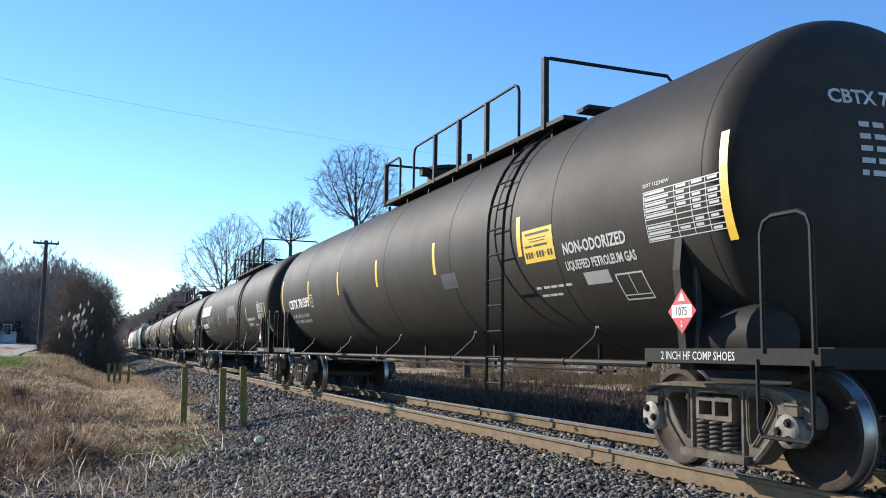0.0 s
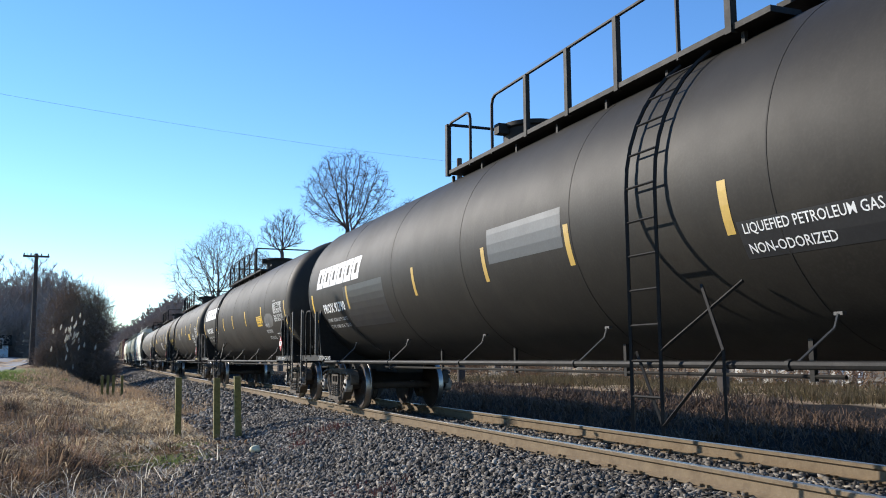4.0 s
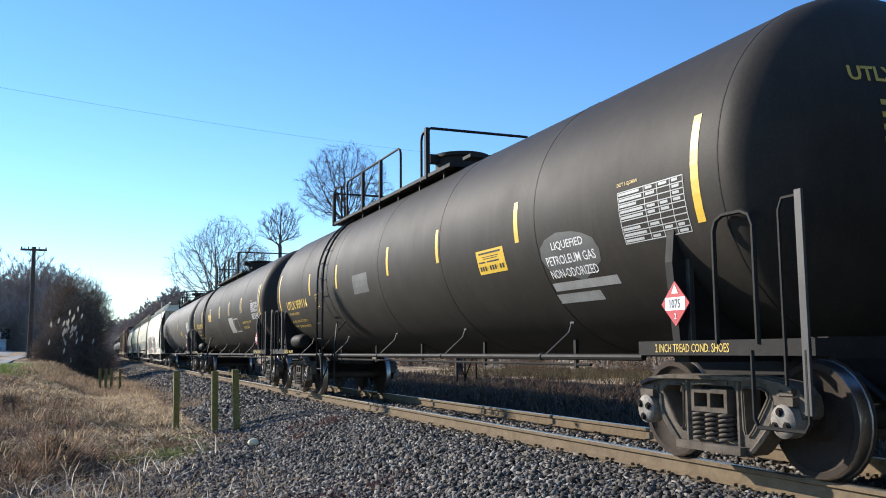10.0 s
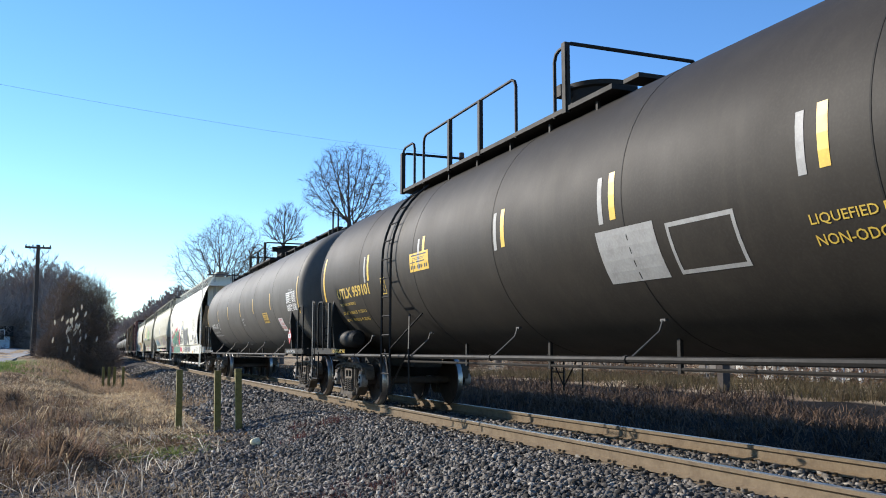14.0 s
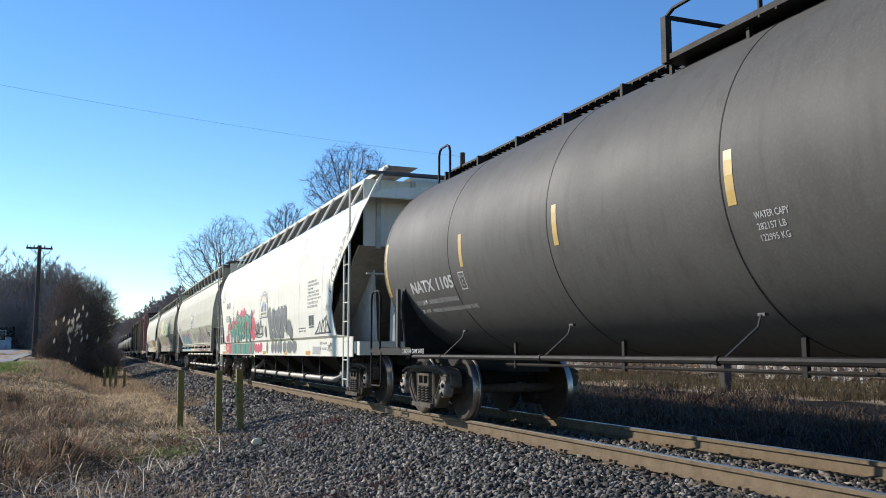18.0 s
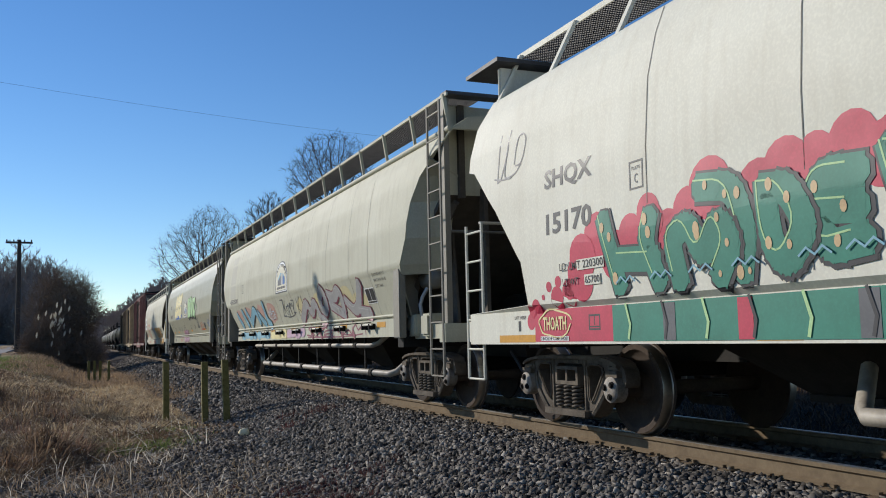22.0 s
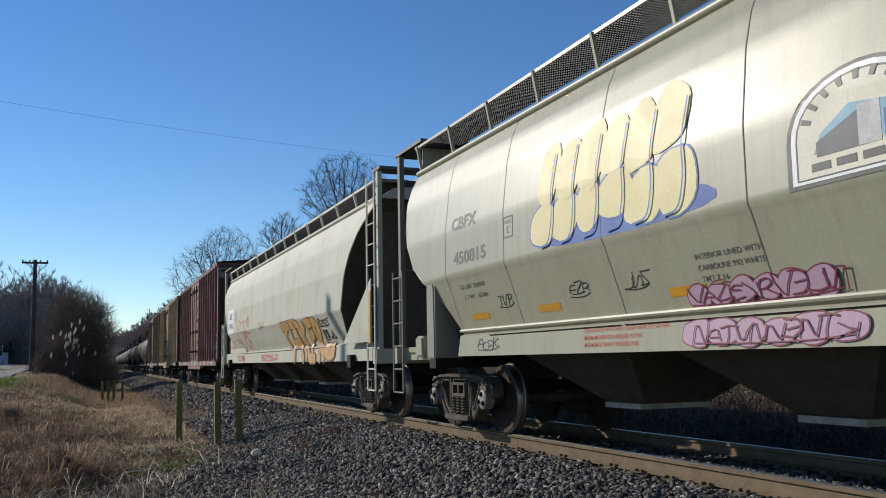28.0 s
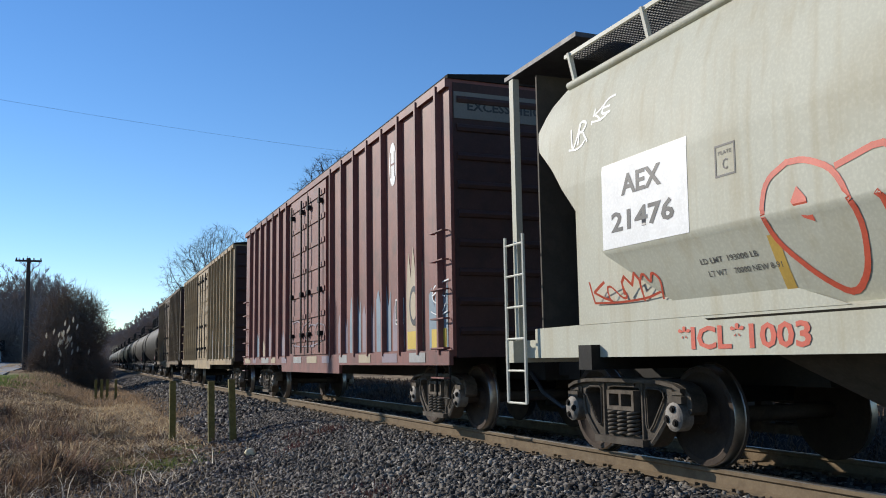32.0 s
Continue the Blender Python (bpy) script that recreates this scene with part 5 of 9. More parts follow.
def hopper_car(label, tc, material, side, ends, dark, chutes=4, pipes=(), seams=(), reservoir=False, board_mat=None, brackets=(), shear=False):
    car = thing("covered_hopper", label, "hopper car", "freight train")
    pale = dark is M_HOPW
    # end colours: grime together with shade painted in
    grimy_shade, end_mat = (M_POSTW, M_POSTW) if pale else (M_POSTG, M_ENDG)
    zs = sorted({z for z, _ in side} | {z for q in ends for z, _ in q} | set(np.arange(1.4, 3.85, 0.15).round(3)))
    f_top, r_top = tc / 2 + ends[0][-1][1], tc / 2 + ends[1][-1][1]
    e_top = f_top
    # body: both sides, roof, ends under the roof
    bm = bmesh.new()
    rows = []
    ny = 14
    for sx in (-1, 1):
        grid = []
        for z in zs:
            x, e0, e1 = curve_at(side, z), tc / 2 + curve_at(ends[0], z), tc / 2 + curve_at(ends[1], z)
            grid.append([bm.verts.new((sx * x, -e0 + (e0 + e1) * k / ny, z)) for k in range(ny + 1)])
        for a, b in zip(grid, grid[1:]):
            for k in range(ny):
                q = (a[k], a[k + 1], b[k + 1], b[k])
                bm.faces.new(q if sx > 0 else q[::-1])
        rows.append(grid[-1])
    ridge = [[bm.verts.new((x, -f_top + (f_top + r_top) * k / ny, z)) for k in range(ny + 1)] for x, z in ((-1.1, 4.02), (0, 4.12), (1.1, 4.02))]
    strips = [rows[0], *ridge, rows[1]]
    for a, b in zip(strips, strips[1:]):
        for k in range(ny):
            bm.faces.new((a[k], b[k], b[k + 1], a[k + 1]))
    for k in (0, ny):
        f = [s[k] for s in strips]
        bm.faces.new(f if k == 0 else f[::-1])
    bmesh.ops.recalc_face_normals(bm, faces=bm.faces)
    bmesh.ops.solidify(bm, geom=bm.faces[:], thickness=0.02)
    part("body", bm, material, car, smooth=True)
    for y in seams:
        bm = bmesh.new()
        prev = None
        for z in [zz for zz in zs if zz > 1.34]:
            x = curve_at(side, z)
            cur = [bm.verts.new((-x - 0.004, y - 0.005, z)), bm.verts.new((-x - 0.004, y + 0.005, z))]
            if prev:
                bm.faces.new((prev[0], cur[0], cur[1], prev[1]))
            prev = cur
        part("panel_seam", bm, M_POSTG, car)
    for s in (-1, 1):
        y = s * tc / 2
        e_top = f_top if s < 0 else r_top
        truck(car, y)
        end = tc / 2 + 1.75
        coupler(car, s * (end - 0.35), s)
        # slope sheet, bolster web, end sill
        wide = 1.4 if side is SIDE_A else 1.3
        fold = 3.0 if not shear else 3.9
        yf = min(tc / 2 + 1.35, e_top - 0.06) if not shear else e_top - 0.06
        bm = bmesh.new()
        if shear:
            edge = [(curve_at(side, z) - 0.01, s * (tc / 2 + curve_at(ends[0 if s < 0 else 1], z)), z) for z in zs if z >= 1.345]
            rows_ = [[bm.verts.new((q * x_, y_ - s * 0.25 * (1 - q * q), z_)) for q in (-1, -0.5, 0, 0.5, 1)] for x_, y_, z_ in edge]
            for a, b in zip(rows_, rows_[1:]):
                for k in range(4):
                    bm.faces.new((a[k], a[k + 1], b[k + 1], b[k]))
        else:
            prism(bm, [(s * yf, fold), (s * (tc / 2 - 1.5), 1.15), (s * (tc / 2 - 1.62), 1.15), (s * (yf - 0.12), fold + 0.02)], -wide, wide)
        bmesh.ops.recalc_face_normals(bm, faces=bm.faces)
        # recess shade is put into these sheet colours, tan on the white car
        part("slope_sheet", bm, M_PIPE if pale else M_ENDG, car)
        if not shear:
            bm = bmesh.new()
            box(bm, -1.33, 1.33, min(s * yf, s * (yf - 0.05)), max(s * yf, s * (yf - 0.05)), fold, 4.28)
            bmesh.ops.bevel(bm, geom=[e for e in bm.edges if abs(e.verts[0].co.x - e.verts[1].co.x) < 0.01], offset=0.02, segments=2, affect="EDGES")
            part("end_sheet", bm, material, car, "upright end sheet under the crosswalk")
            for x in (-1.05, -0.35, 0.35, 1.05):
                bm = bmesh.new()
                box(bm, x - 0.045, x + 0.045, min(s * yf, s * (yf + 0.07)), max(s * yf, s * (yf + 0.07)), fold - 0.05, 4.28)
                part("end_rib", bm, end_mat, car)
            for sx in (-1, 1):
                if not pale:
                    # the side sheet turns in behind its cut edge
                    bm = bmesh.new()
                    last = None
                    for z in [zz for zz in zs if 1.9 <= zz]:
                        xo, yo = curve_at(side, z), tc / 2 + curve_at(ends[0 if s < 0 else 1], z)
                        yi = min(yf + 0.02, yo + 0.42)
                        cur = [bm.verts.new((sx * (xo - 0.012), s * yo, z)), bm.verts.new((sx * max(1.0, xo - 0.55 * max(0.0, yi - yo) / 0.42), s * max(yi, yo + 0.005), z))]
                        if last:
                            bm.faces.new((last[0], last[1], cur[1], cur[0]))
                        last = cur
                    bmesh.ops.recalc_face_normals(bm, faces=bm.faces)
                    bmesh.ops.solidify(bm, geom=bm.faces[:], thickness=0.012)
                    part("end_cheek", bm, material, car, "side sheet folded inwards at the car's end")
                    bm = bmesh.new()
                    tube(bm, [(sx * 1.12, s * (yf - 0.02), fold - 0.1), (sx * 1.2, s * (tc / 2 + 0.1), 1.9), (sx * 1.25, s * (tc / 2 - 0.5), 1.3)], 0.06, 4)
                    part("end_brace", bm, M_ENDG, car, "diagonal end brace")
                bm = bmesh.new()
                prism(bm, [(s * (yf - 0.02), fold + 0.1), (s * (yf + 0.12), fold + 0.1), (s * (end - 0.25), 1.2), (s * (end - 0.55), 1.2)], sx * 0.72 - 0.03, sx * 0.72 + 0.03)
                bmesh.ops.recalc_face_normals(bm, faces=bm.faces)
                part("end_upright", bm, end_mat, car, "tapered end upright")
            bm = bmesh.new()
            tube(bm, [(-1.35, s * (end - 0.12), 2.45), (1.35, s * (end - 0.12), 2.45)], 0.02, 6)
            part("end_rail", bm, grimy_shade, car, smooth=True)
        bm = bmesh.new()
        box(bm, -0.3, 0.3, min(y - s * 1.9, s * end), max(y - s * 1.9, s * end), 0.72, 1.05)
        box(bm, -1.5, 1.5, y - 0.12, y + 0.12, 0.88, 1.12)
        part("centre_sill", bm, M_FRAME, car)
        for x in (-0.95, 0.91):
            bm = bmesh.new()
            prism(bm, [(y + s * 0.25, 1.12), (y + s * 0.95, 1.12), (y + s * 0.75, 2.6), (y + s * 0.55, 2.75), (y - s * 0.3, 2.15), (y - s * 0.9, 1.45), (y - s * 0.5, 1.12)], x, x + 0.04)
            bmesh.ops.recalc_face_normals(bm, faces=bm.faces)
            part("bolster_web", bm, end_mat, car)
        for q in (brackets if s > 0 else [b_ + 0.35 for b_ in brackets]):
            bm = bmesh.new()
            yb = s * (tc / 2 + q)
            prism(bm, [(yb - s * 0.16, 1.02), (yb + s * 0.12, 1.02), (yb + s * 0.12, 2.0), (yb + s * 0.08, 2.06), (yb - s * 0.1, 2.06), (yb - s * 0.14, 2.0)], -1.61, -1.5)
            prism(bm, [(yb - s * 0.19, 1.02), (yb - s * 0.16, 1.02), (yb - s * 0.14, 2.04), (yb - s * 0.19, 2.04)], -1.6, -1.2)
            bmesh.ops.recalc_face_normals(bm, faces=bm.faces)
            bmesh.ops.bevel(bm, geom=bm.edges[:], offset=0.012, segments=2, affect="EDGES")
            part("sill_bracket", bm, M_BRKT, car, "dusty tan upright bracket at the sill's end")
            for dy, w_ in ((0.3, 0.12), (0.78, 0.15)):
                bm = bmesh.new()
                yc = s * (tc / 2 + dy)
                box(bm, -1.42, -1.12, yc - w_, yc + w_, 1.04, 1.36)
                bmesh.ops.bevel(bm, geom=bm.edges[:], offset=0.03, segments=2, affect="EDGES")
                part("valve_box", bm, material, car, "pale box beside the end sill")
            bm = bmesh.new()
            yc = s * (tc / 2 + 0.38)
            lathe(bm, [(yc - 0.3, 0.001), (yc - 0.28, 0.1), (yc - 0.22, 0.15), (yc + 0.22, 0.15), (yc + 0.28, 0.1), (yc + 0.3, 0.001)], 18, "y", (-1.1, 0, 1.88))
            bmesh.ops.recalc_face_normals(bm, faces=bm.faces)
            part("air_reservoir", bm, M_POSTG, car, "dusty tan air reservoir", True)
            bm = bmesh.new()
            tube(bm, [(-1.3, yc + s * 0.02, 1.34), (-1.33, yc + s * 0.03, 1.5), (-1.28, yc, 1.62), (-1.2, yc, 1.75)], 0.028, 7)
            part("valve_pipe", bm, M_OLDWHITE, car, "pale bent valve pipe", True)
        if side is SIDE_B and s > 0:
            bm = bmesh.new()
            tube(bm, [(-1.385, -tc / 2 + 0.1, 1.375), (-1.385, tc / 2 - 0.8, 1.375)], 0.024, 8)
            part("side_flange", bm, material, car, "rounded bead under the side sheet", True)
        if shear:
            bm = bmesh.new()
            ys_ = s * (end - 0.55)
            box(bm, -1.3, 1.3, ys_ - 0.015, ys_ + 0.015, 1.2, 4.25)
            part("end_plate", bm, end_mat, car, "plain grey end plate")
            bm = bmesh.new()
            prism(bm, [(s * (tc / 2 - 0.2), 1.325), (s * (end - 0.15), 1.325), (s * (end - 0.15), 2.42)] if s < 0 else [(tc / 2 - 3.2, 1.325), (tc / 2 + 0.25, 1.325), (tc / 2 + 0.25, 3.0), (tc / 2 - 1.2, 1.95)], -1.4 - 0.15 * (s < 0), -1.385 - 0.15 * (s < 0))
            bmesh.ops.recalc_face_normals(bm, faces=bm.faces)
            part("corner_gusset", bm, material, car, "speckled pale corner gusset")
            if s < 0:
                bm = bmesh.new()
                yo = 0.2 - end
                box(bm, -1.565, -1.551, yo - 0.06, yo + 0.06, 1.3, 2.2)
                part("orange_strip", bm, M_YELLOW_WORN, car, "upright orange marking strip")
        bm = bmesh.new()
        a, b = sorted((s * end, s * (end - 0.2)))
        box(bm, -1.5, 1.5, a, b, 0.95, 1.2)
        a, b = sorted((s * (end - 0.2), s * (tc / 2 + 0.2)))
        for x in ((-1.53, 1.41) if side is SIDE_A else (-1.34, 1.22)):
            box(bm, x, x + 0.12, a, b, 1.0 if side is not SIDE_A else 0.98, 1.2)
        part("end_sill", bm, material, car)
        # corner posts, ladders, top end plate
        for x in (-1.42, 1.34):
            if pale:
                continue
            bm = bmesh.new()
            ye = s * (end - 0.1)
            box(bm, x, x + 0.08, min(ye, ye - s * 0.1), max(ye, ye - s * 0.1), 1.2, 4.3)
            # cream and beige cars' posts: their shade is set into a darker colour
            part("corner_post", bm, M_BRKT if reservoir else dark, car)
            if not shear:
                continue
            bm = bmesh.new()
            ye = s * (end - 0.72)
            box(bm, x * 0.62, x * 0.62 + 0.1, min(ye, ye - s * 0.1), max(ye, ye - s * 0.1), 1.15, 3.9)
            part("end_post", bm, dark, car)
        for x in (-1.5, 1.5):
            bm = bmesh.new()
            ya, yb = s * (end - 0.05), s * (end - 0.5)
            z1 = 4.25 if s < 0 else 2.4
            if pale and s < 0:
                # a tall rail to the crosswalk and a short one bent back to the side sheet
                x, ya, yb = math.copysign(1.56, x), -8.78, -8.43
                tube(bm, [(x, ya, 0.36), (x, ya, 4.45)], 0.024, 5)
                tube(bm, [(x, yb, 0.36), (x, yb, 2.86), (x * 0.99, yb + 0.03, 3.0), (x * 0.985, yb + 0.14, 3.08)], 0.02, 5)
                z1 = 2.95
            else:
                for yy in (ya, yb):
                    tube(bm, [(x, yy, 0.5), (x, yy, z1)], 0.02, 5)
            lm = M_HOPW if pale else M_BRKT if reservoir else board_mat or grimy_shade
            la = part("ladder", bm, lm, car, "side ladder with stirrup", True)
            bm = bmesh.new()
            tube(bm, [(x, ya, 0), (x, yb, 0)], 0.013, 5)
            rung = finish("rung", bm, lm)
            for k in range(int((z1 - 0.5) / 0.36) + 1):
                part("rung", rung, None, la, at=pose(0, 0, 0.5 + 0.36 * k))
        bm = bmesh.new()
        a, b = sorted((s * (end + 0.02), s * (e_top - 0.25)))
        box(bm, -1.42, 1.42, a, b, 4.32, 4.37)
        part("end_walkway", bm, M_MESH, car, "grating crosswalk over the end")
        if s < 0:
            bm = bmesh.new()
            lathe(bm, [(0.0, 0.30), (0.02, 0.30)], 20, "y", (0.55, -end + 0.2, 2.3))
            tube(bm, [(0.55, -end + 0.1, 2.3), (0.55, -end + 0.35, 2.3)], 0.04, 6)
            part("brake_wheel", bm, dark, car, "steel hand brake wheel")
            bm = bmesh.new()
            tube(bm, [(0.2, -end + 0.55, 1.45), (0.2, -end + 1.3, 1.45)], 0.2, 12)
            part("brake_cylinder", bm, M_FRAME, car, "brake cylinder behind the ladder", True)
    # running boards with brackets
    l0, l1 = f_top - 0.02, r_top - 0.02
    bx, bz = (1.0, 4.455) if side is SIDE_A else (1.4, 4.33 if reservoir else 4.17 if shear else 4.26)
    for x0, x1 in ((-bx, 0.58 - bx), (bx - 0.58, bx)):
        bm = bmesh.new()
        for k in range(20):
            xa = x0 + (x1 - x0) * k / 19.5
            box(bm, xa, xa + 0.009, -l0, l1, bz - 0.004, bz + 0.014)
        for y in np.arange(-l0, l1, 0.055):
            box(bm, x0, x1, y, y + 0.01, bz, bz + 0.012)
        part("running_board", bm, M_MESH, car, "dark grating running board")
        xo = x0 if x0 < 0 else x1
        bm = bmesh.new()
        box(bm, min(xo, xo * 1.02), max(xo, xo * 1.02), -l0, l1, bz - 0.03, bz + (0.035 if side is SIDE_A else 0.01))
        part("board_edge", bm, board_mat or material, car)
    n = int((l0 + l1) / 1.25)
    for sx in (-1, 1):
        for k in range(n + 1):
            y = -l0 + 0.1 + (l0 + l1 - 0.2) * k / n
            bm = bmesh.new()
            v = [bm.verts.new((sx * x_, y + w_, z_)) for x_, z_ in ((1.37, 3.84), (1.33, 3.84), (bx, bz + 0.005), (bx + 0.05, bz + 0.005)) for w_ in ((-0.035, 0.035) if side is SIDE_A else (-0.02, 0.02))]
            for f in ((0, 2, 3, 1), (2, 4, 5, 3), (4, 6, 7, 5), (6, 0, 1, 7), (0, 6, 4, 2), (1, 3, 5, 7)):
                bm.faces.new([v[i] for i in f])
            bmesh.ops.recalc_face_normals(bm, faces=bm.faces)
            part("board_bracket", bm, board_mat or material, car)
    if side is not SIDE_A:
        for sx in (-1, 1):
            bm = bmesh.new()
            tube(bm, [(sx * 1.37, -l0, 3.85), (sx * 1.37, l1, 3.85)], 0.045, 10)
            part("roof_edge", bm, material, car, "rounded pale roof edge", True)
    # hatch trough along the ridge
    bm = bmesh.new()
    box(bm, -0.36, 0.36, -l0 + 0.6, l1 - 0.6, 4.1, 4.4)
    part("hatch_cover", bm, material, car, "long roof hatch cover")
    # discharge hoppers
    span = tc - 3.4
    for k in range(chutes):
        y = -span / 2 + span * (k + 0.5) / chutes
        h = span / chutes / 2 * 0.98
        bm = bmesh.new()
        v = [bm.verts.new(p) for p in ((-1.42, y - h, 1.3), (1.42, y - h, 1.3), (1.42, y + h, 1.3), (-1.42, y + h, 1.3),
                                       (-0.42, y - 0.38, 0.48), (0.42, y - 0.38, 0.48), (0.42, y + 0.38, 0.48), (-0.42, y + 0.38, 0.48))]
        for f in ((0, 1, 5, 4), (1, 2, 6, 5), (2, 3, 7, 6), (3, 0, 4, 7), (4, 5, 6, 7), (3, 2, 1, 0)):
            bm.faces.new([v[i] for i in f])
        bmesh.ops.recalc_face_normals(bm, faces=bm.faces)
        # piped cars' chutes get the near-black colour that holds under-car shade
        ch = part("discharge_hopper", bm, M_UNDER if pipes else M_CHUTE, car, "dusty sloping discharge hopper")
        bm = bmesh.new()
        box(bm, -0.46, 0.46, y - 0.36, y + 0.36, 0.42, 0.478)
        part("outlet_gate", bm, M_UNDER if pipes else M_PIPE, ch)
    for z, r, x, y0, y1, m in pipes:
        bm = bmesh.new()
        tube(bm, [(x + 0.35, y1 - 0.3, z + 0.3), (x + 0.1, y1 - 0.1, z + 0.04), (x, y1, z), (x, y0, z), (x + 0.1, y0 + 0.1, z + 0.04), (x + 0.4, y0 + 0.3, z + 0.3)], r, 10)
        pp = part("unloading_pipe", bm, m, car, "pale pipe along the underside", True)
        for y in np.arange(y1 + 0.8, y0, 1.7):
            bm = bmesh.new()
            tube(bm, [(x, y, z), (x, y + 0.16, z)], r * 1.35, 10)
            part("pipe_coupling", bm, M_UNDER, pp, smooth=True)
            bm = bmesh.new()
            box(bm, x - 0.01, x + 0.02, y + 0.5, y + 0.54, z, 1.05)
            part("pipe_hanger", bm, M_FRAME, pp)
    return car


# ---- sprayed tags: rounded filled shapes with outlines ----
def paint_mat(name, c, k=0.7):
    return mat(name, c, 0.55, second=tuple(x * k for x in c), amount=0.7, scale=2.5, bump=0.02)


M_STAIN = mat("brown_drip_stain", (0.36, 0.31, 0.25), 0.7, second=(0.5, 0.46, 0.39), amount=0.9, scale=6, bump=0)
P_GREEN, P_RED, P_GREY = paint_mat("spray_green", (0.014, 0.2, 0.135)), paint_mat("spray_red", (0.52, 0.025, 0.07)), paint_mat("spray_grey", (0.1, 0.105, 0.115))
P_BLACK, P_CREAM, P_BLUE = paint_mat("spray_black", (0.03, 0.03, 0.035)), paint_mat("spray_cream", (0.72, 0.62, 0.3), 0.9), paint_mat("spray_blue", (0.03, 0.12, 0.4))
P_LIME, P_PINK, P_ORANGE = paint_mat("spray_lime", (0.38, 0.6, 0.28), 0.85), paint_mat("spray_pink", (0.5, 0.33, 0.42), 0.85), paint_mat("spray_orange", (0.58, 0.33, 0.1))
P_SKY, P_VERM, P_MAROON = paint_mat("spray_sky_blue", (0.2, 0.42, 0.52)), paint_mat("spray_vermilion", (0.62, 0.1, 0.05)), paint_mat("spray_maroon", (0.22, 0.04, 0.07))
P_LIMEPALE = paint_mat("spray_pale_lime", (0.55, 0.6, 0.42), 0.85)
P_GREY2 = paint_mat("spray_pale_grey", (0.36, 0.35, 0.34), 0.85)
P_BROWN = paint_mat("spray_brown", (0.16, 0.09, 0.04))
P_ROSE, P_PALEBLUE = paint_mat("spray_faded_rose", (0.5, 0.3, 0.24), 0.9), paint_mat("spray_pale_blue", (0.5, 0.62, 0.66), 0.9)
P_TANGLOW = paint_mat("spray_pale_orange", (0.6, 0.42, 0.22))
P_YEL = paint_mat("spray_yellow", (0.65, 0.45, 0.05))
M_ORANGE_R = mat("orange_reflective", (0.62, 0.3, 0.03), 0.4, scale=6, bump=0.02)


def bubble(u, v, w, h, rnd, lean=0.0, n=18, power=0.62):
    """A rounded box outline with wobble."""
    out = []
    k1, k2, k3 = rnd.uniform(-0.12, 0.12), rnd.uniform(-0.12, 0.12), rnd.uniform(0, 6)
    for i in range(n):
        a = 2 * math.pi * i / n
        c, s = math.cos(a), math.sin(a)
        x = math.copysign(abs(c) ** power, c) * (1 + k1 * math.sin(2 * a + k3))
        y = math.copysign(abs(s) ** power, s) * (1 + k2 * math.sin(3 * a + k3))
        out.append((u + w / 2 * x + lean * y * h / 2, v + h / 2 * y))
    return out


def skeleton(rnd, u, v, w, h, lean):
    """Bent strokes that fill a box the way sprayed letterforms do, without spelling anything."""
    m = rnd.randint(4, 6)
    level = rnd.choice((0.0, 1.0))
    pts = []
    for i in range(m):
        b = min(1.0, max(0.0, (level if i % 2 else rnd.choice((1 - level, 1 - level, 0.5))) + rnd.uniform(-0.14, 0.14)))
        a = i / (m - 1) * rnd.uniform(0.85, 1.1) + rnd.uniform(-0.16, 0.16)
        pts.append((u + a * w + lean * b * h, v + b * h))
    out = [pts]
    if rnd.random() < 0.55:
        a, b = rnd.uniform(0.2, 0.8), rnd.uniform(0.2, 0.8)
        out.append([(u + (a + 0.22 * math.cos(t)) * w + lean * b * h, v + (b + 0.2 * math.sin(t)) * h) for t in np.linspace(rnd.uniform(0, 3), rnd.uniform(4, 7), 6)])
    return out


def ribbon(bm, pts, w, rnd=None):
    """A thick stroke with rounded joints."""
    stroke(bm, pts, w)
    for i, (a, b) in enumerate(pts):
        poly(bm, [(a + w * 0.5 * math.cos(math.pi * k / 4 + 0.4), b + w * 0.5 * math.sin(math.pi * k / 4 + 0.4)) for k in range(8)], 0, 0.0004 * ((i + 5) % 9) + 0.0002)


LAYER = [0]


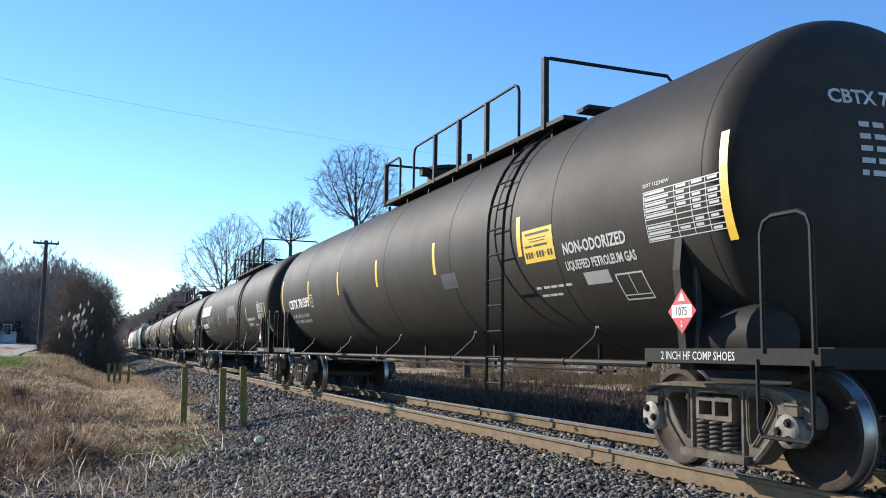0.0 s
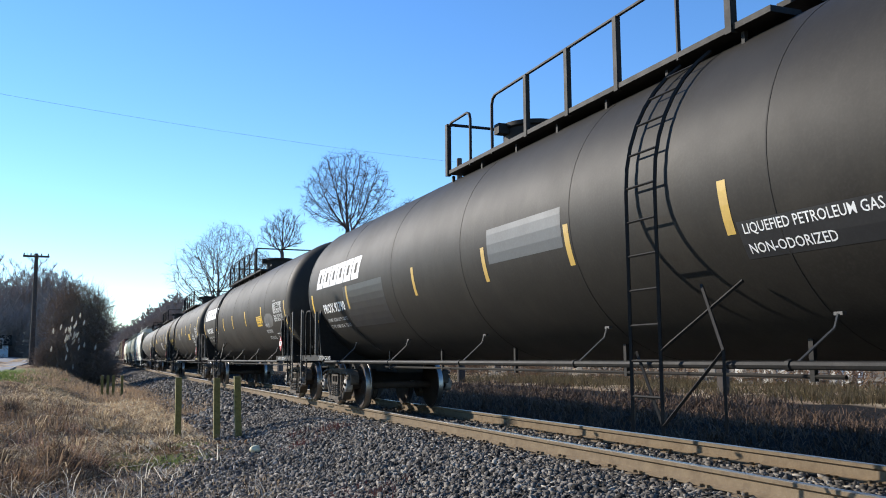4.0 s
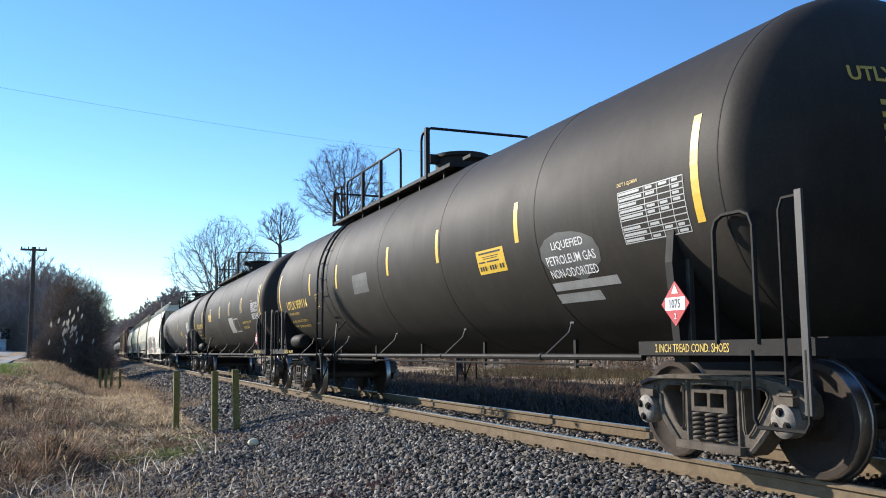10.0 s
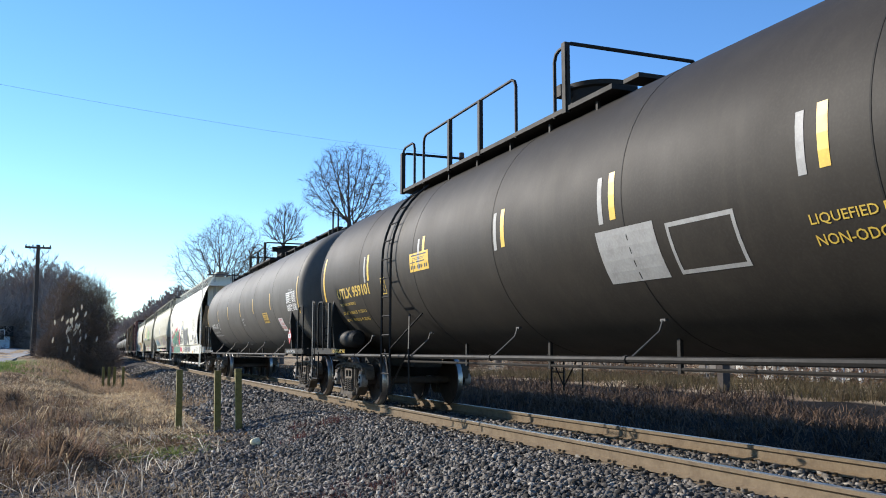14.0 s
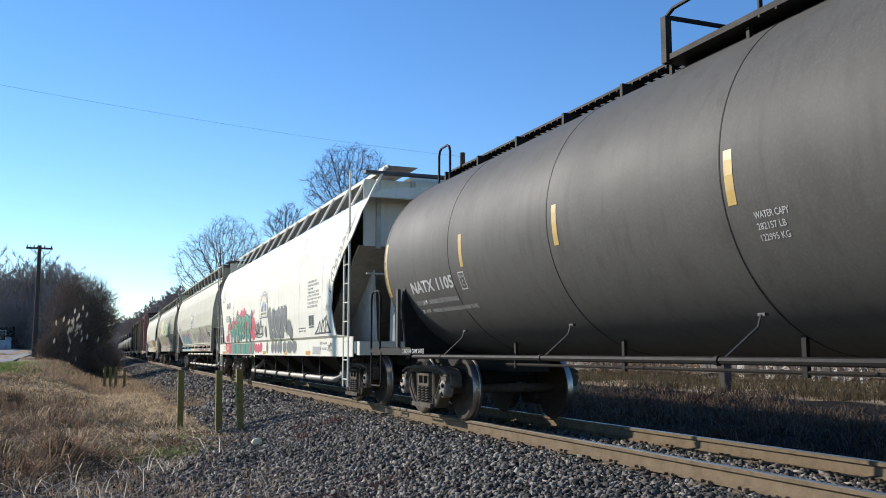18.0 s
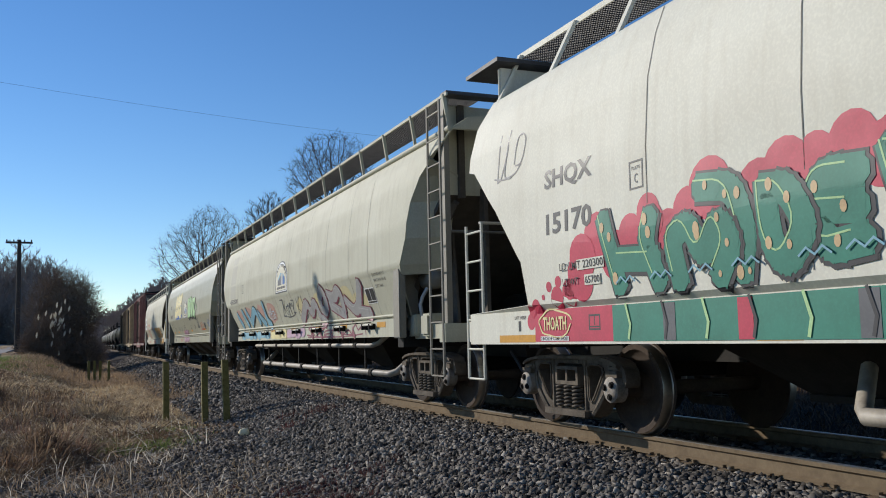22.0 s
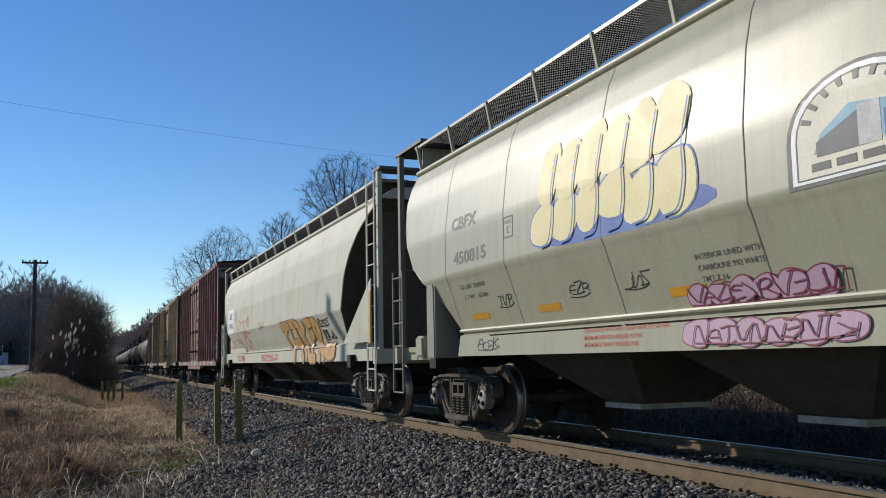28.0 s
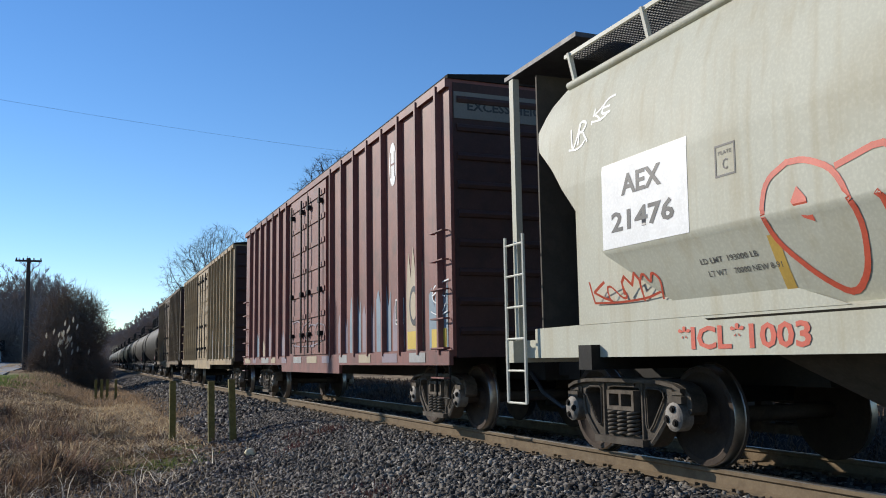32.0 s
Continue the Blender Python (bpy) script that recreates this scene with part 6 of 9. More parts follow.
def piece(car, surface, y0, y1, z0, z1, n, fill, line, seed, lean=0.15, name="sprayed_tag", edge=0.035, power=0.62, label=""):
    """A filled tag: n letterform shapes side by side, each with its outline and inner fill."""
    rnd = random.Random(seed)
    LAYER[0] = (LAYER[0] + 1) % 5
    up = 0.005 + 0.0055 * LAYER[0]
    w, h = (y0 - y1) / n, z1 - z0
    for k in range(n):
        if name == "tag_glow" or power > 0.8:
            ww, hh = w * rnd.uniform(0.98, 1.3), h * rnd.uniform(0.7, 1.0)
            u, v = (k + 0.5) * w, hh / 2 + rnd.uniform(0, h - hh)
            st = rnd.getstate()
            bm = bmesh.new()
            poly(bm, bubble(u, v, ww + edge * 2, hh + edge * 2, rnd, lean, power=power))
            p = part(name, onto(slit(bm, 0.14), surface, y0, z0, up + 0.0012 * (k % 2)), line, car, label)
            if edge:
                rnd.setstate(st)
                bm = bmesh.new()
                poly(bm, bubble(u, v, ww, hh, rnd, lean, power=power))
                part("tag_fill", onto(slit(bm, 0.14), surface, y0, z0, up + 0.003 + 0.0012 * (k % 2)), fill, p)
            continue
        hh = h * rnd.uniform(0.78, 0.9)
        bold = min(w, h) * rnd.uniform(0.34, 0.46)
        lines = skeleton(rnd, k * w + w * 0.06, bold * 0.5 + rnd.uniform(0, h - hh) * 0.5, w * 0.92, hh - bold, lean)
        bm = bmesh.new()
        for pts in lines:
            ribbon(bm, pts, bold + 2 * edge)
        p = part(name, onto(slit(bm, 0.14), surface, y0, z0, up + 0.0045 * (k % 2)), line, car, label)
        bm = bmesh.new()
        for pts in lines:
            ribbon(bm, pts, bold)
        part("tag_fill", onto(slit(bm, 0.14), surface, y0, z0, up + 0.005 + 0.0045 * (k % 2)), fill, p)
        bm = bmesh.new()
        for pts in lines:
            stroke(bm, [(a + bold * 0.2, b + bold * 0.12) for a, b in pts], edge * 0.45)
        part("tag_line", onto(slit(bm, 0.14), surface, y0, z0, up + 0.0095 + 0.0045 * (k % 2)), line, p)


def bubbles(car, surface, spots, material, label):
    for i, (y, z, r) in enumerate(spots):
        bm = bmesh.new()
        poly(bm, [(r * math.cos(0.3927 * k), r * math.sin(0.3927 * k)) for k in range(16)])
        part("tag_glow", onto(slit(bm, 0.12), surface, y, z, 0.003 + 0.0005 * (i % 18)), material, car, label)


def rounded(pts):
    """Cuts a bent line's corners twice."""
    for _ in range(2):
        out = [pts[0]]
        for (a, b), (d, e) in zip(pts, pts[1:]):
            out += [(0.78 * a + 0.22 * d, 0.78 * b + 0.22 * e), (0.22 * a + 0.78 * d, 0.22 * b + 0.78 * e)]
        pts = out + [pts[-1]]
    return pts


FORMS = {
    "l": [[(0.1, 1.0), (0.05, 0.4), (0.15, 0.05), (0.55, 0.0), (0.95, 0.08)]],
    "d": [[(0.1, 0.1), (0.05, 0.6), (0.2, 0.95), (0.6, 1.0), (0.95, 0.7), (0.95, 0.3), (0.65, 0.0), (0.25, 0.02)]],
    "v": [[(0.0, 1.0), (0.15, 0.5), (0.4, 0.02), (0.6, 0.02), (0.8, 0.5), (1.0, 1.0)]],
    "b": [[(0.1, 0.0), (0.08, 0.95), (0.6, 1.0), (0.85, 0.75), (0.5, 0.52), (0.2, 0.5)], [(0.5, 0.5), (0.95, 0.05)]],
    "n": [[(0.05, 0.0), (0.08, 0.9), (0.3, 0.95), (0.65, 0.1), (0.9, 0.05), (0.95, 1.0)]],
    "m": [[(0.02, 0.0), (0.05, 0.7), (0.25, 1.0), (0.5, 0.5), (0.75, 1.0), (0.95, 0.7), (0.98, 0.0)]],
    "z": [[(0.0, 0.95), (0.5, 1.0), (0.95, 0.95), (0.5, 0.45), (0.05, 0.05), (0.5, 0.0), (1.0, 0.06)]],
    "a": [[(0.0, 0.0), (0.3, 0.8), (0.5, 1.0), (0.7, 0.8), (1.0, 0.0)], [(0.2, 0.38), (0.8, 0.38)]],
    "k": [[(0.05, 0.0), (0.1, 1.0)], [(0.95, 1.0), (0.5, 0.7), (0.2, 0.48), (0.6, 0.25), (1.0, 0.0)]],
    "e": [[(0.95, 0.95), (0.4, 1.0), (0.1, 0.7), (0.08, 0.35), (0.35, 0.02), (0.95, 0.06)], [(0.15, 0.5), (0.75, 0.5)]],
    "t": [[(0.0, 0.92), (0.5, 1.0), (1.0, 0.92)], [(0.5, 1.0), (0.45, 0.4), (0.5, 0.0)]]}


def block_tag(car, surface, y0, z0, shapes, bold, fill, line, glint, spot, seed, label):
    """Thick block forms side by side: each (start, width, height, strokes), with dark rim, thin pale glints and spots."""
    rnd = random.Random(seed)
    for k, (u, w, h, strokes) in enumerate(shapes):
        lines = [rounded([(u + a * w, b * h) for a, b in st]) for st in strokes]
        up = 0.014 + 0.012 * (k % 2)
        bm = bmesh.new()
        for pts in lines:
            ribbon(bm, [(a + 0.012, b - 0.008) for a, b in pts], bold + 0.055)
        p = part("sprayed_tag", onto(slit(bm, 0.07), surface, y0, z0, up), line, car, label)
        bm = bmesh.new()
        for pts in lines:
            ribbon(bm, pts, bold)
        part("tag_fill", onto(slit(bm, 0.07), surface, y0, z0, up + 0.005), fill, p)
        bm = bmesh.new()
        for pts in lines:
            stroke(bm, [(a - bold * 0.4, b + bold * 0.3) for a, b in pts], 0.014)
        part("tag_line", onto(slit(bm, 0.07), surface, y0, z0, up + 0.01), glint, p)
        for j in range(5):
            a, b = rnd.choice(rnd.choice(lines))
            a, b, q = a + rnd.uniform(-0.3, 0.3) * bold, b + rnd.uniform(-0.3, 0.3) * bold, rnd.uniform(0.015, 0.04)
            bm = bmesh.new()
            poly(bm, [(a + q * math.cos(0.7 * n_), b + q * 1.5 * math.sin(0.7 * n_)) for n_ in range(9)])
            part("tag_spot", onto(bm, surface, y0, z0, up + 0.0145 + 0.0004 * j), spot, p)


def stroke(bm, pts, w):
    for i, ((a, b), (c, d)) in enumerate(zip(pts, pts[1:])):
        l = math.hypot(c - a, d - b) or 1
        nx, ny = -(d - b) / l * w / 2, (c - a) / l * w / 2
        ex, ey = (c - a) / l * w * 0.3, (d - b) / l * w * 0.3
        poly(bm, [(a + nx - ex, b + ny - ey), (a - nx - ex, b - ny - ey), (c - nx + ex, d - ny + ey), (c + nx + ex, d + ny + ey)], 0, 0.0004 * (i % 9))


def scrawl(car, surface, y0, y1, z0, z1, n, material, seed, width=0.03, name="scrawled_tag", lift=0.007):
    """A line tag: n narrow letterlike shapes that lean, cross and run into one another, with a slash or two."""
    rnd = random.Random(seed)
    w, h = y0 - y1, z1 - z0
    kinds = sorted(FORMS)
    bm = bmesh.new()
    lean = rnd.uniform(0.1, 0.45)
    for k in range(n):
        flip, hk, drop = rnd.random() < 0.4, rnd.uniform(0.55, 1.0), rnd.uniform(0.0, 0.25)
        for st in FORMS[rnd.choice(kinds)]:
            pts = []
            for a, b in st:
                a = 1 - a if flip else a
                v = min(1.0, max(0.0, drop + b * hk * (1 - drop) + rnd.uniform(-0.06, 0.06)))
                pts.append((w / n * (k + a * rnd.uniform(1.05, 1.35)) + lean * v * h * 0.5, v * h))
            stroke(bm, rounded(pts) if rnd.random() < 0.5 else pts, width * rnd.uniform(0.8, 1.15))
    stroke(bm, rounded([(0.02 * w, 0.1 * h), (0.4 * w, 0.02 * h), (0.8 * w, 0.06 * h), (w, 0.22 * h)]), width * 0.8)
    part(name, onto(slit(bm, 0.14), surface, y0, z0, lift), material, car, "loose sprayed line tag")


def emblem(car, y, z, w, h, surface):
    """An arched mill badge: dark rim, cream field, pale sky and plain mill shapes."""
    def arch(k, drop=0.0):
        pts = [(-w / 2 * k, drop), (w / 2 * k, drop)]
        for i in range(15):
            a = math.pi * i / 14
            pts.append((w / 2 * k * math.cos(a), drop + (h * 0.42) * (1 if k == 1 else k) + (h * 0.58 - (1 - k) * 0.4 * w) * math.sin(a)))
        return pts
    b = None
    for k, (s, d, m, lift) in enumerate(((1.0, 0.0, M_BLKLET, 0.006), (0.93, 0.03, M_WHITE, 0.009), (0.86, 0.05, M_BLKLET, 0.012), (0.83, 0.06, P_FIELD, 0.015))):
        bm = bmesh.new()
        poly(bm, arch(s, d))
        q = part("mill_badge" if k == 0 else "badge_layer", onto(slit(bm, 0.16), surface, y, z, lift), m, b or car, "arched badge with a mill" if k == 0 else "")
        b = b or q
    for pts, m in (((( -0.30, 0.28), (0.32, 0.28), (0.34, 0.42), (0.2, 0.58), (-0.05, 0.64), (-0.25, 0.45)), P_SKY), (((-0.28, 0.25), (0.0, 0.25), (0.0, 0.56), (-0.28, 0.38)), P_GREY),
                   (((0.0, 0.25), (0.14, 0.25), (0.14, 0.6), (0.0, 0.6)), M_OLDWHITE), (((0.16, 0.25), (0.3, 0.25), (0.3, 0.5), (0.16, 0.5)), P_BLUE)):
        bm = bmesh.new()
        poly(bm, [(a * w, c * h) for a, c in pts])
        part("badge_shape", onto(slit(bm, 0.16), surface, y, z, 0.018 if m is P_SKY else 0.021), m, b)
    for k in range(9):
        a = math.pi * (0.12 + 0.76 * k / 8)
        bm = bmesh.new()
        r0, r1 = 0.335, 0.405
        poly(bm, [(w * r * math.cos(a + d), h * 0.42 + h * 0.56 * r / 0.46 * math.sin(a + d)) for r, d in ((r0, -0.05), (r1, -0.05), (r1, 0.05), (r0, 0.05))])
        part("badge_print", onto(bm, surface, y, z, 0.021), M_BLKLET, b)
    bm = bmesh.new()
    for k in range(4):
        rect(bm, w * (-0.32 + 0.17 * k), w * (-0.19 + 0.17 * k), h * 0.13, h * 0.2)
    part("badge_print", onto(bm, surface, y, z, 0.021), M_BLKLET, b)


P_FIELD = paint_mat("badge_cream", (0.66, 0.62, 0.48), 0.93)


def data_panel(car, y0, y1, z0, z1, surface):
    p = quad(car, "data_panel", y0, y1, z0, z1, M_WHITE, surface, "black stencil panel with white rim", 0.006)
    w, h = y0 - y1, z1 - z0
    for a, b, c, d in ((0.05, 0.47, 0.2, 0.94), (0.52, 0.95, 0.2, 0.94), (0.05, 0.95, 0.05, 0.16)):
        bm = bmesh.new()
        rect(bm, w * a, w * b, h * c, h * d)
        part("panel_field", onto(bm, surface, y0, z0, 0.011), M_BLKLET, p)


# white hopper
sa, sb, sc = hopper_side(SIDE_A), hopper_side(SIDE_B), hopper_side(SIDE_C)
c = hopper_car("white covered hopper with green and red sprayed tags", 15.14, M_HOPW, SIDE_A, END_A, M_HOPW, 4,
               pipes=((0.43, 0.062, -1.25, 3.5, -6.6, M_PIPE),), seams=(-7.0, -4.8, -2.35, -0.75, 1.95, 3.5, 5.25))
add_car(c, 132.44)
emblem(c, -0.28, 1.93, 1.24, 0.74, sa)
quad(c, "tag_glow", 7.42, 5.9, 0.945, 1.275, P_RED, sa, "red sprayed patch on the sill", 0.005)
bubbles(c, sa, [(7.5, 1.16, 0.09), (7.45, 1.26, 0.08), (7.3, 1.3, 0.09), (6.81, 1.54, 0.06), (7.0, 1.5, 0.055), (7.13, 1.4, 0.03), (6.85, 1.38, 0.12), (6.6, 1.42, 0.14), (6.32, 1.74, 0.23), (6.36, 1.52, 0.2)], P_RED, "red sprayed bubble with a pink rim")
bm = bmesh.new()
stroke(bm, [(0.32 * math.cos(a) * (1 + 0.06 * math.sin(5 * a)), 0.14 * math.sin(a) * (1 + 0.1 * math.sin(4 * a))) for a in np.linspace(0.2, 6.2, 26)], 0.018)
part("tag_line", onto(slit(bm, 0.1), sa, 7.0, 1.13, 0.016), P_CREAM, c, "cream sprayed loop round a word")
words(c, "THOATH", 7.24, 6.77, 1.06, 0.14, P_CREAM, sa, "cream sprayed word on the red sill", lift=0.016)
quad(c, "stencil_patch", 7.3, 6.73, 0.955, 1.0, M_WHITE, sa, "white patch under a stencilled notice", 0.014)
words(c, "2 INCH HF COMP SHOES", 7.29, 6.74, 0.96, 0.035, M_BLKLET, sa, lift=0.018)
words(c, "LIFT HERE", 7.88, 7.62, 1.19, 0.035, M_BLKLET, sa)
quad(c, "jacking_slot", 7.795, 7.745, 1.06, 1.17, M_BLKLET, sa, "dark slot through the sill", 0.008)
quad(c, "reflective_stripe", 8.27, 7.42, 0.94, 1.02, M_ORANGE_R, sa, "worn orange reflective strip", 0.007)
frame_box(c, 6.36, 6.16, 1.05, 1.2, P_BLACK, sa)
piece(c, sa, 1.75, 0.25, 0.95, 1.29, 4, P_RED, P_RED, 111, 0.0, "tag_glow", 0.0, 0.9, "red sprayed background bubbles")
r = random.Random(12)
spots = [(6.3 - 5.0 * k / 19, 1.5 + 0.4 * math.sin(2.6 * k / 19 + 0.35) + 0.14 * math.sin(2.1 * k) + 0.1, r.uniform(0.16, 0.27)) for k in range(20)]
spots += [(1.65, 1.9, 0.3), (1.45, 1.6, 0.28), (1.25, 1.48, 0.13), (1.3, 2.16, 0.09), (6.45, 1.6, 0.16), (6.6, 1.45, 0.1), (3.1, 2.18, 0.2), (3.4, 2.14, 0.17), (2.8, 2.14, 0.15), (4.4, 2.05, 0.17), (5.2, 1.95, 0.16)]
bubbles(c, sa, spots, P_RED, "red sprayed background bubble")
LETTERS = [[[(-5.92, 1.03), (-5.72, 0.45)], [(-5.22, 0.97), (-5.3, 0.76), (-5.15, 0.45)], [(-5.65, 0.66), (-5.2, 0.63)]],
           [[(-4.87, 0.44), (-4.94, 0.76), (-4.72, 0.87), (-4.56, 0.58), (-4.36, 0.86), (-4.24, 0.65), (-4.39, 0.44)]], [[(-4.55, 1.12), (-4.2, 1.08), (-4.08, 0.75), (-4.15, 0.45)]],
           [[(-3.86, 1.0), (-3.84, 0.6), (-3.7, 0.46), (-3.51, 0.7), (-3.66, 0.98), (-3.86, 1.0)]], [[(-3.08, 0.99), (-3.34, 1.01), (-3.45, 0.83), (-3.36, 0.53), (-3.08, 0.56)], [(-3.41, 0.8), (-3.1, 0.77)]],
           [[(-2.81, 1.07), (-2.65, 0.44)], [(-2.78, 1.07), (-2.15, 0.98), (-1.99, 0.77), (-2.45, 0.62), (-1.95, 0.44)]], [[(-1.68, 1.12), (-1.88, 0.95), (-1.78, 0.75)]]]
block_tag(c, sa, 0.0, 1.0, [(0.0, 1.0, 1.0, q) for q in LETTERS], 0.22, P_GREEN, P_BLACK, P_LIME, P_TANGLOW, 13, "green sprayed letterform with black rim")
for k, u in enumerate((-5.75, -5.25, -4.75, -4.25, -3.6, -3.2, -2.4)):
    bm = bmesh.new()
    stroke(bm, [(u + 0.07 * q, 0.46 + 0.05 * (q % 2) + 0.01 * k) for q in range(5)], 0.016)
    part("tag_line", onto(slit(bm, 0.07), sa, 0.0, 1.0, 0.05), P_SKY, c, "thin pale blue sprayed zigzag")
quad(c, "sprayed_tag", 5.95, 1.55, 0.945, 1.27, P_GREEN, sa, "green sprayed band on the sill", 0.012)
for k, u in enumerate((5.2, 4.3, 3.2, 2.2)):
    quad(c, "tag_spot", u, u - 0.16, 0.95, 1.26, P_RED if k % 2 else P_GREY, sa, "dark sprayed gap in the green", 0.018)
for k in range(8):
    bm = bmesh.new()
    stroke(bm, [(0, 0), (0.03, 0.12), (-0.03, 0.3)], 0.03)
    part("tag_line", onto(bm, sa, 5.7 - 0.52 * k, 0.97, 0.025), P_BLACK if k % 2 else P_LIME, c, "dark sprayed drip line")
scrawl(c, sa, 1.1, -0.25, 1.4, 1.85, 7, P_BLACK, 14, 0.036)
bm = bmesh.new()
stroke(bm, [(0.05, 0.25), (0.3, 0.5), (0.2, 0.05), (0.5, 0.42), (0.45, 0.02), (0.75, 0.5), (0.7, 0.1), (1.15, 0.62), (0.85, 0.2), (0.6, 0.12), (0.3, 0.2), (0.1, 0.06), (0.35, 0.12), (1.3, 0.1), (1.05, 0.5)], 0.034)
part("scrawled_tag", onto(slit(bm, 0.14), sa, 1.15, 1.4, 0.016), P_BLACK, c, "tangled black line tag")
LETTERS = [[[(1.13, 1.02), (1.38, 0.46)]], [[(1.7, 0.96), (1.77, 0.46)]], [[(2.09, 0.9), (2.2, 0.46)]], [[(2.45, 0.97), (2.42, 0.46)]], [[(2.84, 0.98), (2.86, 0.46)]], [[(3.22, 0.98), (3.25, 0.66)]], [[(3.62, 0.6), (3.78, 0.56), (3.9, 0.46)]], [[(0.6, 0.6), (0.66, 0.52)]]]
for k, q in enumerate(LETTERS):
    for st in q:
        for wd, m_, lf in ((0.41, P_LIMEPALE, 0.01), (0.36, P_GREY, 0.02)):
            wd = wd if k != 7 else wd * 0.6
            bm = bmesh.new()
            ribbon(bm, st, wd)
            part("sprayed_tag", onto(slit(bm, 0.07), sa, 0.0, 1.0, lf + 0.008 * (k % 2)), m_, c, "dark grey sprayed bubble form with pale rim")
for k, (u, r_) in enumerate(((1.31, 0.2), (1.72, 0.15), (2.1, 0.15), (2.4, 0.15), (2.89, 0.22), (3.5, 0.34), (4.03, 0.25), (0.54, 0.12))):
    for grow_, m_, lf in ((1.12, P_LIMEPALE, 0.008), (1.0, P_GREY, 0.014)):
        bm = bmesh.new()
        poly(bm, [(u + grow_ * r_ * math.cos(0.3927 * q), 0.13 + grow_ * 0.15 * math.sin(0.3927 * q)) for q in range(16)])
        part("sprayed_tag", onto(slit(bm, 0.07), sa, 0.0, 1.0, lf + 0.003 * (k % 2)), m_, c, "dark grey sprayed bubble on the sill")
for pts in ([(1.55, 0.5), (1.7, 0.62), (1.95, 0.5)], [(1.95, 0.95), (2.0, 0.66), (2.3, 0.46)], [(2.62, 0.95), (2.62, 0.6), (2.75, 0.4)], [(3.05, 0.68), (3.3, 0.55), (3.45, 0.4)]):
    bm = bmesh.new()
    stroke(bm, rounded(pts), 0.025)
    part("tag_line", onto(slit(bm, 0.07), sa, 0.0, 1.0, 0.034), P_LIMEPALE, c, "pale sprayed line")
for pts in ([(6.35, 0.39), (6.56, 0.48), (6.8, 0.64), (6.88, 0.41), (7.01, 0.67), (7.18, 0.42)], [(7.05, 0.6), (7.26, 0.71), (7.27, 0.42)], [(7.4, 0.74), (7.33, 0.69), (7.65, 0.4)], [(7.22, 0.41), (7.38, 0.58), (7.62, 0.4)], [(6.32, 0.39), (7.67, 0.4)], [(6.5, 0.42), (6.7, 0.56), (6.72, 0.38)]):
    bm = bmesh.new()
    stroke(bm, pts, 0.036)
    part("scrawled_tag", onto(slit(bm, 0.14), sa, 0.0, 1.0, 0.008), P_BLACK, c, "angular black sprayed line tag")
scrawl(c, sa, -7.29, -7.61, 1.84, 1.98, 4, P_GREY2, 417, 0.012)
scrawl(c, sa, -7.19, -7.55, 1.02, 1.2, 4, P_GREY, 418, 0.014)
quad(c, "touch_up", -5.9, -6.6, 0.96, 1.12, M_PALE, sa, "bare grey scrape on the sill", 0.008)
for k, (y_, zt_, w_) in enumerate(((-4.4, 3.3, 0.1), (-4.75, 3.5, 0.16), (-5.05, 3.4, 0.08), (-5.3, 3.2, 0.05), (-1.2, 3.1, 0.05))):
    bm = bmesh.new()
    poly(bm, [(0, 0.55), (w_, 0.6), (w_ * 0.8, 0.25), (w_ * 0.5, 0.0), (w_ * 0.1, 0.3)])
    part("stain", onto(slit(bm, 0.1), sa, y_, zt_ - 0.3, 0.004), M_STAIN, c, "brown streak below the roof")
words(c, "SHQX", 7.0, 6.1, 2.46, 0.23, M_BLKLET, sa, "black reporting mark")
words(c, "15170", 6.98, 6.12, 2.02, 0.22, M_BLKLET, sa, "black car number")
plate_c(c, 5.5, 5.3, 2.25, 2.5, M_BLKLET, sa)
for y_, z_ in ((6.42, 1.64), (6.3, 1.49)):
    quad(c, "stencil_patch", y_, 5.95 if z_ > 1.6 else 6.03, z_ - 0.015, z_ + 0.085, M_HOPW, sa, "clean white patch behind stencilled numbers", 0.022)
words(c, "LD LMT 220300", 6.74, 5.96, 1.64, 0.075, M_BLKLET, sa, lift=0.028)
words(c, "LT WT    65700", 6.7, 6.04, 1.49, 0.07, M_BLKLET, sa, lift=0.028)
for k, b in enumerate(("CA 904 EXTERIOR PAINT", "APPLIED PARAGOULD 08-2015", "CA 992 LINING", "APPLIED PARAGOULD 08-2015", "CAUTION: DO NOT USE STEAM,", "BOILING WATER OR SHARP OBJECTS", "TO CLEAN. ENTER CAR WITH", "CLEAN SOFT SOLED SHOES.")):
    words(c, b, -5.65, -5.65 - 0.041 * len(b), 2.5 - 0.077 * k, 0.045, M_BLKLET, sa)
data_panel(c, -5.76, -6.27, 1.51, 1.81, sa)
bars(c, -4.75, -5.5, 1.52, 0.025, M_BLKLET, sa, 4, 21)
bars(c, -4.75, -5.45, 1.46, 0.025, M_BLKLET, sa, 4, 22)
words(c, "EXW 10-6 H 8-9", -6.55, -7.15, 1.16, 0.05, M_BLKLET, sa)
words(c, "EW    8-0 H 15-1", -6.55, -7.15, 1.05, 0.05, M_BLKLET, sa)
for y in (-5.45, -3.0, -0.1, 2.4, 3.9):
    quad(c, "reflective_stripe", y + 0.22, y - 0.22, 0.94, 1.03, M_ORANGE_R, sa)
scrawl(c, sa, 8.2, 7.55, 2.75, 3.35, 3, P_GREY, 23, 0.022)
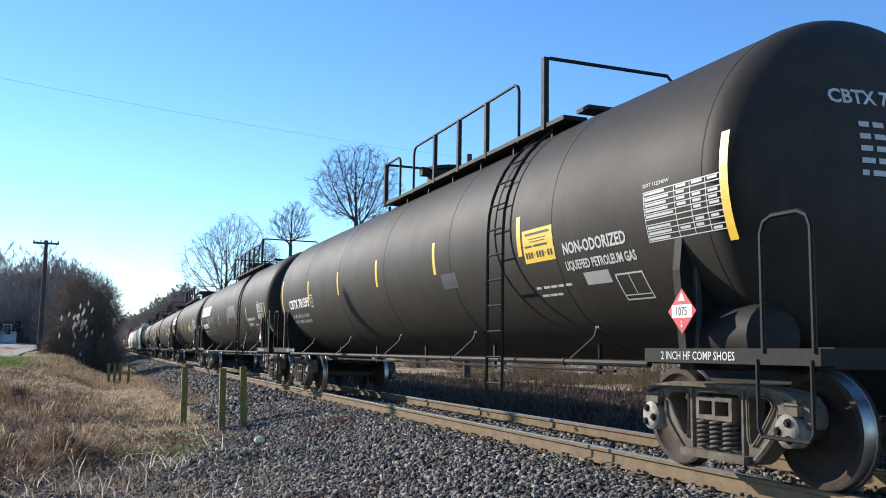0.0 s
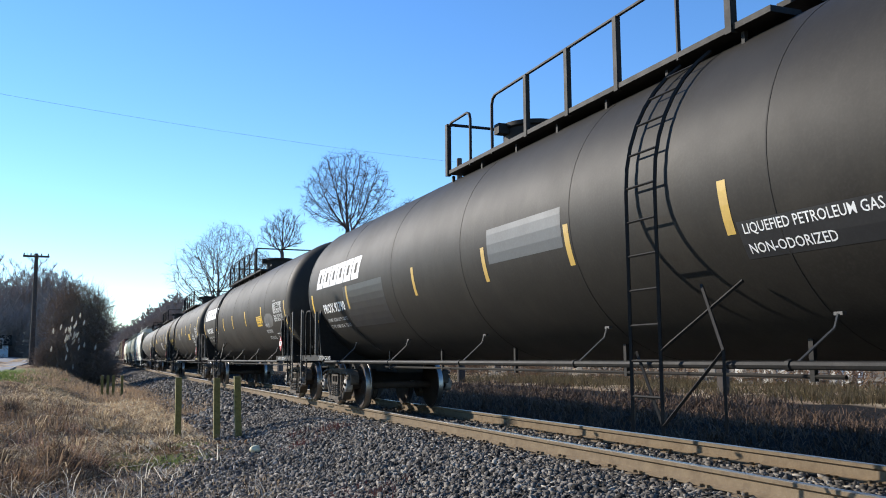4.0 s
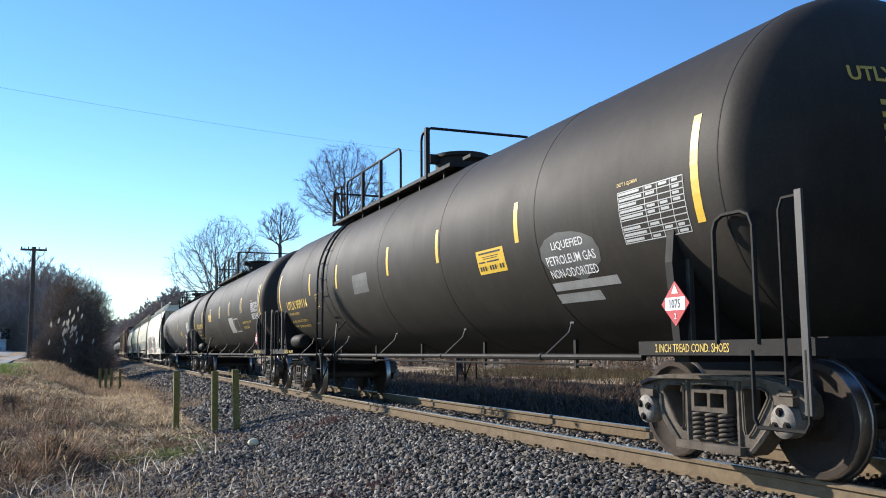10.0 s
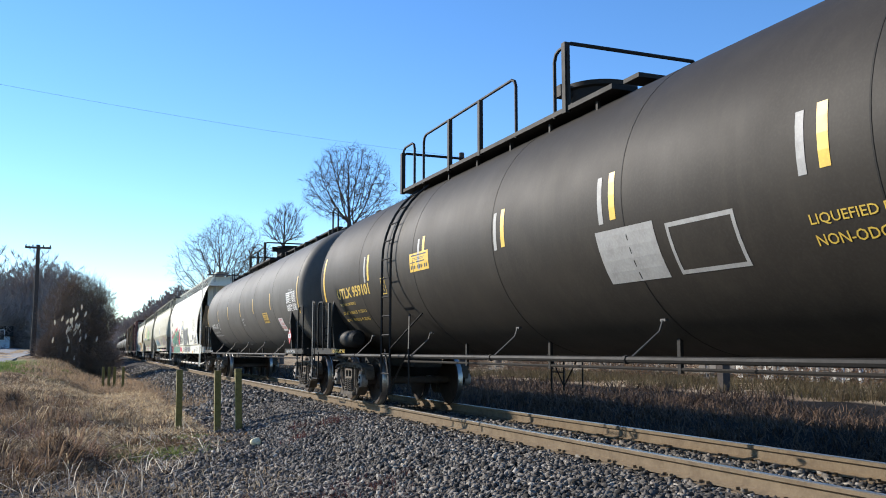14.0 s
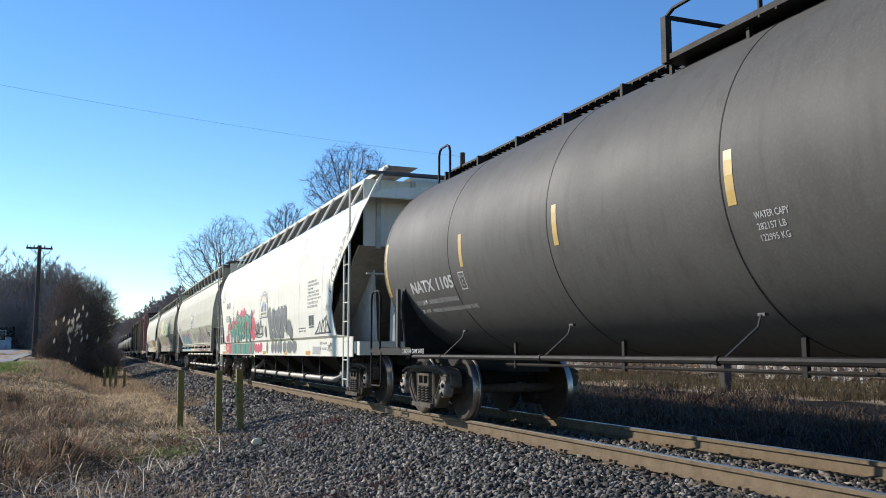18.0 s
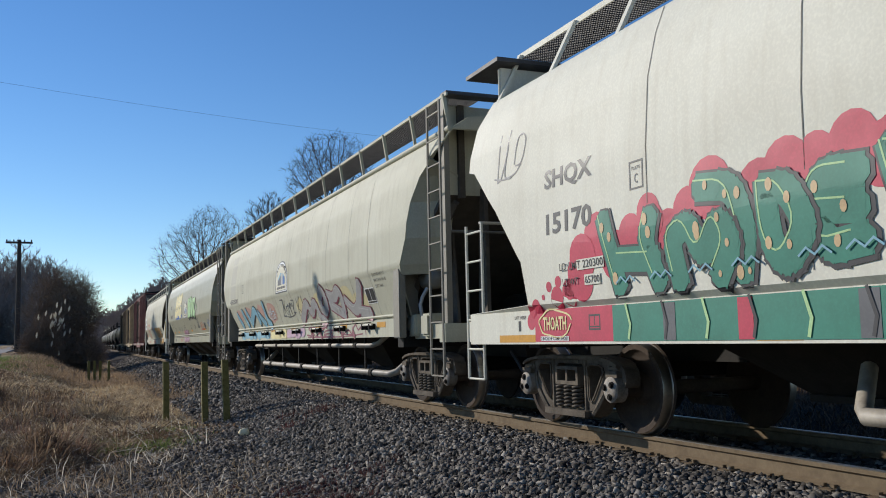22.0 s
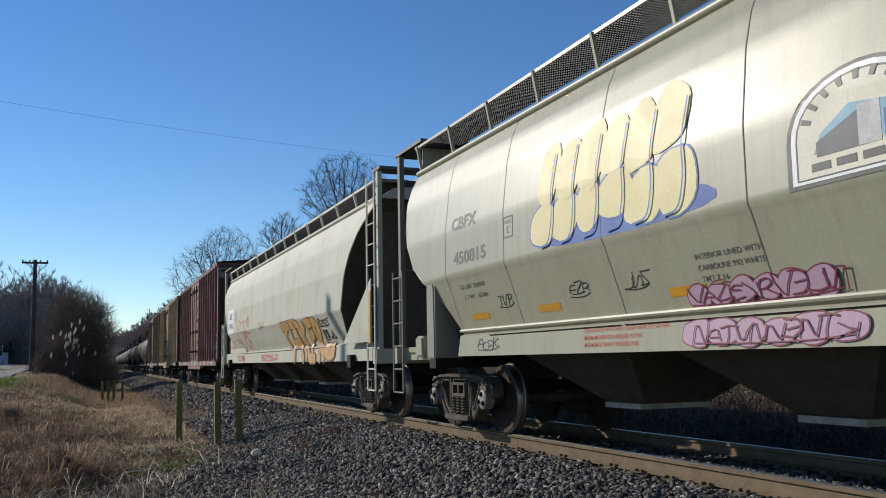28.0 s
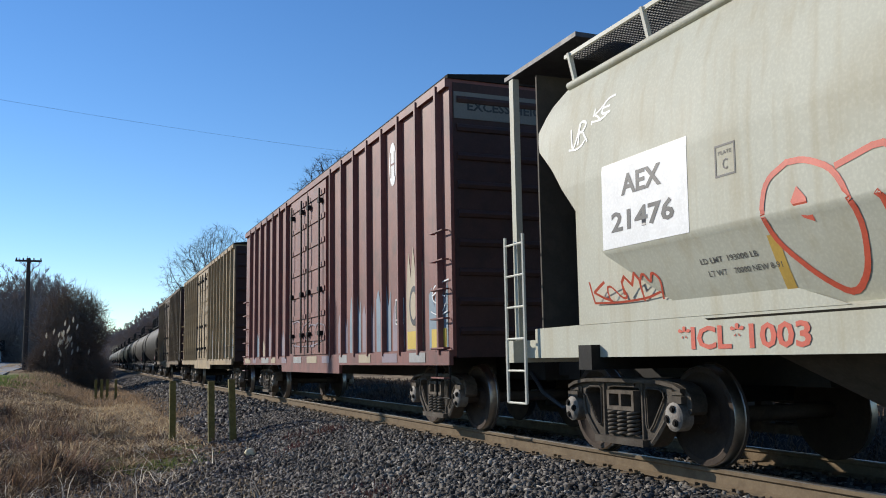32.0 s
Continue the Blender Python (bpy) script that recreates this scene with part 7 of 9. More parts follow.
for k in range(6):
    bm = bmesh.new()
    for st in FORMS["lebatk"[k]]:
        stroke(bm, [(0.2 * k + 0.23 * a + 0.05 * b + 0.03 * math.sin(7 * a + 3 * k), 0.19 * k + (0.3 if k % 2 else 0.24) * b + 0.04 * math.sin(5 * a + k)) for a, b in st], 0.026)
    part("scrawled_tag", onto(slit(bm, 0.1), sa, -7.5, 2.2, 0.007), M_CLOUD, c, "loose grey line tag")


def end_words(car, y, body, x, z, height, width, material):
    bm = text_bm(body, height, width)
    for v in bm.verts:
        v.co = Vector((x + v.co.x, y - 0.006, z + v.co.y))
    part("lettering", bm, material, car)


for k, (b, h) in enumerate((("SHQX", 0.12), ("15170", 0.12))):
    end_words(c, -(15.14 / 2 + 1.35), b, 0.45, 3.72 - 0.24 * k, h, 0.5, M_BLKLET)

# cream hopper
c = hopper_car("cream covered hopper with sprayed tags along the sill", 15.6, M_HOPC, SIDE_B, END_B, M_POSTG, 3,
               pipes=((0.43, 0.058, -1.2, 4.0, -6.4, M_PIPE), (0.9, 0.045, -1.25, 4.9, -5.6, M_PIPE)), seams=(-6.6, -5.5, -4.0, -2.45, -0.8, 0.8, 2.5, 4.1, 5.7), reservoir=True, brackets=(-0.2,))
add_car(c, 151.97)
emblem(c, -0.05, 2.12, 1.25, 0.74, sb)
words(c, "450508", 7.15, 5.85, 2.13, 0.15, M_GREYLET, sb, "grey-black car number")
plate_c(c, 5.17, 4.92, 2.38, 2.63, M_GREYLET, sb)
piece(c, sb, 6.3, 2.3, 1.06, 1.29, 7, P_SKY, P_SKY, 231, 0.0, "tag_glow", 0.0, 0.8, "pale blue sprayed blocks on the sill")
LETTERS = [[[(-6.4, 0.77), (-6.0, 0.46)]], [[(-5.5, 0.83), (-5.1, 0.46)]], [[(-4.95, 0.85), (-4.55, 0.48)]], [[(-4.5, 0.56), (-3.66, 0.92), (-3.4, 0.55)]], [[(-3.3, 0.73), (-2.74, 0.45)]], [[(-2.42, 0.95), (-2.4, 0.55), (-2.05, 0.42)]]]
for k, (u0, u1, zb, zt) in enumerate(((-6.7, -5.6, 1.5, 1.95), (-5.4, -4.0, 1.6, 2.0), (-3.5, -2.4, 1.55, 2.0), (-2.2, -1.1, 1.42, 2.02))):
    cloud(c, -u0, -u1, zb, zt, P_ROSE, sb, 190 + k, "tag_glow")
block_tag(c, sb, 0.0, 1.0, [(0.0, 1.0, 1.0, q) for q in LETTERS], 0.22, P_SKY, P_BLACK, P_PALEBLUE, P_SKY, 31, "pale blue sprayed letterform with dark rim")
piece(c, sb, 2.1, 0.4, 1.06, 1.29, 4, P_CREAM, P_CREAM, 331, 0.0, "tag_glow", 0.0, 0.5, "pale yellow sprayed blocks on the sill")
piece(c, sb, 0.3, -1.4, 1.06, 1.29, 4, P_PINK, P_PINK, 332, 0.0, "tag_glow", 0.0, 0.5, "pink sprayed blocks on the sill")
scrawl(c, sb, 2.0, 1.3, 1.55, 1.9, 5, P_PALEBLUE, 32, 0.02, lift=0.03)
scrawl(c, sb, 0.45, -0.85, 1.55, 2.0, 6, P_GREY, 33, 0.026)
for k, (u0, u1, zb, zt) in enumerate(((1.0, 2.0, 1.55, 1.95), (2.6, 3.4, 1.6, 2.0), (4.4, 5.4, 1.6, 2.0), (5.2, 6.2, 1.45, 1.9))):
    cloud(c, -u0, -u1, zb, zt, paint_mat("spray_faded_yellow", (0.56, 0.49, 0.27), 0.9), sb, 90 + k, "tag_glow")
LETTERS = [[[(1.27, 0.44), (2.03, 0.85), (2.2, 0.54), (2.71, 0.83), (2.82, 0.46), (3.17, 0.38)]],
           [[(3.47, 0.99), (3.2, 0.87), (3.11, 0.65), (3.3, 0.56), (3.56, 0.68), (3.61, 0.88), (3.47, 0.99)]],
           [[(3.84, 0.87), (4.23, 0.8), (4.51, 0.93), (4.68, 0.86), (4.62, 0.6)], [(3.83, 0.68), (4.22, 0.57), (4.55, 0.48)]],
           [[(4.9, 0.71), (5.28, 0.51), (5.61, 0.61), (5.95, 0.95)], [(5.6, 0.5), (6.1, 0.45)]]]
block_tag(c, sb, 0.0, 1.0, [(0.0, 1.0, 1.0, q) for q in LETTERS], 0.2, P_GREY2, P_MAROON, M_OLDWHITE, P_GREY2, 34, "pale grey sprayed letterform with maroon rim")
for k in range(5):
    bm = bmesh.new()
    stroke(bm, [(0, 0.28), (0.1, 0.1), (0.22, 0.0)], 0.09)
    part("tag_line", onto(bm, sb, -1.9 - 0.75 * k, 1.06, 0.02), P_MAROON, c, "maroon sprayed drip on the sill")
scrawl(c, sb, -1.6, -5.6, 1.06, 1.28, 6, P_MAROON, 134, 0.03)
scrawl(c, sb, -1.1, -1.9, 1.45, 2.0, 3, P_GREY, 35, 0.03)
data_panel(c, -6.12, -6.6, 1.6, 1.86, sb)
for k, b in enumerate(("EXW 10-5 H 3-7", "EW 7-9 H 10-10", "CUFT 5660")):
    words(c, b, -6.75, -6.75 - 0.042 * len(b), 2.02 - 0.09 * k, 0.05, M_GREYLET, sb)
for y in (6.6, 4.2, 1.95, -0.3, -2.5, -4.4, -6.6):
    quad(c, "reflective_stripe", y + 0.22, y - 0.22, 1.2, 1.29, M_ORANGE_R, sb)
quad(c, "weathered_panel", 7.1, 6.25, 2.3, 3.55, mat("faded_overpaint", (0.37, 0.36, 0.29), 0.7, second=(0.43, 0.42, 0.345), amount=0.9, scale=1.2, bump=0.02), sb, "faded painted-out block", 0.004)

for k in range(8):
    y = 6.5 - 1.75 * k
    bm = bmesh.new()
    tube(bm, [(-1.49, y, 1.25), (-1.49, y - 0.62, 1.25)], 0.016, 6)
    h_ = part("sill_handle", bm, M_HOPW, c, "thin white rod handle", True)
    for dy in (-0.1, -0.5):
        bm = bmesh.new()
        box(bm, -1.51, -1.402, y + dy - 0.025, y + dy + 0.025, 1.17, 1.27)
        part("handle_bracket", bm, M_UNDER, h_)

for k, (b, h) in enumerate((("TCMX", 0.13), ("450508", 0.13))):
    end_words(c, -(15.6 / 2 + 1.35), b, 0.42, 3.85 - 0.24 * k, h, 0.55, M_BLKLET)
for k in range(5):
    bm = bmesh.new()
    f = bm.faces.new([bm.verts.new(q) for q in ((0.5, -(15.6 / 2 + 1.356), 3.42 - 0.085 * k), (0.9 + 0.03 * (k % 2), -(15.6 / 2 + 1.356), 3.42 - 0.085 * k), (0.9 + 0.03 * (k % 2), -(15.6 / 2 + 1.356), 3.465 - 0.085 * k), (0.5, -(15.6 / 2 + 1.356), 3.465 - 0.085 * k))])
    part("small_print", bm, M_GREYLET, c)

# beige hopper
c = hopper_car("glossy beige covered hopper with yellow and green sprayed tags", 15.52, M_HOPB, SIDE_B, END_B, M_POSTG, 4, seams=(-6.9, -5.0, -2.9, -1.0, 1.0, 3.0, 5.1, 6.9), brackets=(-0.2,))
add_car(c, 171.65)
emblem(c, -0.05, 2.1, 1.25, 0.76, sb)
piece(c, sb, 4.4, 1.35, 2.1, 2.5, 1, P_BLUE, P_BLUE, 41, 0.05, "tag_glow", 0.0, 0.9, "blue sprayed shadow")
piece(c, sb, 4.35, 1.6, 2.12, 2.74, 6, P_CREAM, P_BLUE, 42, 0.15, power=0.85, edge=0.018, label="cream sprayed bubble shape")
piece(c, sb, 4.2, 1.7, 2.58, 3.3, 6, P_CREAM, P_CREAM, 43, 0.2, power=0.85, edge=0.01, label="cream sprayed bubble shape")
LETTERS = [[[(1.1, 1.8), (1.24, 1.14)], [(1.3, 1.8), (1.46, 1.14)], [(1.48, 1.84), (1.67, 1.18)]], [[(1.95, 1.86), (1.8, 1.58), (1.9, 1.2), (2.07, 1.2), (2.13, 1.55), (2.03, 1.86)]],
           [[(2.31, 1.81), (2.4, 1.15)], [(2.44, 1.7), (2.65, 1.16)], [(2.65, 1.16), (2.79, 1.76)], [(2.9, 1.75), (3.04, 1.15)]],
           [[(3.08, 1.74), (3.58, 1.74), (3.25, 1.48), (3.28, 1.28), (3.59, 1.24), (3.43, 1.12), (3.29, 1.14)]]]
for q in LETTERS:
    bm = bmesh.new()
    for st in q:
        ribbon(bm, rounded([(a + 0.07, b - 0.06) for a, b in st]), 0.27)
    part("tag_glow", onto(slit(bm, 0.07), sb, 0.0, 1.0, 0.006), P_BLACK, c, "black sprayed drop shadow")
block_tag(c, sb, 0.0, 1.0, [(0.0, 1.0, 1.0, q) for q in LETTERS], 0.2, P_LIME, P_BLACK, P_LIME, P_LIME, 44, "lime green sprayed letterform with black rim")
for wd, m_, lf in ((0.13, P_BLACK, 0.012), (0.09, P_LIME, 0.017)):
    bm = bmesh.new()
    ribbon(bm, [(3.92, 1.52), (4.06, 1.46), (4.12, 1.38)], wd)
    part("sprayed_tag", onto(slit(bm, 0.07), sb, 0.0, 1.0, lf), m_, c, "small lime sprayed drop")
scrawl(c, sb, -3.3, -4.0, 1.62, 2.0, 3, P_GREY, 346, 0.03)
scrawl(c, sb, -1.1, -1.5, 2.88, 3.1, 4, P_GREY2, 347, 0.014)
scrawl(c, sb, -2.4, -3.2, 1.06, 1.26, 4, P_GREY2, 348, 0.02)
piece(c, sb, 2.1, 0.2, 1.06, 1.29, 6, P_PINK, P_MAROON, 145, 0.1, power=0.9, edge=0.012, label="pink sprayed bubble shape")
piece(c, sb, 2.0, 0.4, 1.38, 1.6, 6, P_PINK, P_MAROON, 45, 0.1, power=0.9, edge=0.012, label="pink sprayed bubble shape")
scrawl(c, sb, -4.2, -5.05, 1.5, 1.8, 5, P_VERM, 46, 0.025)
scrawl(c, sb, 2.0, 0.35, 1.39, 1.59, 10, P_MAROON, 245, 0.014, lift=0.04)
scrawl(c, sb, 2.0, 0.3, 1.08, 1.27, 10, P_MAROON, 246, 0.014, lift=0.04)
for k in range(6):
    bm = bmesh.new()
    stroke(bm, rounded([(0.0, 0.0), (0.22, 0.02), (0.3, 0.3), (0.28, 0.6), (0.34, 0.95)]), 0.02)
    part("tag_line", onto(slit(bm, 0.1), sb, 4.2 - 0.44 * k, 2.16, 0.045), P_BLUE, c, "blue sprayed outline")
for y, s in ((3.9, 51), (2.9, 52), (-0.9, 53), (-2.2, 54), (-3.4, 55), (5.6, 56)):
    scrawl(c, sb, y, y - 0.4, 1.6, 1.78, 3, P_BLACK, s, 0.012)
words(c, "CBFX", 6.68, 5.88, 2.68, 0.17, M_GREYLET, sb, "dark grey reporting mark")
words(c, "450815", 6.62, 5.6, 2.22, 0.17, M_GREYLET, sb, "dark grey car number")
words(c, "LD LMT 220300", 6.55, 5.8, 1.9, 0.055, M_GREYLET, sb)
words(c, "LT WT  65700", 6.5, 5.8, 1.77, 0.055, M_GREYLET, sb)
plate_c(c, 5.1, 4.85, 2.38, 2.63, M_GREYLET, sb)
for k, b in enumerate(("INTERIOR LINED WITH", "CARBOLINE 992 WHITE", "TMT 7 16")):
    words(c, b, 1.78, 1.78 - 0.041 * len(b), 1.77 - 0.09 * k, 0.045, M_GREYLET, sb)
for k, b in enumerate(("CAR EQUIPPED WITH SAFETY RELIEF VALVE SET 18.7 PSIG", "MAXIMUM OPERATION PRESSURE 14.7 PSIG", "MAXIMUM IN TRANSIT PRESSURE 2 PSIG")):
    words(c, b, 3.74, 3.74 - 0.028 * len(b), 1.24 - 0.07 * k, 0.042, P_VERM, sb)
data_panel(c, -5.3, -5.8, 1.53, 1.8, sb)
for y in (6.2, 4.4, 2.0, -1.0, -5.2):
    quad(c, "reflective_stripe", y + 0.25, y - 0.25, 1.5, 1.58, M_ORANGE_R, sb)
scrawl(c, sb, -6.4, -7.2, 1.6, 1.9, 3, P_BLUE, 57, 0.03)
scrawl(c, sb, 6.4, 5.8, 1.1, 1.28, 4, P_BLACK, 58, 0.014)

# pale grey hopper
c = hopper_car("pale grey covered hopper with orange and red sprayed tags", 15.38, M_HOPG, SIDE_C, END_C, M_HOPG, 4, seams=(-5.6, -1.9, 2.4), board_mat=M_HOPW, shear=True)
add_car(c, 191.43)
quad(c, "number_panel", 7.1, 5.84, 1.98, 2.77, M_WHITE, sc, "clean white number panel", 0.005)
words(c, "AEX", 6.78, 6.18, 2.44, 0.19, M_BLKLET, sc, "black reporting mark", lift=0.01)
words(c, "21476", 6.95, 6.02, 2.12, 0.19, M_BLKLET, sc, "black car number", lift=0.01)
plate_c(c, 5.5, 5.27, 2.35, 2.6, M_GREYLET, sc)
for pts in ([(-4.76, 1.32), (-4.97, 1.23), (-5.03, 1.01), (-4.97, 0.79), (-4.69, 0.51), (-4.47, 0.38), (-4.28, 0.55), (-4.2, 0.87), (-4.34, 1.19), (-4.59, 1.31), (-4.76, 1.32)],
            [(-4.33, 1.21), (-3.89, 1.31), (-3.75, 0.93)], [(-3.81, 1.29), (-3.39, 1.25), (-3.32, 1.16), (-3.38, 0.91)],
            [(-4.03, 0.98), (-3.85, 0.78), (-4.02, 0.74), (-4.09, 0.66), (-3.75, 0.36), (-3.6, 0.52), (-3.53, 0.75)], [(-3.75, 0.78), (-3.55, 0.99), (-3.56, 0.77)],
            [(-3.34, 1.17), (-3.16, 1.36), (-2.93, 1.35), (-2.89, 1.19), (-2.76, 1.05)], [(-3.06, 1.28), (-3.03, 1.19), (-3.11, 1.08)], [(-3.27, 0.89), (-3.03, 0.87), (-2.82, 0.88)], [(-3.43, 0.65), (-3.19, 0.68), (-3.26, 0.4)]):
    bm = bmesh.new()
    stroke(bm, rounded(pts), 0.045)
    part("scrawled_tag", onto(slit(bm, 0.14), sc, 0.0, 1.0, 0.007), P_VERM, c, "red sprayed outline letterform")
for pts in ([(-4.68, 1.14), (-4.6, 1.05), (-4.57, 0.88), (-4.66, 0.92), (-4.74, 1.04)], [(-4.03, 0.98), (-3.85, 0.78), (-4.0, 0.76)], [(-3.75, 0.78), (-3.6, 0.99), (-3.56, 0.77)]):
    bm = bmesh.new()
    poly(bm, pts)
    part("scrawled_tag", onto(slit(bm, 0.14), sc, 0.0, 1.0, 0.009), P_VERM, c, "red sprayed drop shape")
words(c, "*ICL*1003", 6.33, 4.85, 1.05, 0.2, P_VERM, sc, "red sprayed letters and digits on the sill", lift=0.012)
scrawl(c, sc, 7.6, 6.5, 1.5, 1.75, 4, P_VERM, 163, 0.025)
scrawl(c, sc, 2.0, -0.5, 1.05, 1.27, 12, P_VERM, 64, 0.03)
scrawl(c, sc, 1.3, 0.5, 1.95, 2.1, 3, P_VERM, 65, 0.02)
LETTERS = [[[(1.77, 0.87), (2.82, 0.89), (3.4, 0.89)], [(2.3, 0.86), (1.9, 0.69), (2.05, 0.44)]], [[(2.56, 0.09), (2.59, 0.57), (2.6, 0.85)], [(3.1, 0.85), (3.27, 0.48), (3.5, 0.08)], [(2.6, 0.44), (3.25, 0.44)]],
           [[(3.54, 0.86), (3.85, 0.4)], [(4.05, 0.82), (3.6, 0.55), (3.8, 0.12)]], [[(4.38, 0.85), (4.4, 0.08)], [(4.38, 0.82), (4.79, 0.86)], [(4.38, 0.55), (4.72, 0.6)], [(4.05, 0.26), (4.1, 0.08), (4.6, 0.08)]],
           [[(4.96, 0.8), (4.98, 0.42), (5.01, 0.08)], [(4.9, 0.83), (5.27, 0.85), (5.38, 0.66), (5.05, 0.47), (5.38, 0.1)]]]
TAIL = [[(5.5, 0.22), (5.8, 0.12), (6.2, 0.16), (6.28, 0.28)], [(5.7, 0.3), (6.1, 0.26)]]
block_tag(c, sc, 0.0, 1.0, [(0.0, 1.0, 1.0, q) for q in LETTERS + [TAIL]], 0.2, P_ORANGE, P_BROWN, P_TANGLOW, P_ORANGE, 66, "orange sprayed letterform with dark brown rim")
scrawl(c, sc, -5.5, -6.35, 1.72, 1.9, 5, P_BLACK, 68, 0.03)
scrawl(c, sc, -6.1, -6.5, 1.46, 1.66, 3, P_BLACK, 69, 0.03)
scrawl(c, sc, 7.75, 7.45, 3.05, 3.35, 2, M_WHITE, 73, 0.025)
scrawl(c, sc, 7.35, 7.05, 3.25, 3.5, 2, M_WHITE, 74, 0.022)
data_panel(c, -5.63, -6.06, 1.42, 1.68, sc)
for y in (5.0, -3.4, -5.6):
    quad(c, "reflective_stripe", y + 0.05, y - 0.05, 1.38, 1.85, M_YELLOW_WORN, sc)
words(c, "LD LMT  193000 LB", 5.85, 5.2, 1.72, 0.045, M_GREYLET, sc)
words(c, "LT WT    70000 NEW 8-91", 5.8, 5.0, 1.62, 0.045, M_GREYLET, sc)

# ---- boxcars ----
def boxcar(label, tc, material, seed, detail=True):
    car = thing("boxcar", label, "boxcar", "freight train")
    rnd = random.Random(seed)
    L, zb, zt, hw = tc / 2 + 1.55, 0.92, 4.86, 1.46
    bm = bmesh.new()
    box(bm, -hw, hw, -L, L, zb + 0.12, zt)
    part("body", bm, material, car)
    # roof
    bm = bmesh.new()
    prism_pts = [(-hw - 0.03, zt), (hw + 0.03, zt), (hw + 0.03, zt + 0.05), (0, zt + 0.2), (-hw - 0.03, zt + 0.05)]
    a = [bm.verts.new((x, -L - 0.03, z)) for x, z in prism_pts]
    b = [bm.verts.new((x, L + 0.03, z)) for x, z in prism_pts]
    bm.faces.new(a)
    bm.faces.new(b[::-1])
    for i in range(5):
        bm.faces.new((a[i], b[i], b[(i + 1) % 5], a[(i + 1) % 5]))
    bmesh.ops.recalc_face_normals(bm, faces=bm.faces)
    part("roof", bm, M_UNDER, car, "dull galvanised roof")
    # side posts, sills
    door0, door1 = -1.6, 1.6
    bmr = bmesh.new()
    v = [bmr.verts.new((x, y, z)) for z in (zb + 0.15, zt - 0.03) for x, y in ((0, -0.05), (-0.085, -0.03), (-0.085, 0.03), (0, 0.05))]
    for i in range(3):
        bmr.faces.new((v[i], v[i + 1], v[i + 5], v[i + 4]))
    bmr.faces.new((v[0], v[1], v[2], v[3]))
    bmr.faces.new((v[7], v[6], v[5], v[4]))
    bmesh.ops.recalc_face_normals(bmr, faces=bmr.faces)
    rib = finish("side_post", bmr, material)
    ys = [y for y in np.arange(-L + 0.35, L - 0.2, 0.82) if not (door0 - 0.1 < y < door1 + 0.1)]
    for y in ys:
        for s in (-1, 1):
            part("side_post", rib, None, car, at=pose(s * hw, y, 0, 0, 0, 0 if s < 0 else 180))
    for s in (-1, 1):
        bm = bmesh.new()
        x0, x1 = sorted((s * hw, s * (hw + 0.06)))
        box(bm, x0, x1, -L, L, zb, zb + 0.2)
        box(bm, x0, x1, -2.6, 2.6, zb - 0.16, zb)
        part("side_sill", bm, material, car)
        bm = bmesh.new()
        box(bm, x0, x1, -L, L, zt - 0.12, zt)
        part("top_chord", bm, material, car)
        # doors
        for d0, d1 in ((door0, -0.02), (0.02, door1)):
            bm = bmesh.new()
            xa, xb = sorted((s * (hw + 0.005), s * (hw + 0.06)))
            box(bm, xa, xb, d0, d1, zb + 0.22, zt - 0.16)
            dr = part("door", bm, material, car, "plug door")
            for k in range(7):
                z = zb + 0.5 + k * 0.5
                xc, xd = sorted((s * (hw + 0.06), s * (hw + 0.085)))
                bm = bmesh.new()
                box(bm, xc, xd, d0 + 0.06, d1 - 0.06, z, z + 0.1)
                part("door_rib", bm, material, dr)
            for yy in (d0 + 0.3, d1 - 0.3):
                bm = bmesh.new()
                tube(bm, [(s * (hw + 0.12), yy, zb + 0.25), (s * (hw + 0.12), yy, zt - 0.3)], 0.022, 5)
                for z in (zb + 0.6, zb + 1.5, zt - 0.6):
                    box(bm, min(s * (hw + 0.06), s * (hw + 0.15)), max(s * (hw + 0.06), s * (hw + 0.15)), yy - 0.07, yy + 0.07, z, z + 0.09)
                part("lock_rod", bm, M_FRAME, dr)
    for s in (-1, 1):
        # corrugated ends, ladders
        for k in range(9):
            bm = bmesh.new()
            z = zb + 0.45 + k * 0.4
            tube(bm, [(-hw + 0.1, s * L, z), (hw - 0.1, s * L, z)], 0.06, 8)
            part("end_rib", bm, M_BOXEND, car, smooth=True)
        # end sheet and ribs use the darkened red in place of shade
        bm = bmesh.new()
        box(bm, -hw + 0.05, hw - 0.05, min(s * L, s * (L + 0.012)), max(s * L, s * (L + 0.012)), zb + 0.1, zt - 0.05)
        part("end_panel", bm, M_BOXEND, car, "end sheet with shade in its dark colour")
        for x in (-hw - 0.07,):
            for k in range(6):
                z = 0.75 + k * 0.4
                bm = bmesh.new()
                ya, yb = s * (L - 0.08), s * (L - 0.55)
                tube(bm, [(x + 0.06, ya, z), (x - 0.03, ya, z), (x - 0.03, yb, z), (x + 0.06, yb, z)], 0.013, 5)
                part("grab_iron", bm, material, car)
        bm = bmesh.new()
        box(bm, -0.3, 0.3, min(s * (L - 1), s * (L + 0.4)), max(s * (L - 1), s * (L + 0.4)), 0.7, 1.0)
        part("draft_sill", bm, M_FRAME, car)
        truck(car, s * tc / 2)
        coupler(car, s * (L + 0.1), s)
        for x in (-hw - 0.02, hw + 0.02):
            bm = bmesh.new()
            ya, yb = s * (L - 0.08), s * (L - 0.55)
            tube(bm, [(x, ya, 0.95), (x, ya, 0.48), (x, yb, 0.48), (x, yb, 0.95)], 0.016, 5)
            part("stirrup_step", bm, M_FRAME, car)
    bm = bmesh.new()
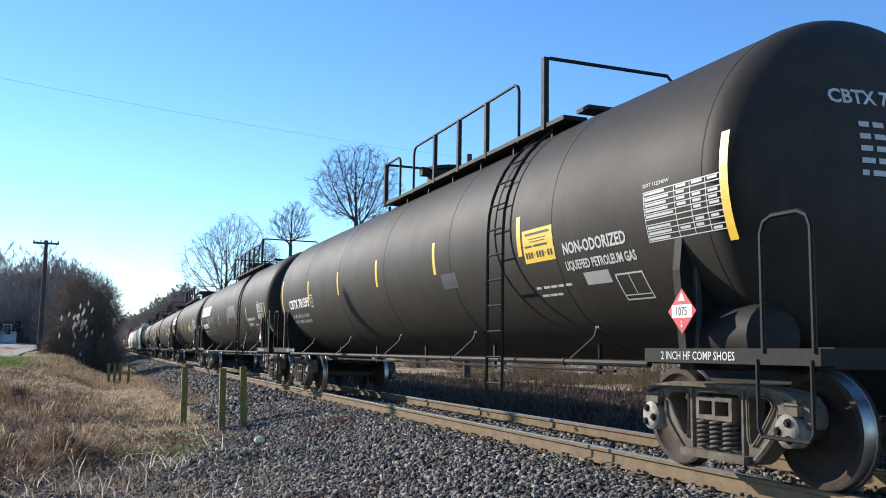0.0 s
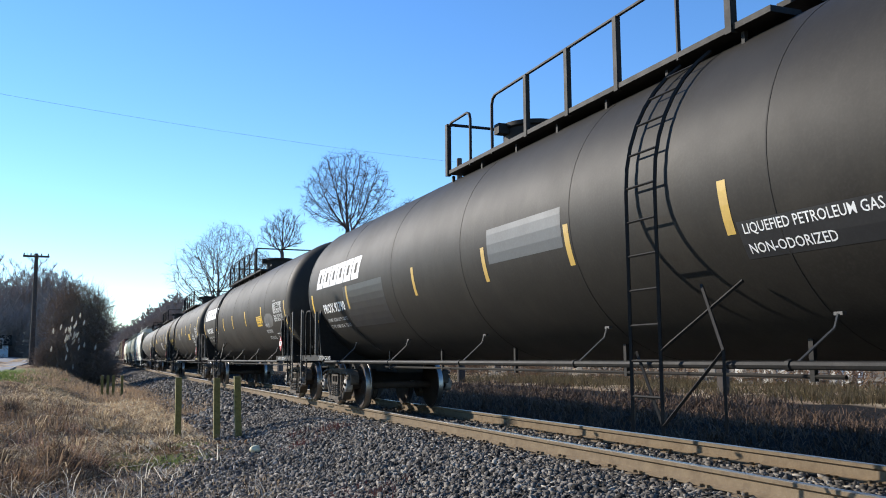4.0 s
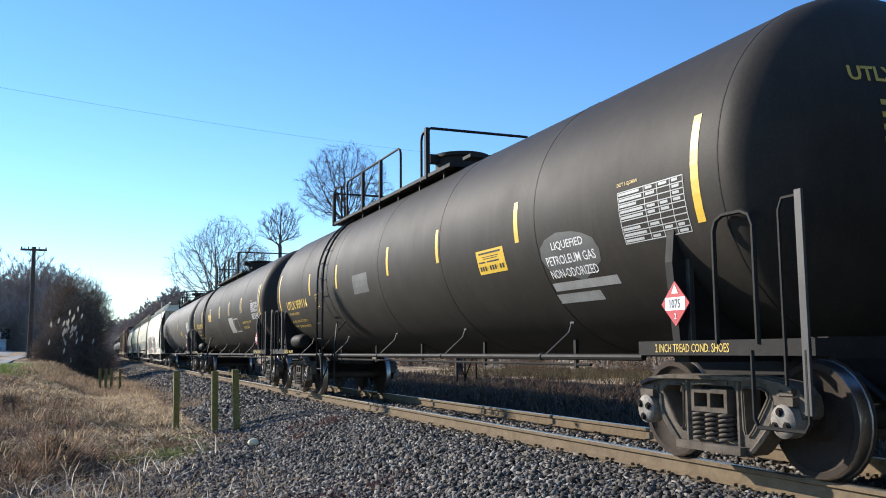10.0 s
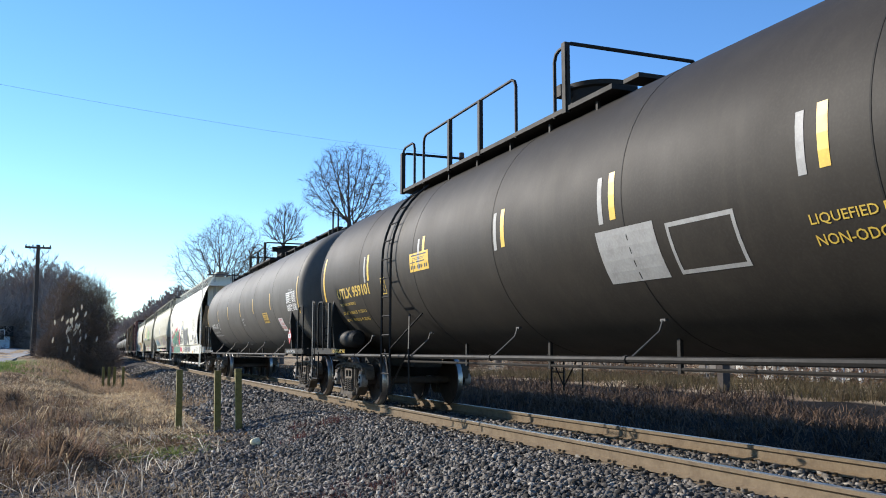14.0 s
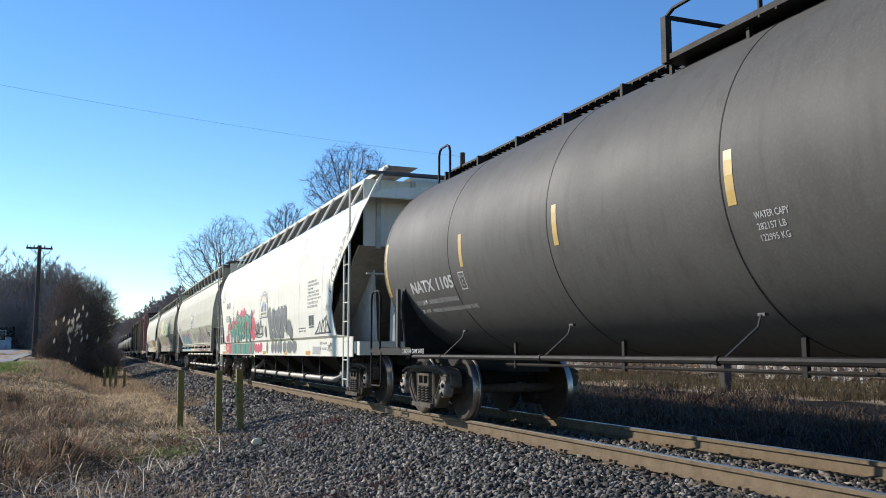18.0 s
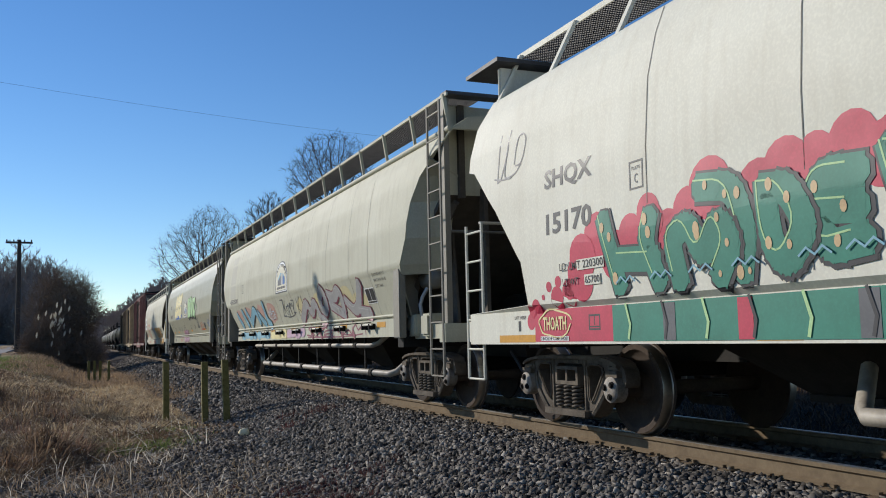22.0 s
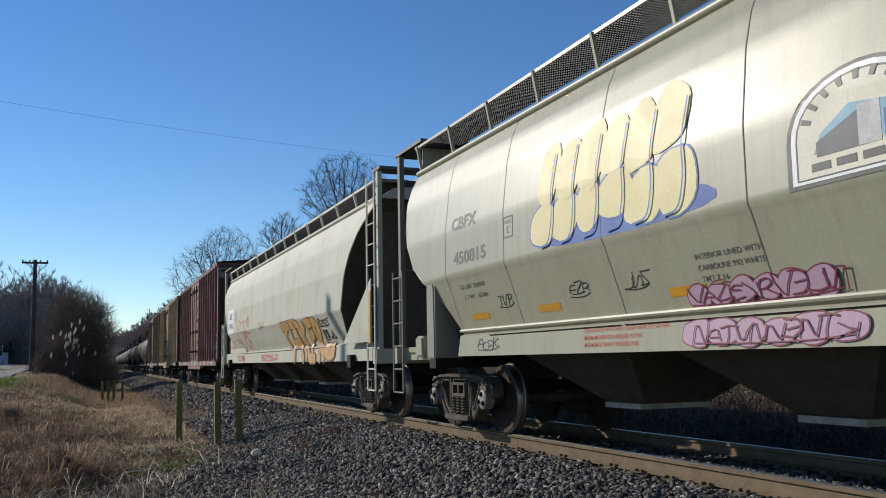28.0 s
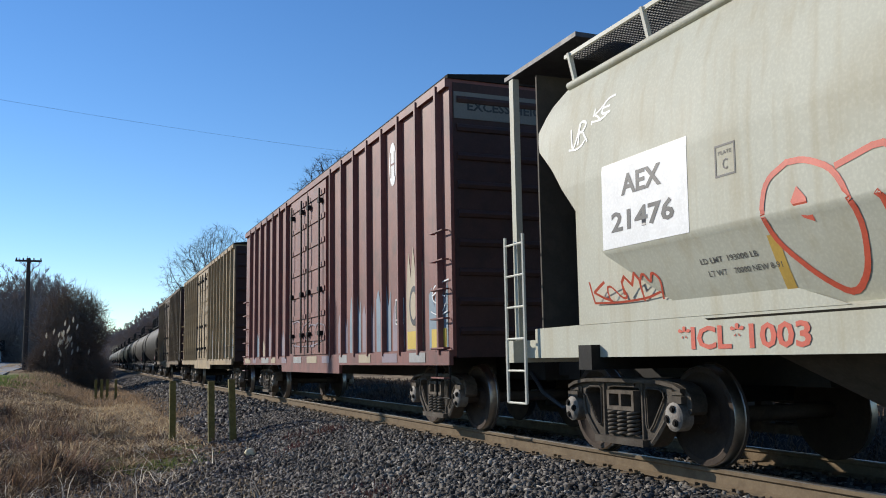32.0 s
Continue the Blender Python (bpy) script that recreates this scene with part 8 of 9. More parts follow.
    box(bm, -0.35, 0.35, -L + 1, L - 1, 0.7, 1.02)
    part("centre_sill", bm, M_FRAME, car)
    return car


bside = lambda z: (-1.46, z)
BOX1 = 212.15
c = boxcar("oxide red boxcar with ribbed sides and sprayed lower panels", 13.0, M_BOXRED, 1)
add_car(c, BOX1 - 1.6)
bm = bmesh.new()
poly(bm, [(0.17 * math.cos(a), 0.36 * math.sin(a)) for a in np.linspace(0, 2 * math.pi, 21)[:-1]])
part("round_mark", onto(bm, bside, -5.65, 4.15, 0.012), M_WHITE, c, "round white herald")
bm = bmesh.new()
stroke(bm, [(-0.09, -0.2), (-0.09, 0.2)], 0.03)
stroke(bm, [(0.09, -0.2), (0.09, 0.2)], 0.03)
stroke(bm, [(-0.1, 0), (0.1, 0)], 0.03)
part("round_mark", onto(bm, bside, -5.65, 4.15, 0.02), M_BOXRED, c)
bm = text_bm("EXCESS HEIGHT CAR", 0.13, 1.9)
for v in bm.verts:
    v.co = Vector((-1.2 + v.co.x, -(6.5 + 1.55) - 0.03, 4.42 + v.co.y))
part("lettering", bm, M_BLKLET, c)
bm = bmesh.new()
box(bm, -1.4, 1.4, -8.075, -8.065, 4.3, 4.68)
part("warning_band", bm, M_POSTG, c, "pale band across the top of the end")


def splash(car, y0, y1, z0, z1, material, seed, label="ragged sprayed patch"):
    """A sprayed patch in one bay, with a ragged upper edge."""
    rnd = random.Random(seed)
    w, h = y0 - y1, z1 - z0
    n = 7
    pts = [(0, 0), (w, 0)] + [(w * (1 - k / n), h * (rnd.uniform(0.55, 0.75) if k % 2 else rnd.uniform(0.8, 1.0))) for k in range(n + 1)]
    bm = bmesh.new()
    poly(bm, pts)
    part("sprayed_patch", onto(bm, lambda z: (-1.465, z), y0, z0, 0.004), material, car, label)


P_LAV, P_DULLBLUE, P_TAN = paint_mat("spray_dull_lavender", (0.26, 0.2, 0.23)), paint_mat("spray_dull_blue", (0.2, 0.27, 0.33)), paint_mat("spray_tan", (0.45, 0.36, 0.24))
for k, (a, b, z1, m) in enumerate(((-2.35, -3.0, 1.9, P_LAV), (-3.15, -3.85, 2.2, P_DULLBLUE), (-3.95, -4.65, 2.1, P_LAV), (-4.75, -5.5, 2.3, P_DULLBLUE), (-5.6, -6.15, 2.0, P_LAV), (-6.25, -6.95, 2.75, P_TAN), (-7.2, -7.9, 2.2, P_DULLBLUE),
                                   (7.6, 7.0, 1.7, P_LAV), (6.2, 5.5, 1.9, P_DULLBLUE), (5.3, 4.7, 1.6, P_TAN), (4.5, 3.9, 2.0, P_LAV), (3.0, 2.3, 1.8, P_LAV))):
    splash(c, a, b, 1.14, z1, m, 400 + k)
for k in range(12):
    y = 7.8 - 1.3 * k
    quad(c, "sprayed_patch", y, y - random.Random(k).uniform(0.4, 1.0), 0.96, 1.10, (P_TAN, P_LAV, M_PALE)[k % 3], lambda z: (-1.525, z), "faded sprayed block on the sill", 0.004)
for y in (-6.3, -7.3):
    quad(c, "sprayed_patch", y, y - 0.55, 1.16, 1.42, P_YEL, lambda z: (-1.472, z), "yellow sprayed block", 0.004)
bm = bmesh.new()
poly(bm, [(0.2 * math.cos(a), 0.3 * math.sin(a)) for a in np.linspace(0, 2 * math.pi, 17)[:-1]])
part("sprayed_patch", onto(bm, lambda z: (-1.476, z), -6.6, 1.8, 0.004), P_BLACK, c, "black sprayed ring")
bm = bmesh.new()
poly(bm, [(0.13 * math.cos(a), 0.21 * math.sin(a)) for a in np.linspace(0, 2 * math.pi, 17)[:-1]])
part("sprayed_patch", onto(bm, lambda z: (-1.482, z), -6.6, 1.8, 0.004), P_TAN, c)
scrawl(c, lambda z: (-1.478, z), -7.3, -7.85, 1.6, 2.3, 2, M_WHITE, 71, 0.02)
scrawl(c, lambda z: (-1.53, z), 1.4, -1.4, 1.3, 1.9, 4, P_LAV, 72, 0.03)
data_panel(c, -5.75, -6.15, 1.55, 1.95, lambda z: (-1.47, z))
for k, (m, lab) in enumerate(((M_BOXYEL, "faded yellow boxcar streaked with rust"), (M_BOXBRN, "brown and yellow weathered boxcar"))):
    c = boxcar(lab, 13.0, m, 2 + k)
    add_car(c, BOX1 + 16.9 + k * 18.2)
    for j in range(9):
        y = -7.3 + j * 1.64
        splash(c, y, y - 0.62, 1.14, 2.0 + 0.5 * (j % 2), (P_DULLBLUE, M_PALE, P_TAN, M_OLDWHITE, P_BLACK)[(j + k) % 5], 80 + j + 10 * k)
# the tail of the train: more black tank cars
for k in range(11):
    c = tank_car("lpg_tank_car", "dusty black gas tank car further down the train", 15.4, M_BLACK2 if k % 3 else M_BLACK, ladder=4.0, platform=PLAT_B, seams=3, far=True)
    add_car(c, BOX1 + 54.2 + 19.7 * k)

# ---- ballast stones, weeds ----
def rng(seed):
    return np.random.default_rng(seed)


def heights(x, y):
    return np.array([ground_z(a, b) for a, b in zip(x, y)])


def gravel_edge(y):
    """How far left the gravel reaches."""
    t = np.clip((18.0 - y) / 7.0, 0, 1)
    return -3.35 - 5.6 * t * t * (3 - 2 * t)


CUBE = np.array([(-1, -1, -1), (1, -1, -1), (1, 1, -1), (-1, 1, -1), (-1, -1, 1), (1, -1, 1), (1, 1, 1), (-1, 1, 1)], float) * 0.5
CUBE_F = np.array([(4, 5, 6, 7), (0, 1, 5, 4), (1, 2, 6, 5), (2, 3, 7, 6), (3, 0, 4, 7)])


def stones(name, x, y, size, seed, label, sink=0.25, material=None):
    g = rng(seed)
    n = len(x)
    s = size * g.uniform(0.65, 1.45, (n, 1, 1)) * g.uniform(0.6, 1.25, (n, 1, 3))
    v = CUBE[None] * s + g.uniform(-0.32, 0.32, (n, 8, 3)) * s
    a, b = g.uniform(0, 2 * np.pi, n), g.uniform(-0.9, 0.9, n)
    ca, sa_, cb, sb_ = np.cos(a)[:, None], np.sin(a)[:, None], np.cos(b)[:, None], np.sin(b)[:, None]
    vy, vz = v[..., 1] * cb - v[..., 2] * sb_, v[..., 1] * sb_ + v[..., 2] * cb
    vx, vy = v[..., 0] * ca - vy * sa_, v[..., 0] * sa_ + vy * ca
    z = heights(x, y) + size * (0.5 - sink) * g.uniform(0.2, 1.3, n)
    vv = np.stack([vx + x[:, None], vy + y[:, None], vz + z[:, None]], -1).reshape(-1, 3)
    ff = (CUBE_F[None] + (np.arange(n) * 8)[:, None, None]).reshape(-1, 4)
    return stuff(name, vv, ff, material or M_STONE, label, "gravel")


def near_rail(x):
    return (np.abs(np.abs(x) - 0.7535) < 0.11)


g = rng(1)
n = 92000
y = 3.0 + 18.5 * g.random(n) ** 1.45
x = g.uniform(-9.6, -0.86, n)
keep = x > gravel_edge(y) + g.normal(0, 0.55, n)
keep &= ~((x < -4.2) & (g.random(n) < 0.45))
stones("ballast_stones", x[keep], y[keep], 0.036, 2, "grey crushed stone ballast beside the rails")
n = 9000
y = 3.0 + 26.0 * g.random(n) ** 1.2
x = g.uniform(-0.63, 0.63, n)
stones("ballast_stones", x, y, 0.042, 3, "grey crushed stone ballast between the rails")
# far shoulder stones take the darker colours that hold the train's shade
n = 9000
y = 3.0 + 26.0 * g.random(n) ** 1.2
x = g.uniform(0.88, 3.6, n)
stones("ballast_stones", x, y, 0.05, 4, "crushed stone ballast on the far shoulder, train's shade in its colour", material=M_STONE_DARK)
n = 14000
y = 21 + 66 * g.random(n) ** 1.3
x = g.uniform(-3.6, 1.5, n)
keep = ~near_rail(x)
x, y = x[keep], y[keep]
stones("ballast_stones", x + np.array([track_x(b) for b in y]), y, 0.066, 5, "grey crushed stone ballast further down the track")


def blades(name, x, y, height, width, lean, seed, material, label, category="grass", base=None):
    """Bent grass blades: two quads each."""
    g = rng(seed)
    n = len(x)
    z = (heights(x, y) if base is None else base) - 0.02
    a = g.uniform(0, 2 * np.pi, n)
    h = height * g.uniform(0.5, 1.3, n)
    l = lean * g.uniform(0.1, 1.3, n) * h
    dx, dy = np.cos(a), np.sin(a)
    f = g.uniform(0, 2 * np.pi, n)
    wx, wy = np.cos(f) * width / 2, np.sin(f) * width / 2
    rows = []
    for t, k in ((0.0, 1.0), (0.55, 0.8), (1.0, 0.15)):
        cx, cy, cz = x + dx * l * t * t, y + dy * l * t * t, z + h * (t - 0.35 * t * t * np.minimum(1.6, l / h))
        rows += [np.stack([cx - wx * k, cy - wy * k, cz], -1), np.stack([cx + wx * k, cy + wy * k, cz], -1)]
    v = np.stack(rows, 1).reshape(-1, 3)
    base_f = np.array([(0, 1, 3, 2), (2, 3, 5, 4)])
    ff = (base_f[None] + (np.arange(n) * 6)[:, None, None]).reshape(-1, 4)
    return stuff(name, v, ff, material, label, category)


def clumped(g, n, x0, x1, y0, y1, clumps, spread_):
    cx, cy = g.uniform(x0, x1, clumps), y0 + (y1 - y0) * g.random(clumps) ** 1.5
    k = g.integers(0, clumps, n)
    return cx[k] + g.normal(0, spread_, n), cy[k] + g.normal(0, spread_, n)


def patchy(x, y, sign, g):
    """True where the bank grows this sort: straw and dark weeds keep to patches a metre or two wide."""
    v = np.array([noise.noise((a * 0.55, b * 0.33, 17)) for a, b in zip(x, y)])
    return sign * v + g.normal(0, 0.13, len(x)) > 0.0


g = rng(11)
x, y = clumped(g, 34000, -13.0, -3.4, 11.0, 50.0, 2200, 0.3)
keep = (x < gravel_edge(y) + 0.35 + g.normal(0, 0.3, len(x))) & (y > 9.5)
x, y = x[keep], y[keep]
keep = (patchy(x, y, 1, g) | (y > 32)) & ((y < 37) | (x > -7.0))
x, y = x[keep], y[keep]
blades("dry_grass", x, y, 0.15, 0.018, 2.2, 12, M_STRAW, "matted brown winter grass beside the gravel")
x, y = clumped(g, 22000, -12.5, -6.2, 14.0, 31.0, 420, 0.3)
keep = patchy(x, y, -1, g)
x, y = x[keep], y[keep]
blades("dry_weeds", x, y, 0.26, 0.012, 1.3, 13, M_WEED, "dead brown weeds on the bank", "weeds")
x, y = clumped(g, 9000, -12.0, -6.6, 13.0, 27.0, 150, 0.34)
blades("dry_weeds", x, y, 0.17, 0.013, 1.5, 25, M_DARKWEED, "low tangled dark brown weeds on the bank", "weeds")
x, y = clumped(g, 2600, -9.5, -5.0, 10.5, 16.0, 60, 0.3)
blades("dry_weeds", x, y, 0.2, 0.010, 1.4, 24, M_WEED, "low dead brown weeds in the gravel", "weeds")
x, y = clumped(g, 11000, -9.5, -3.6, 8.8, 16.5, 230, 0.22)
blades("sparse_grass", x, y, 0.12, 0.010, 1.8, 14, M_STRAW, "sparse dry grass in the gravel")
x, y = clumped(g, 8500, -6.0, -4.3, 15.0, 18.6, 50, 0.26)
blades("green_tufts", x, y, 0.10, 0.012, 1.0, 15, M_GREEN, "low green tufts among dry grass")
x, y = clumped(g, 1500, -4.5, -2.6, 8.4, 10.2, 14, 0.16)
blades("red_weeds", x, y, 0.1, 0.012, 1.2, 16, M_REDWEED, "reddish low weeds in the gravel", "weeds")
x, y = clumped(g, 400, -3.0, -2.0, 14.0, 17.0, 4, 0.16)
blades("red_weeds", x, y, 0.14, 0.012, 0.9, 17, M_REDWEED, "reddish dead weed on the ballast", "weeds")
x, y = clumped(g, 16000, -11.0, -6.8, 38.0, 51.0, 500, 0.4)
keep = x < -6.5
x, y = x[keep], y[keep]
blades("verge_grass", x, y, 0.12, 0.03, 0.8, 18, M_GREEN, "short green verge grass by the lane")
x, y = clumped(g, 15000, 11.4, 18.0, 8.0, 46.0, 500, 0.35)
blades("dry_grass", x, y, 0.42, 0.022, 1.0, 19, ramp_by_island("pale_dry_grass", [(0.17, 0.13, 0.07), (0.22, 0.165, 0.09), (0.11, 0.08, 0.045), (0.13, 0.115, 0.05)], see=0.25), "tall pale dry grass across the track")
# dark stem colour stands in for the train's shade on this grass
x, y = clumped(g, 3000, 7.0, 9.5, 6.0, 40.0, 200, 0.4)
blades("dry_grass", x, y, 0.22, 0.02, 1.2, 20, M_DARKSTEM, "short grass beside the far shoulder, shade in its dark colour")
x, y = clumped(g, 26000, -11.0, -4.6, 9.5, 22.0, 480, 0.2)
keep = patchy(x, y, -1, g) & (x < gravel_edge(y) + 1.6 + g.normal(0, 0.5, len(x))) & (y > 12.5 + g.normal(0, 1.0, len(x)))
x, y = x[keep], y[keep]
blades("dark_tangle", x, y, 0.17, 0.012, 1.6, 51, M_DARKWEED, "dark brown tangled weeds at the gravel's edge", "weeds")
x, y = clumped(g, 1300, -11.0, -4.4, 10.0, 24.0, 300, 0.3)
keep = x < gravel_edge(y) + 1.0
x, y = x[keep], y[keep]
blades("bright_straws", x, y, 0.24, 0.011, 2.6, 52, M_MAT, "bright bent straws through the weeds", base=heights(x, y) + g.uniform(0, 0.1, len(x)))
def tussocks(name, seed, count, x0, x1, y0, y1, radius, height, per, material, label, sign=0):
    """Drooping tufts: blades spring from a tuft's heart outward, tallest in the middle."""
    g = rng(seed)
    cx, cy = g.uniform(x0, x1, count), y0 + (y1 - y0) * g.random(count) ** 1.3
    keep = cx < gravel_edge(cy) + 0.5 + g.normal(0, 0.35, count)
    cx, cy = cx[keep], cy[keep]
    if sign:
        keep = patchy(cx, cy, sign, g)
        cx, cy = cx[keep], cy[keep]
    size = g.uniform(0.5, 1.4, len(cx))
    k = np.repeat(np.arange(len(cx)), per)
    n = len(k)
    a, rr = g.uniform(0, 2 * np.pi, n), np.sqrt(g.random(n))
    r0 = radius * size[k] * rr
    x, y = cx[k] + r0 * 0.6 * np.cos(a), cy[k] + r0 * 0.6 * np.sin(a)
    h = height * size[k] * (1.15 - 0.75 * rr) * g.uniform(0.6, 1.25, n)
    reach = radius * size[k] * g.uniform(0.4, 1.5, n)
    a += g.normal(0, 0.6, n)
    z = heights(x, y) - 0.02
    f = g.uniform(0, 2 * np.pi, n)
    wx, wy = np.cos(f) * 0.008, np.sin(f) * 0.008
    rows = []
    for t, w, up in ((0.0, 1.0, 0.0), (0.5, 0.9, 0.85), (1.0, 0.2, 0.75)):
        px, py, pz = x + np.cos(a) * reach * t ** 1.6, y + np.sin(a) * reach * t ** 1.6, z + h * up
        rows += [np.stack([px - wx * w, py - wy * w, pz], -1), np.stack([px + wx * w, py + wy * w, pz], -1)]
    v = np.stack(rows, 1).reshape(-1, 3)
    ff = (np.array([(0, 1, 3, 2), (2, 3, 5, 4)])[None] + (np.arange(n) * 6)[:, None, None]).reshape(-1, 4)
    stuff(name, v, ff, material, label, "grass")


tussocks("weed_tufts", 71, 260, -12.0, -4.3, 10.5, 30.0, 0.26, 0.26, 62, M_DARKWEED, "drooping tufts of dark brown weeds")
tussocks("straw_tufts", 72, 170, -12.0, -4.3, 10.5, 34.0, 0.24, 0.22, 55, M_STRAW, "drooping tufts of pale straw")
tussocks("red_brown_tufts", 73, 150, -12.0, -6.0, 12.0, 30.0, 0.3, 0.32, 62, ramp_by_island("russet_weeds", [(0.38, 0.22, 0.15), (0.52, 0.32, 0.21), (0.24, 0.14, 0.1), (0.62, 0.43, 0.29)], see=0.3), "tufts of russet dead weeds on the bank")
tussocks("tall_weed_clumps", 74, 260, -12.0, -6.2, 13.0, 29.0, 0.5, 0.44, 110, M_DARKWEED, "tall tangled clumps of dark dead weeds", -1)
tussocks("tall_straw_clumps", 75, 220, -12.0, -5.0, 15.0, 31.0, 0.46, 0.36, 100, M_STRAW, "tall drooping clumps of bright straw", 1)
tussocks("dark_clumps", 78, 150, -11.0, -4.5, 11.5, 27.0, 0.34, 0.2, 90, M_DARKSTEM, "low sprawling clumps of blackened weeds")
x, y = clumped(g, 9000, 3.8, 11.2, 18.0, 70.0, 420, 0.4)
blades("dry_grass", x, y, 0.3, 0.03, 1.2, 76, M_DARKSTEM, "dull dead grass beyond the far shoulder")
# weeds within the train's shadow, its darkness put into their colour
x, y = clumped(g, 16000, 3.2, 8.6, 7.0, 34.0, 620, 0.32)
blades("far_side_weeds", x, y, 0.24, 0.02, 1.3, 77, M_DARKSTEM, "rank weeds across the track, coloured dark for the train's shade", "weeds")
# fallen leaves and broken stems strewn over the bank and the gravel's edge
x, y = clumped(g, 16000, -12.5, -3.6, 9.0, 34.0, 900, 0.4)
keep = x < gravel_edge(y) + 1.3 + g.normal(0, 0.5, len(x))
x, y = x[keep], y[keep]
blades("leaf_litter", x, y, 0.075, 0.045, 2.6, 26, M_LITTER, "fallen brown leaves and broken stems", "leaf litter", base=heights(x, y) + g.uniform(0.02, 0.09, len(x)))
# a bright mat of combed-down straw between the bank and the posts
x, y = clumped(g, 21000, -8.0, -3.6, 18.5, 40.0, 700, 0.3)
keep = x < -3.7
x, y = x[keep], y[keep]
blades("straw_mat", x, y, 0.14, 0.022, 2.8, 27, M_MAT, "bright mat of flattened straw", base=heights(x, y) + g.uniform(0, 0.12, len(x)))
x, y = clumped(g, 12000, -8.2, -3.9, 38.0, 68.0, 700, 0.4)
blades("ditch_straw", x, y, 0.26, 0.03, 1.8, 28, M_WEED, "dead brown grass along the ditch", base=heights(x, y) + g.uniform(0, 0.1, len(x)))
x, y = clumped(g, 5000, -3.9, -2.9, 26.0, 60.0, 400, 0.3)
blades("edge_weeds", x, y, 0.2, 0.02, 1.6, 29, M_WEED, "dead weeds creeping into the ballast's edge", "weeds")
# long fallen straws
x, y = clumped(g, 800, -10.0, -4.0, 9.8, 20.0, 110, 0.35)
blades("fallen_straw", x, y, 0.4, 0.011, 2.4, 21, M_PLUME, "pale fallen straws over the weeds")
# short brown growth on the bank's crest, below the verge
g2 = rng(79)
x, y = clumped(g2, 15000, -12.5, -5.6, 25.0, 38.5, 800, 0.35)
blades("crest_weeds", x, y, 0.13, 0.022, 1.6, 80, M_DARKWEED, "short dead brown weeds on the bank's crest", "weeds")
x, y = clumped(g2, 7000, -12.5, -5.6, 25.0, 38.5, 300, 0.3)
blades("crest_straw", x, y, 0.15, 0.02, 1.9, 82, M_WEED, "tufts of dead grass on the bank's crest")
# mounds of matted dead grass and dark tangles on the bank
r = random.Random(31)
for k in range(34):
    mx, my = r.uniform(-11.5, -6.4), r.uniform(14.0, 30)
    if mx > -7.0 and my > 18:
        mx -= 2.5
    sz = r.uniform(0.6, 1.3)
    n = int(620 * sz)
    x, y = g.normal(mx, 0.26 * sz, n), g.normal(my, 0.4 * sz, n)
    lift_ = 0.42 * sz * np.exp(-((x - mx) ** 2 + (y - my) ** 2) / (0.16 * sz * sz)) * g.random(n) ** 0.4
    blades("grass_mound", x, y, 0.22, 0.02, 2.0, 300 + k, (M_WEED, M_STRAW, M_WEED, M_DARKWEED)[k % 4], "mound of matted dead grass", base=heights(x, y) + lift_)


# ---- bare trees and brush ----
def sticks(name, segs, material, sides=4):
    """A mesh of tapered sticks from an array of (x0 y0 z0 x1 y1 z1 r0 r1)."""
    s = np.asarray(segs, float)
    d = s[:, 3:6] - s[:, 0:3]
    d /= np.linalg.norm(d, axis=1, keepdims=True) + 1e-9
    up = np.where(np.abs(d[:, 2:3]) > 0.9, np.array([[1.0, 0, 0]]), np.array([[0, 0, 1.0]]))
    a = np.cross(d, up)
    a /= np.linalg.norm(a, axis=1, keepdims=True) + 1e-9
    b = np.cross(d, a)
    vs = []
    for e, r in ((0, 6), (3, 7)):
        for k in range(sides):
            t = 2 * np.pi * k / sides
            vs.append(s[:, e:e + 3] + (a * math.cos(t) + b * math.sin(t)) * s[:, r:r + 1])
    v = np.stack(vs, 1).reshape(-1, 3)
    f = np.array([(k, (k + 1) % sides, sides + (k + 1) % sides, sides + k) for k in range(sides)])
    ff = (f[None] + (np.arange(len(s)) * 2 * sides)[:, None, None]).reshape(-1, 4)
    me = bpy.data.meshes.new(name)
    me.from_pydata(v.tolist(), [], ff.tolist())
    me.materials.append(material)
    return me


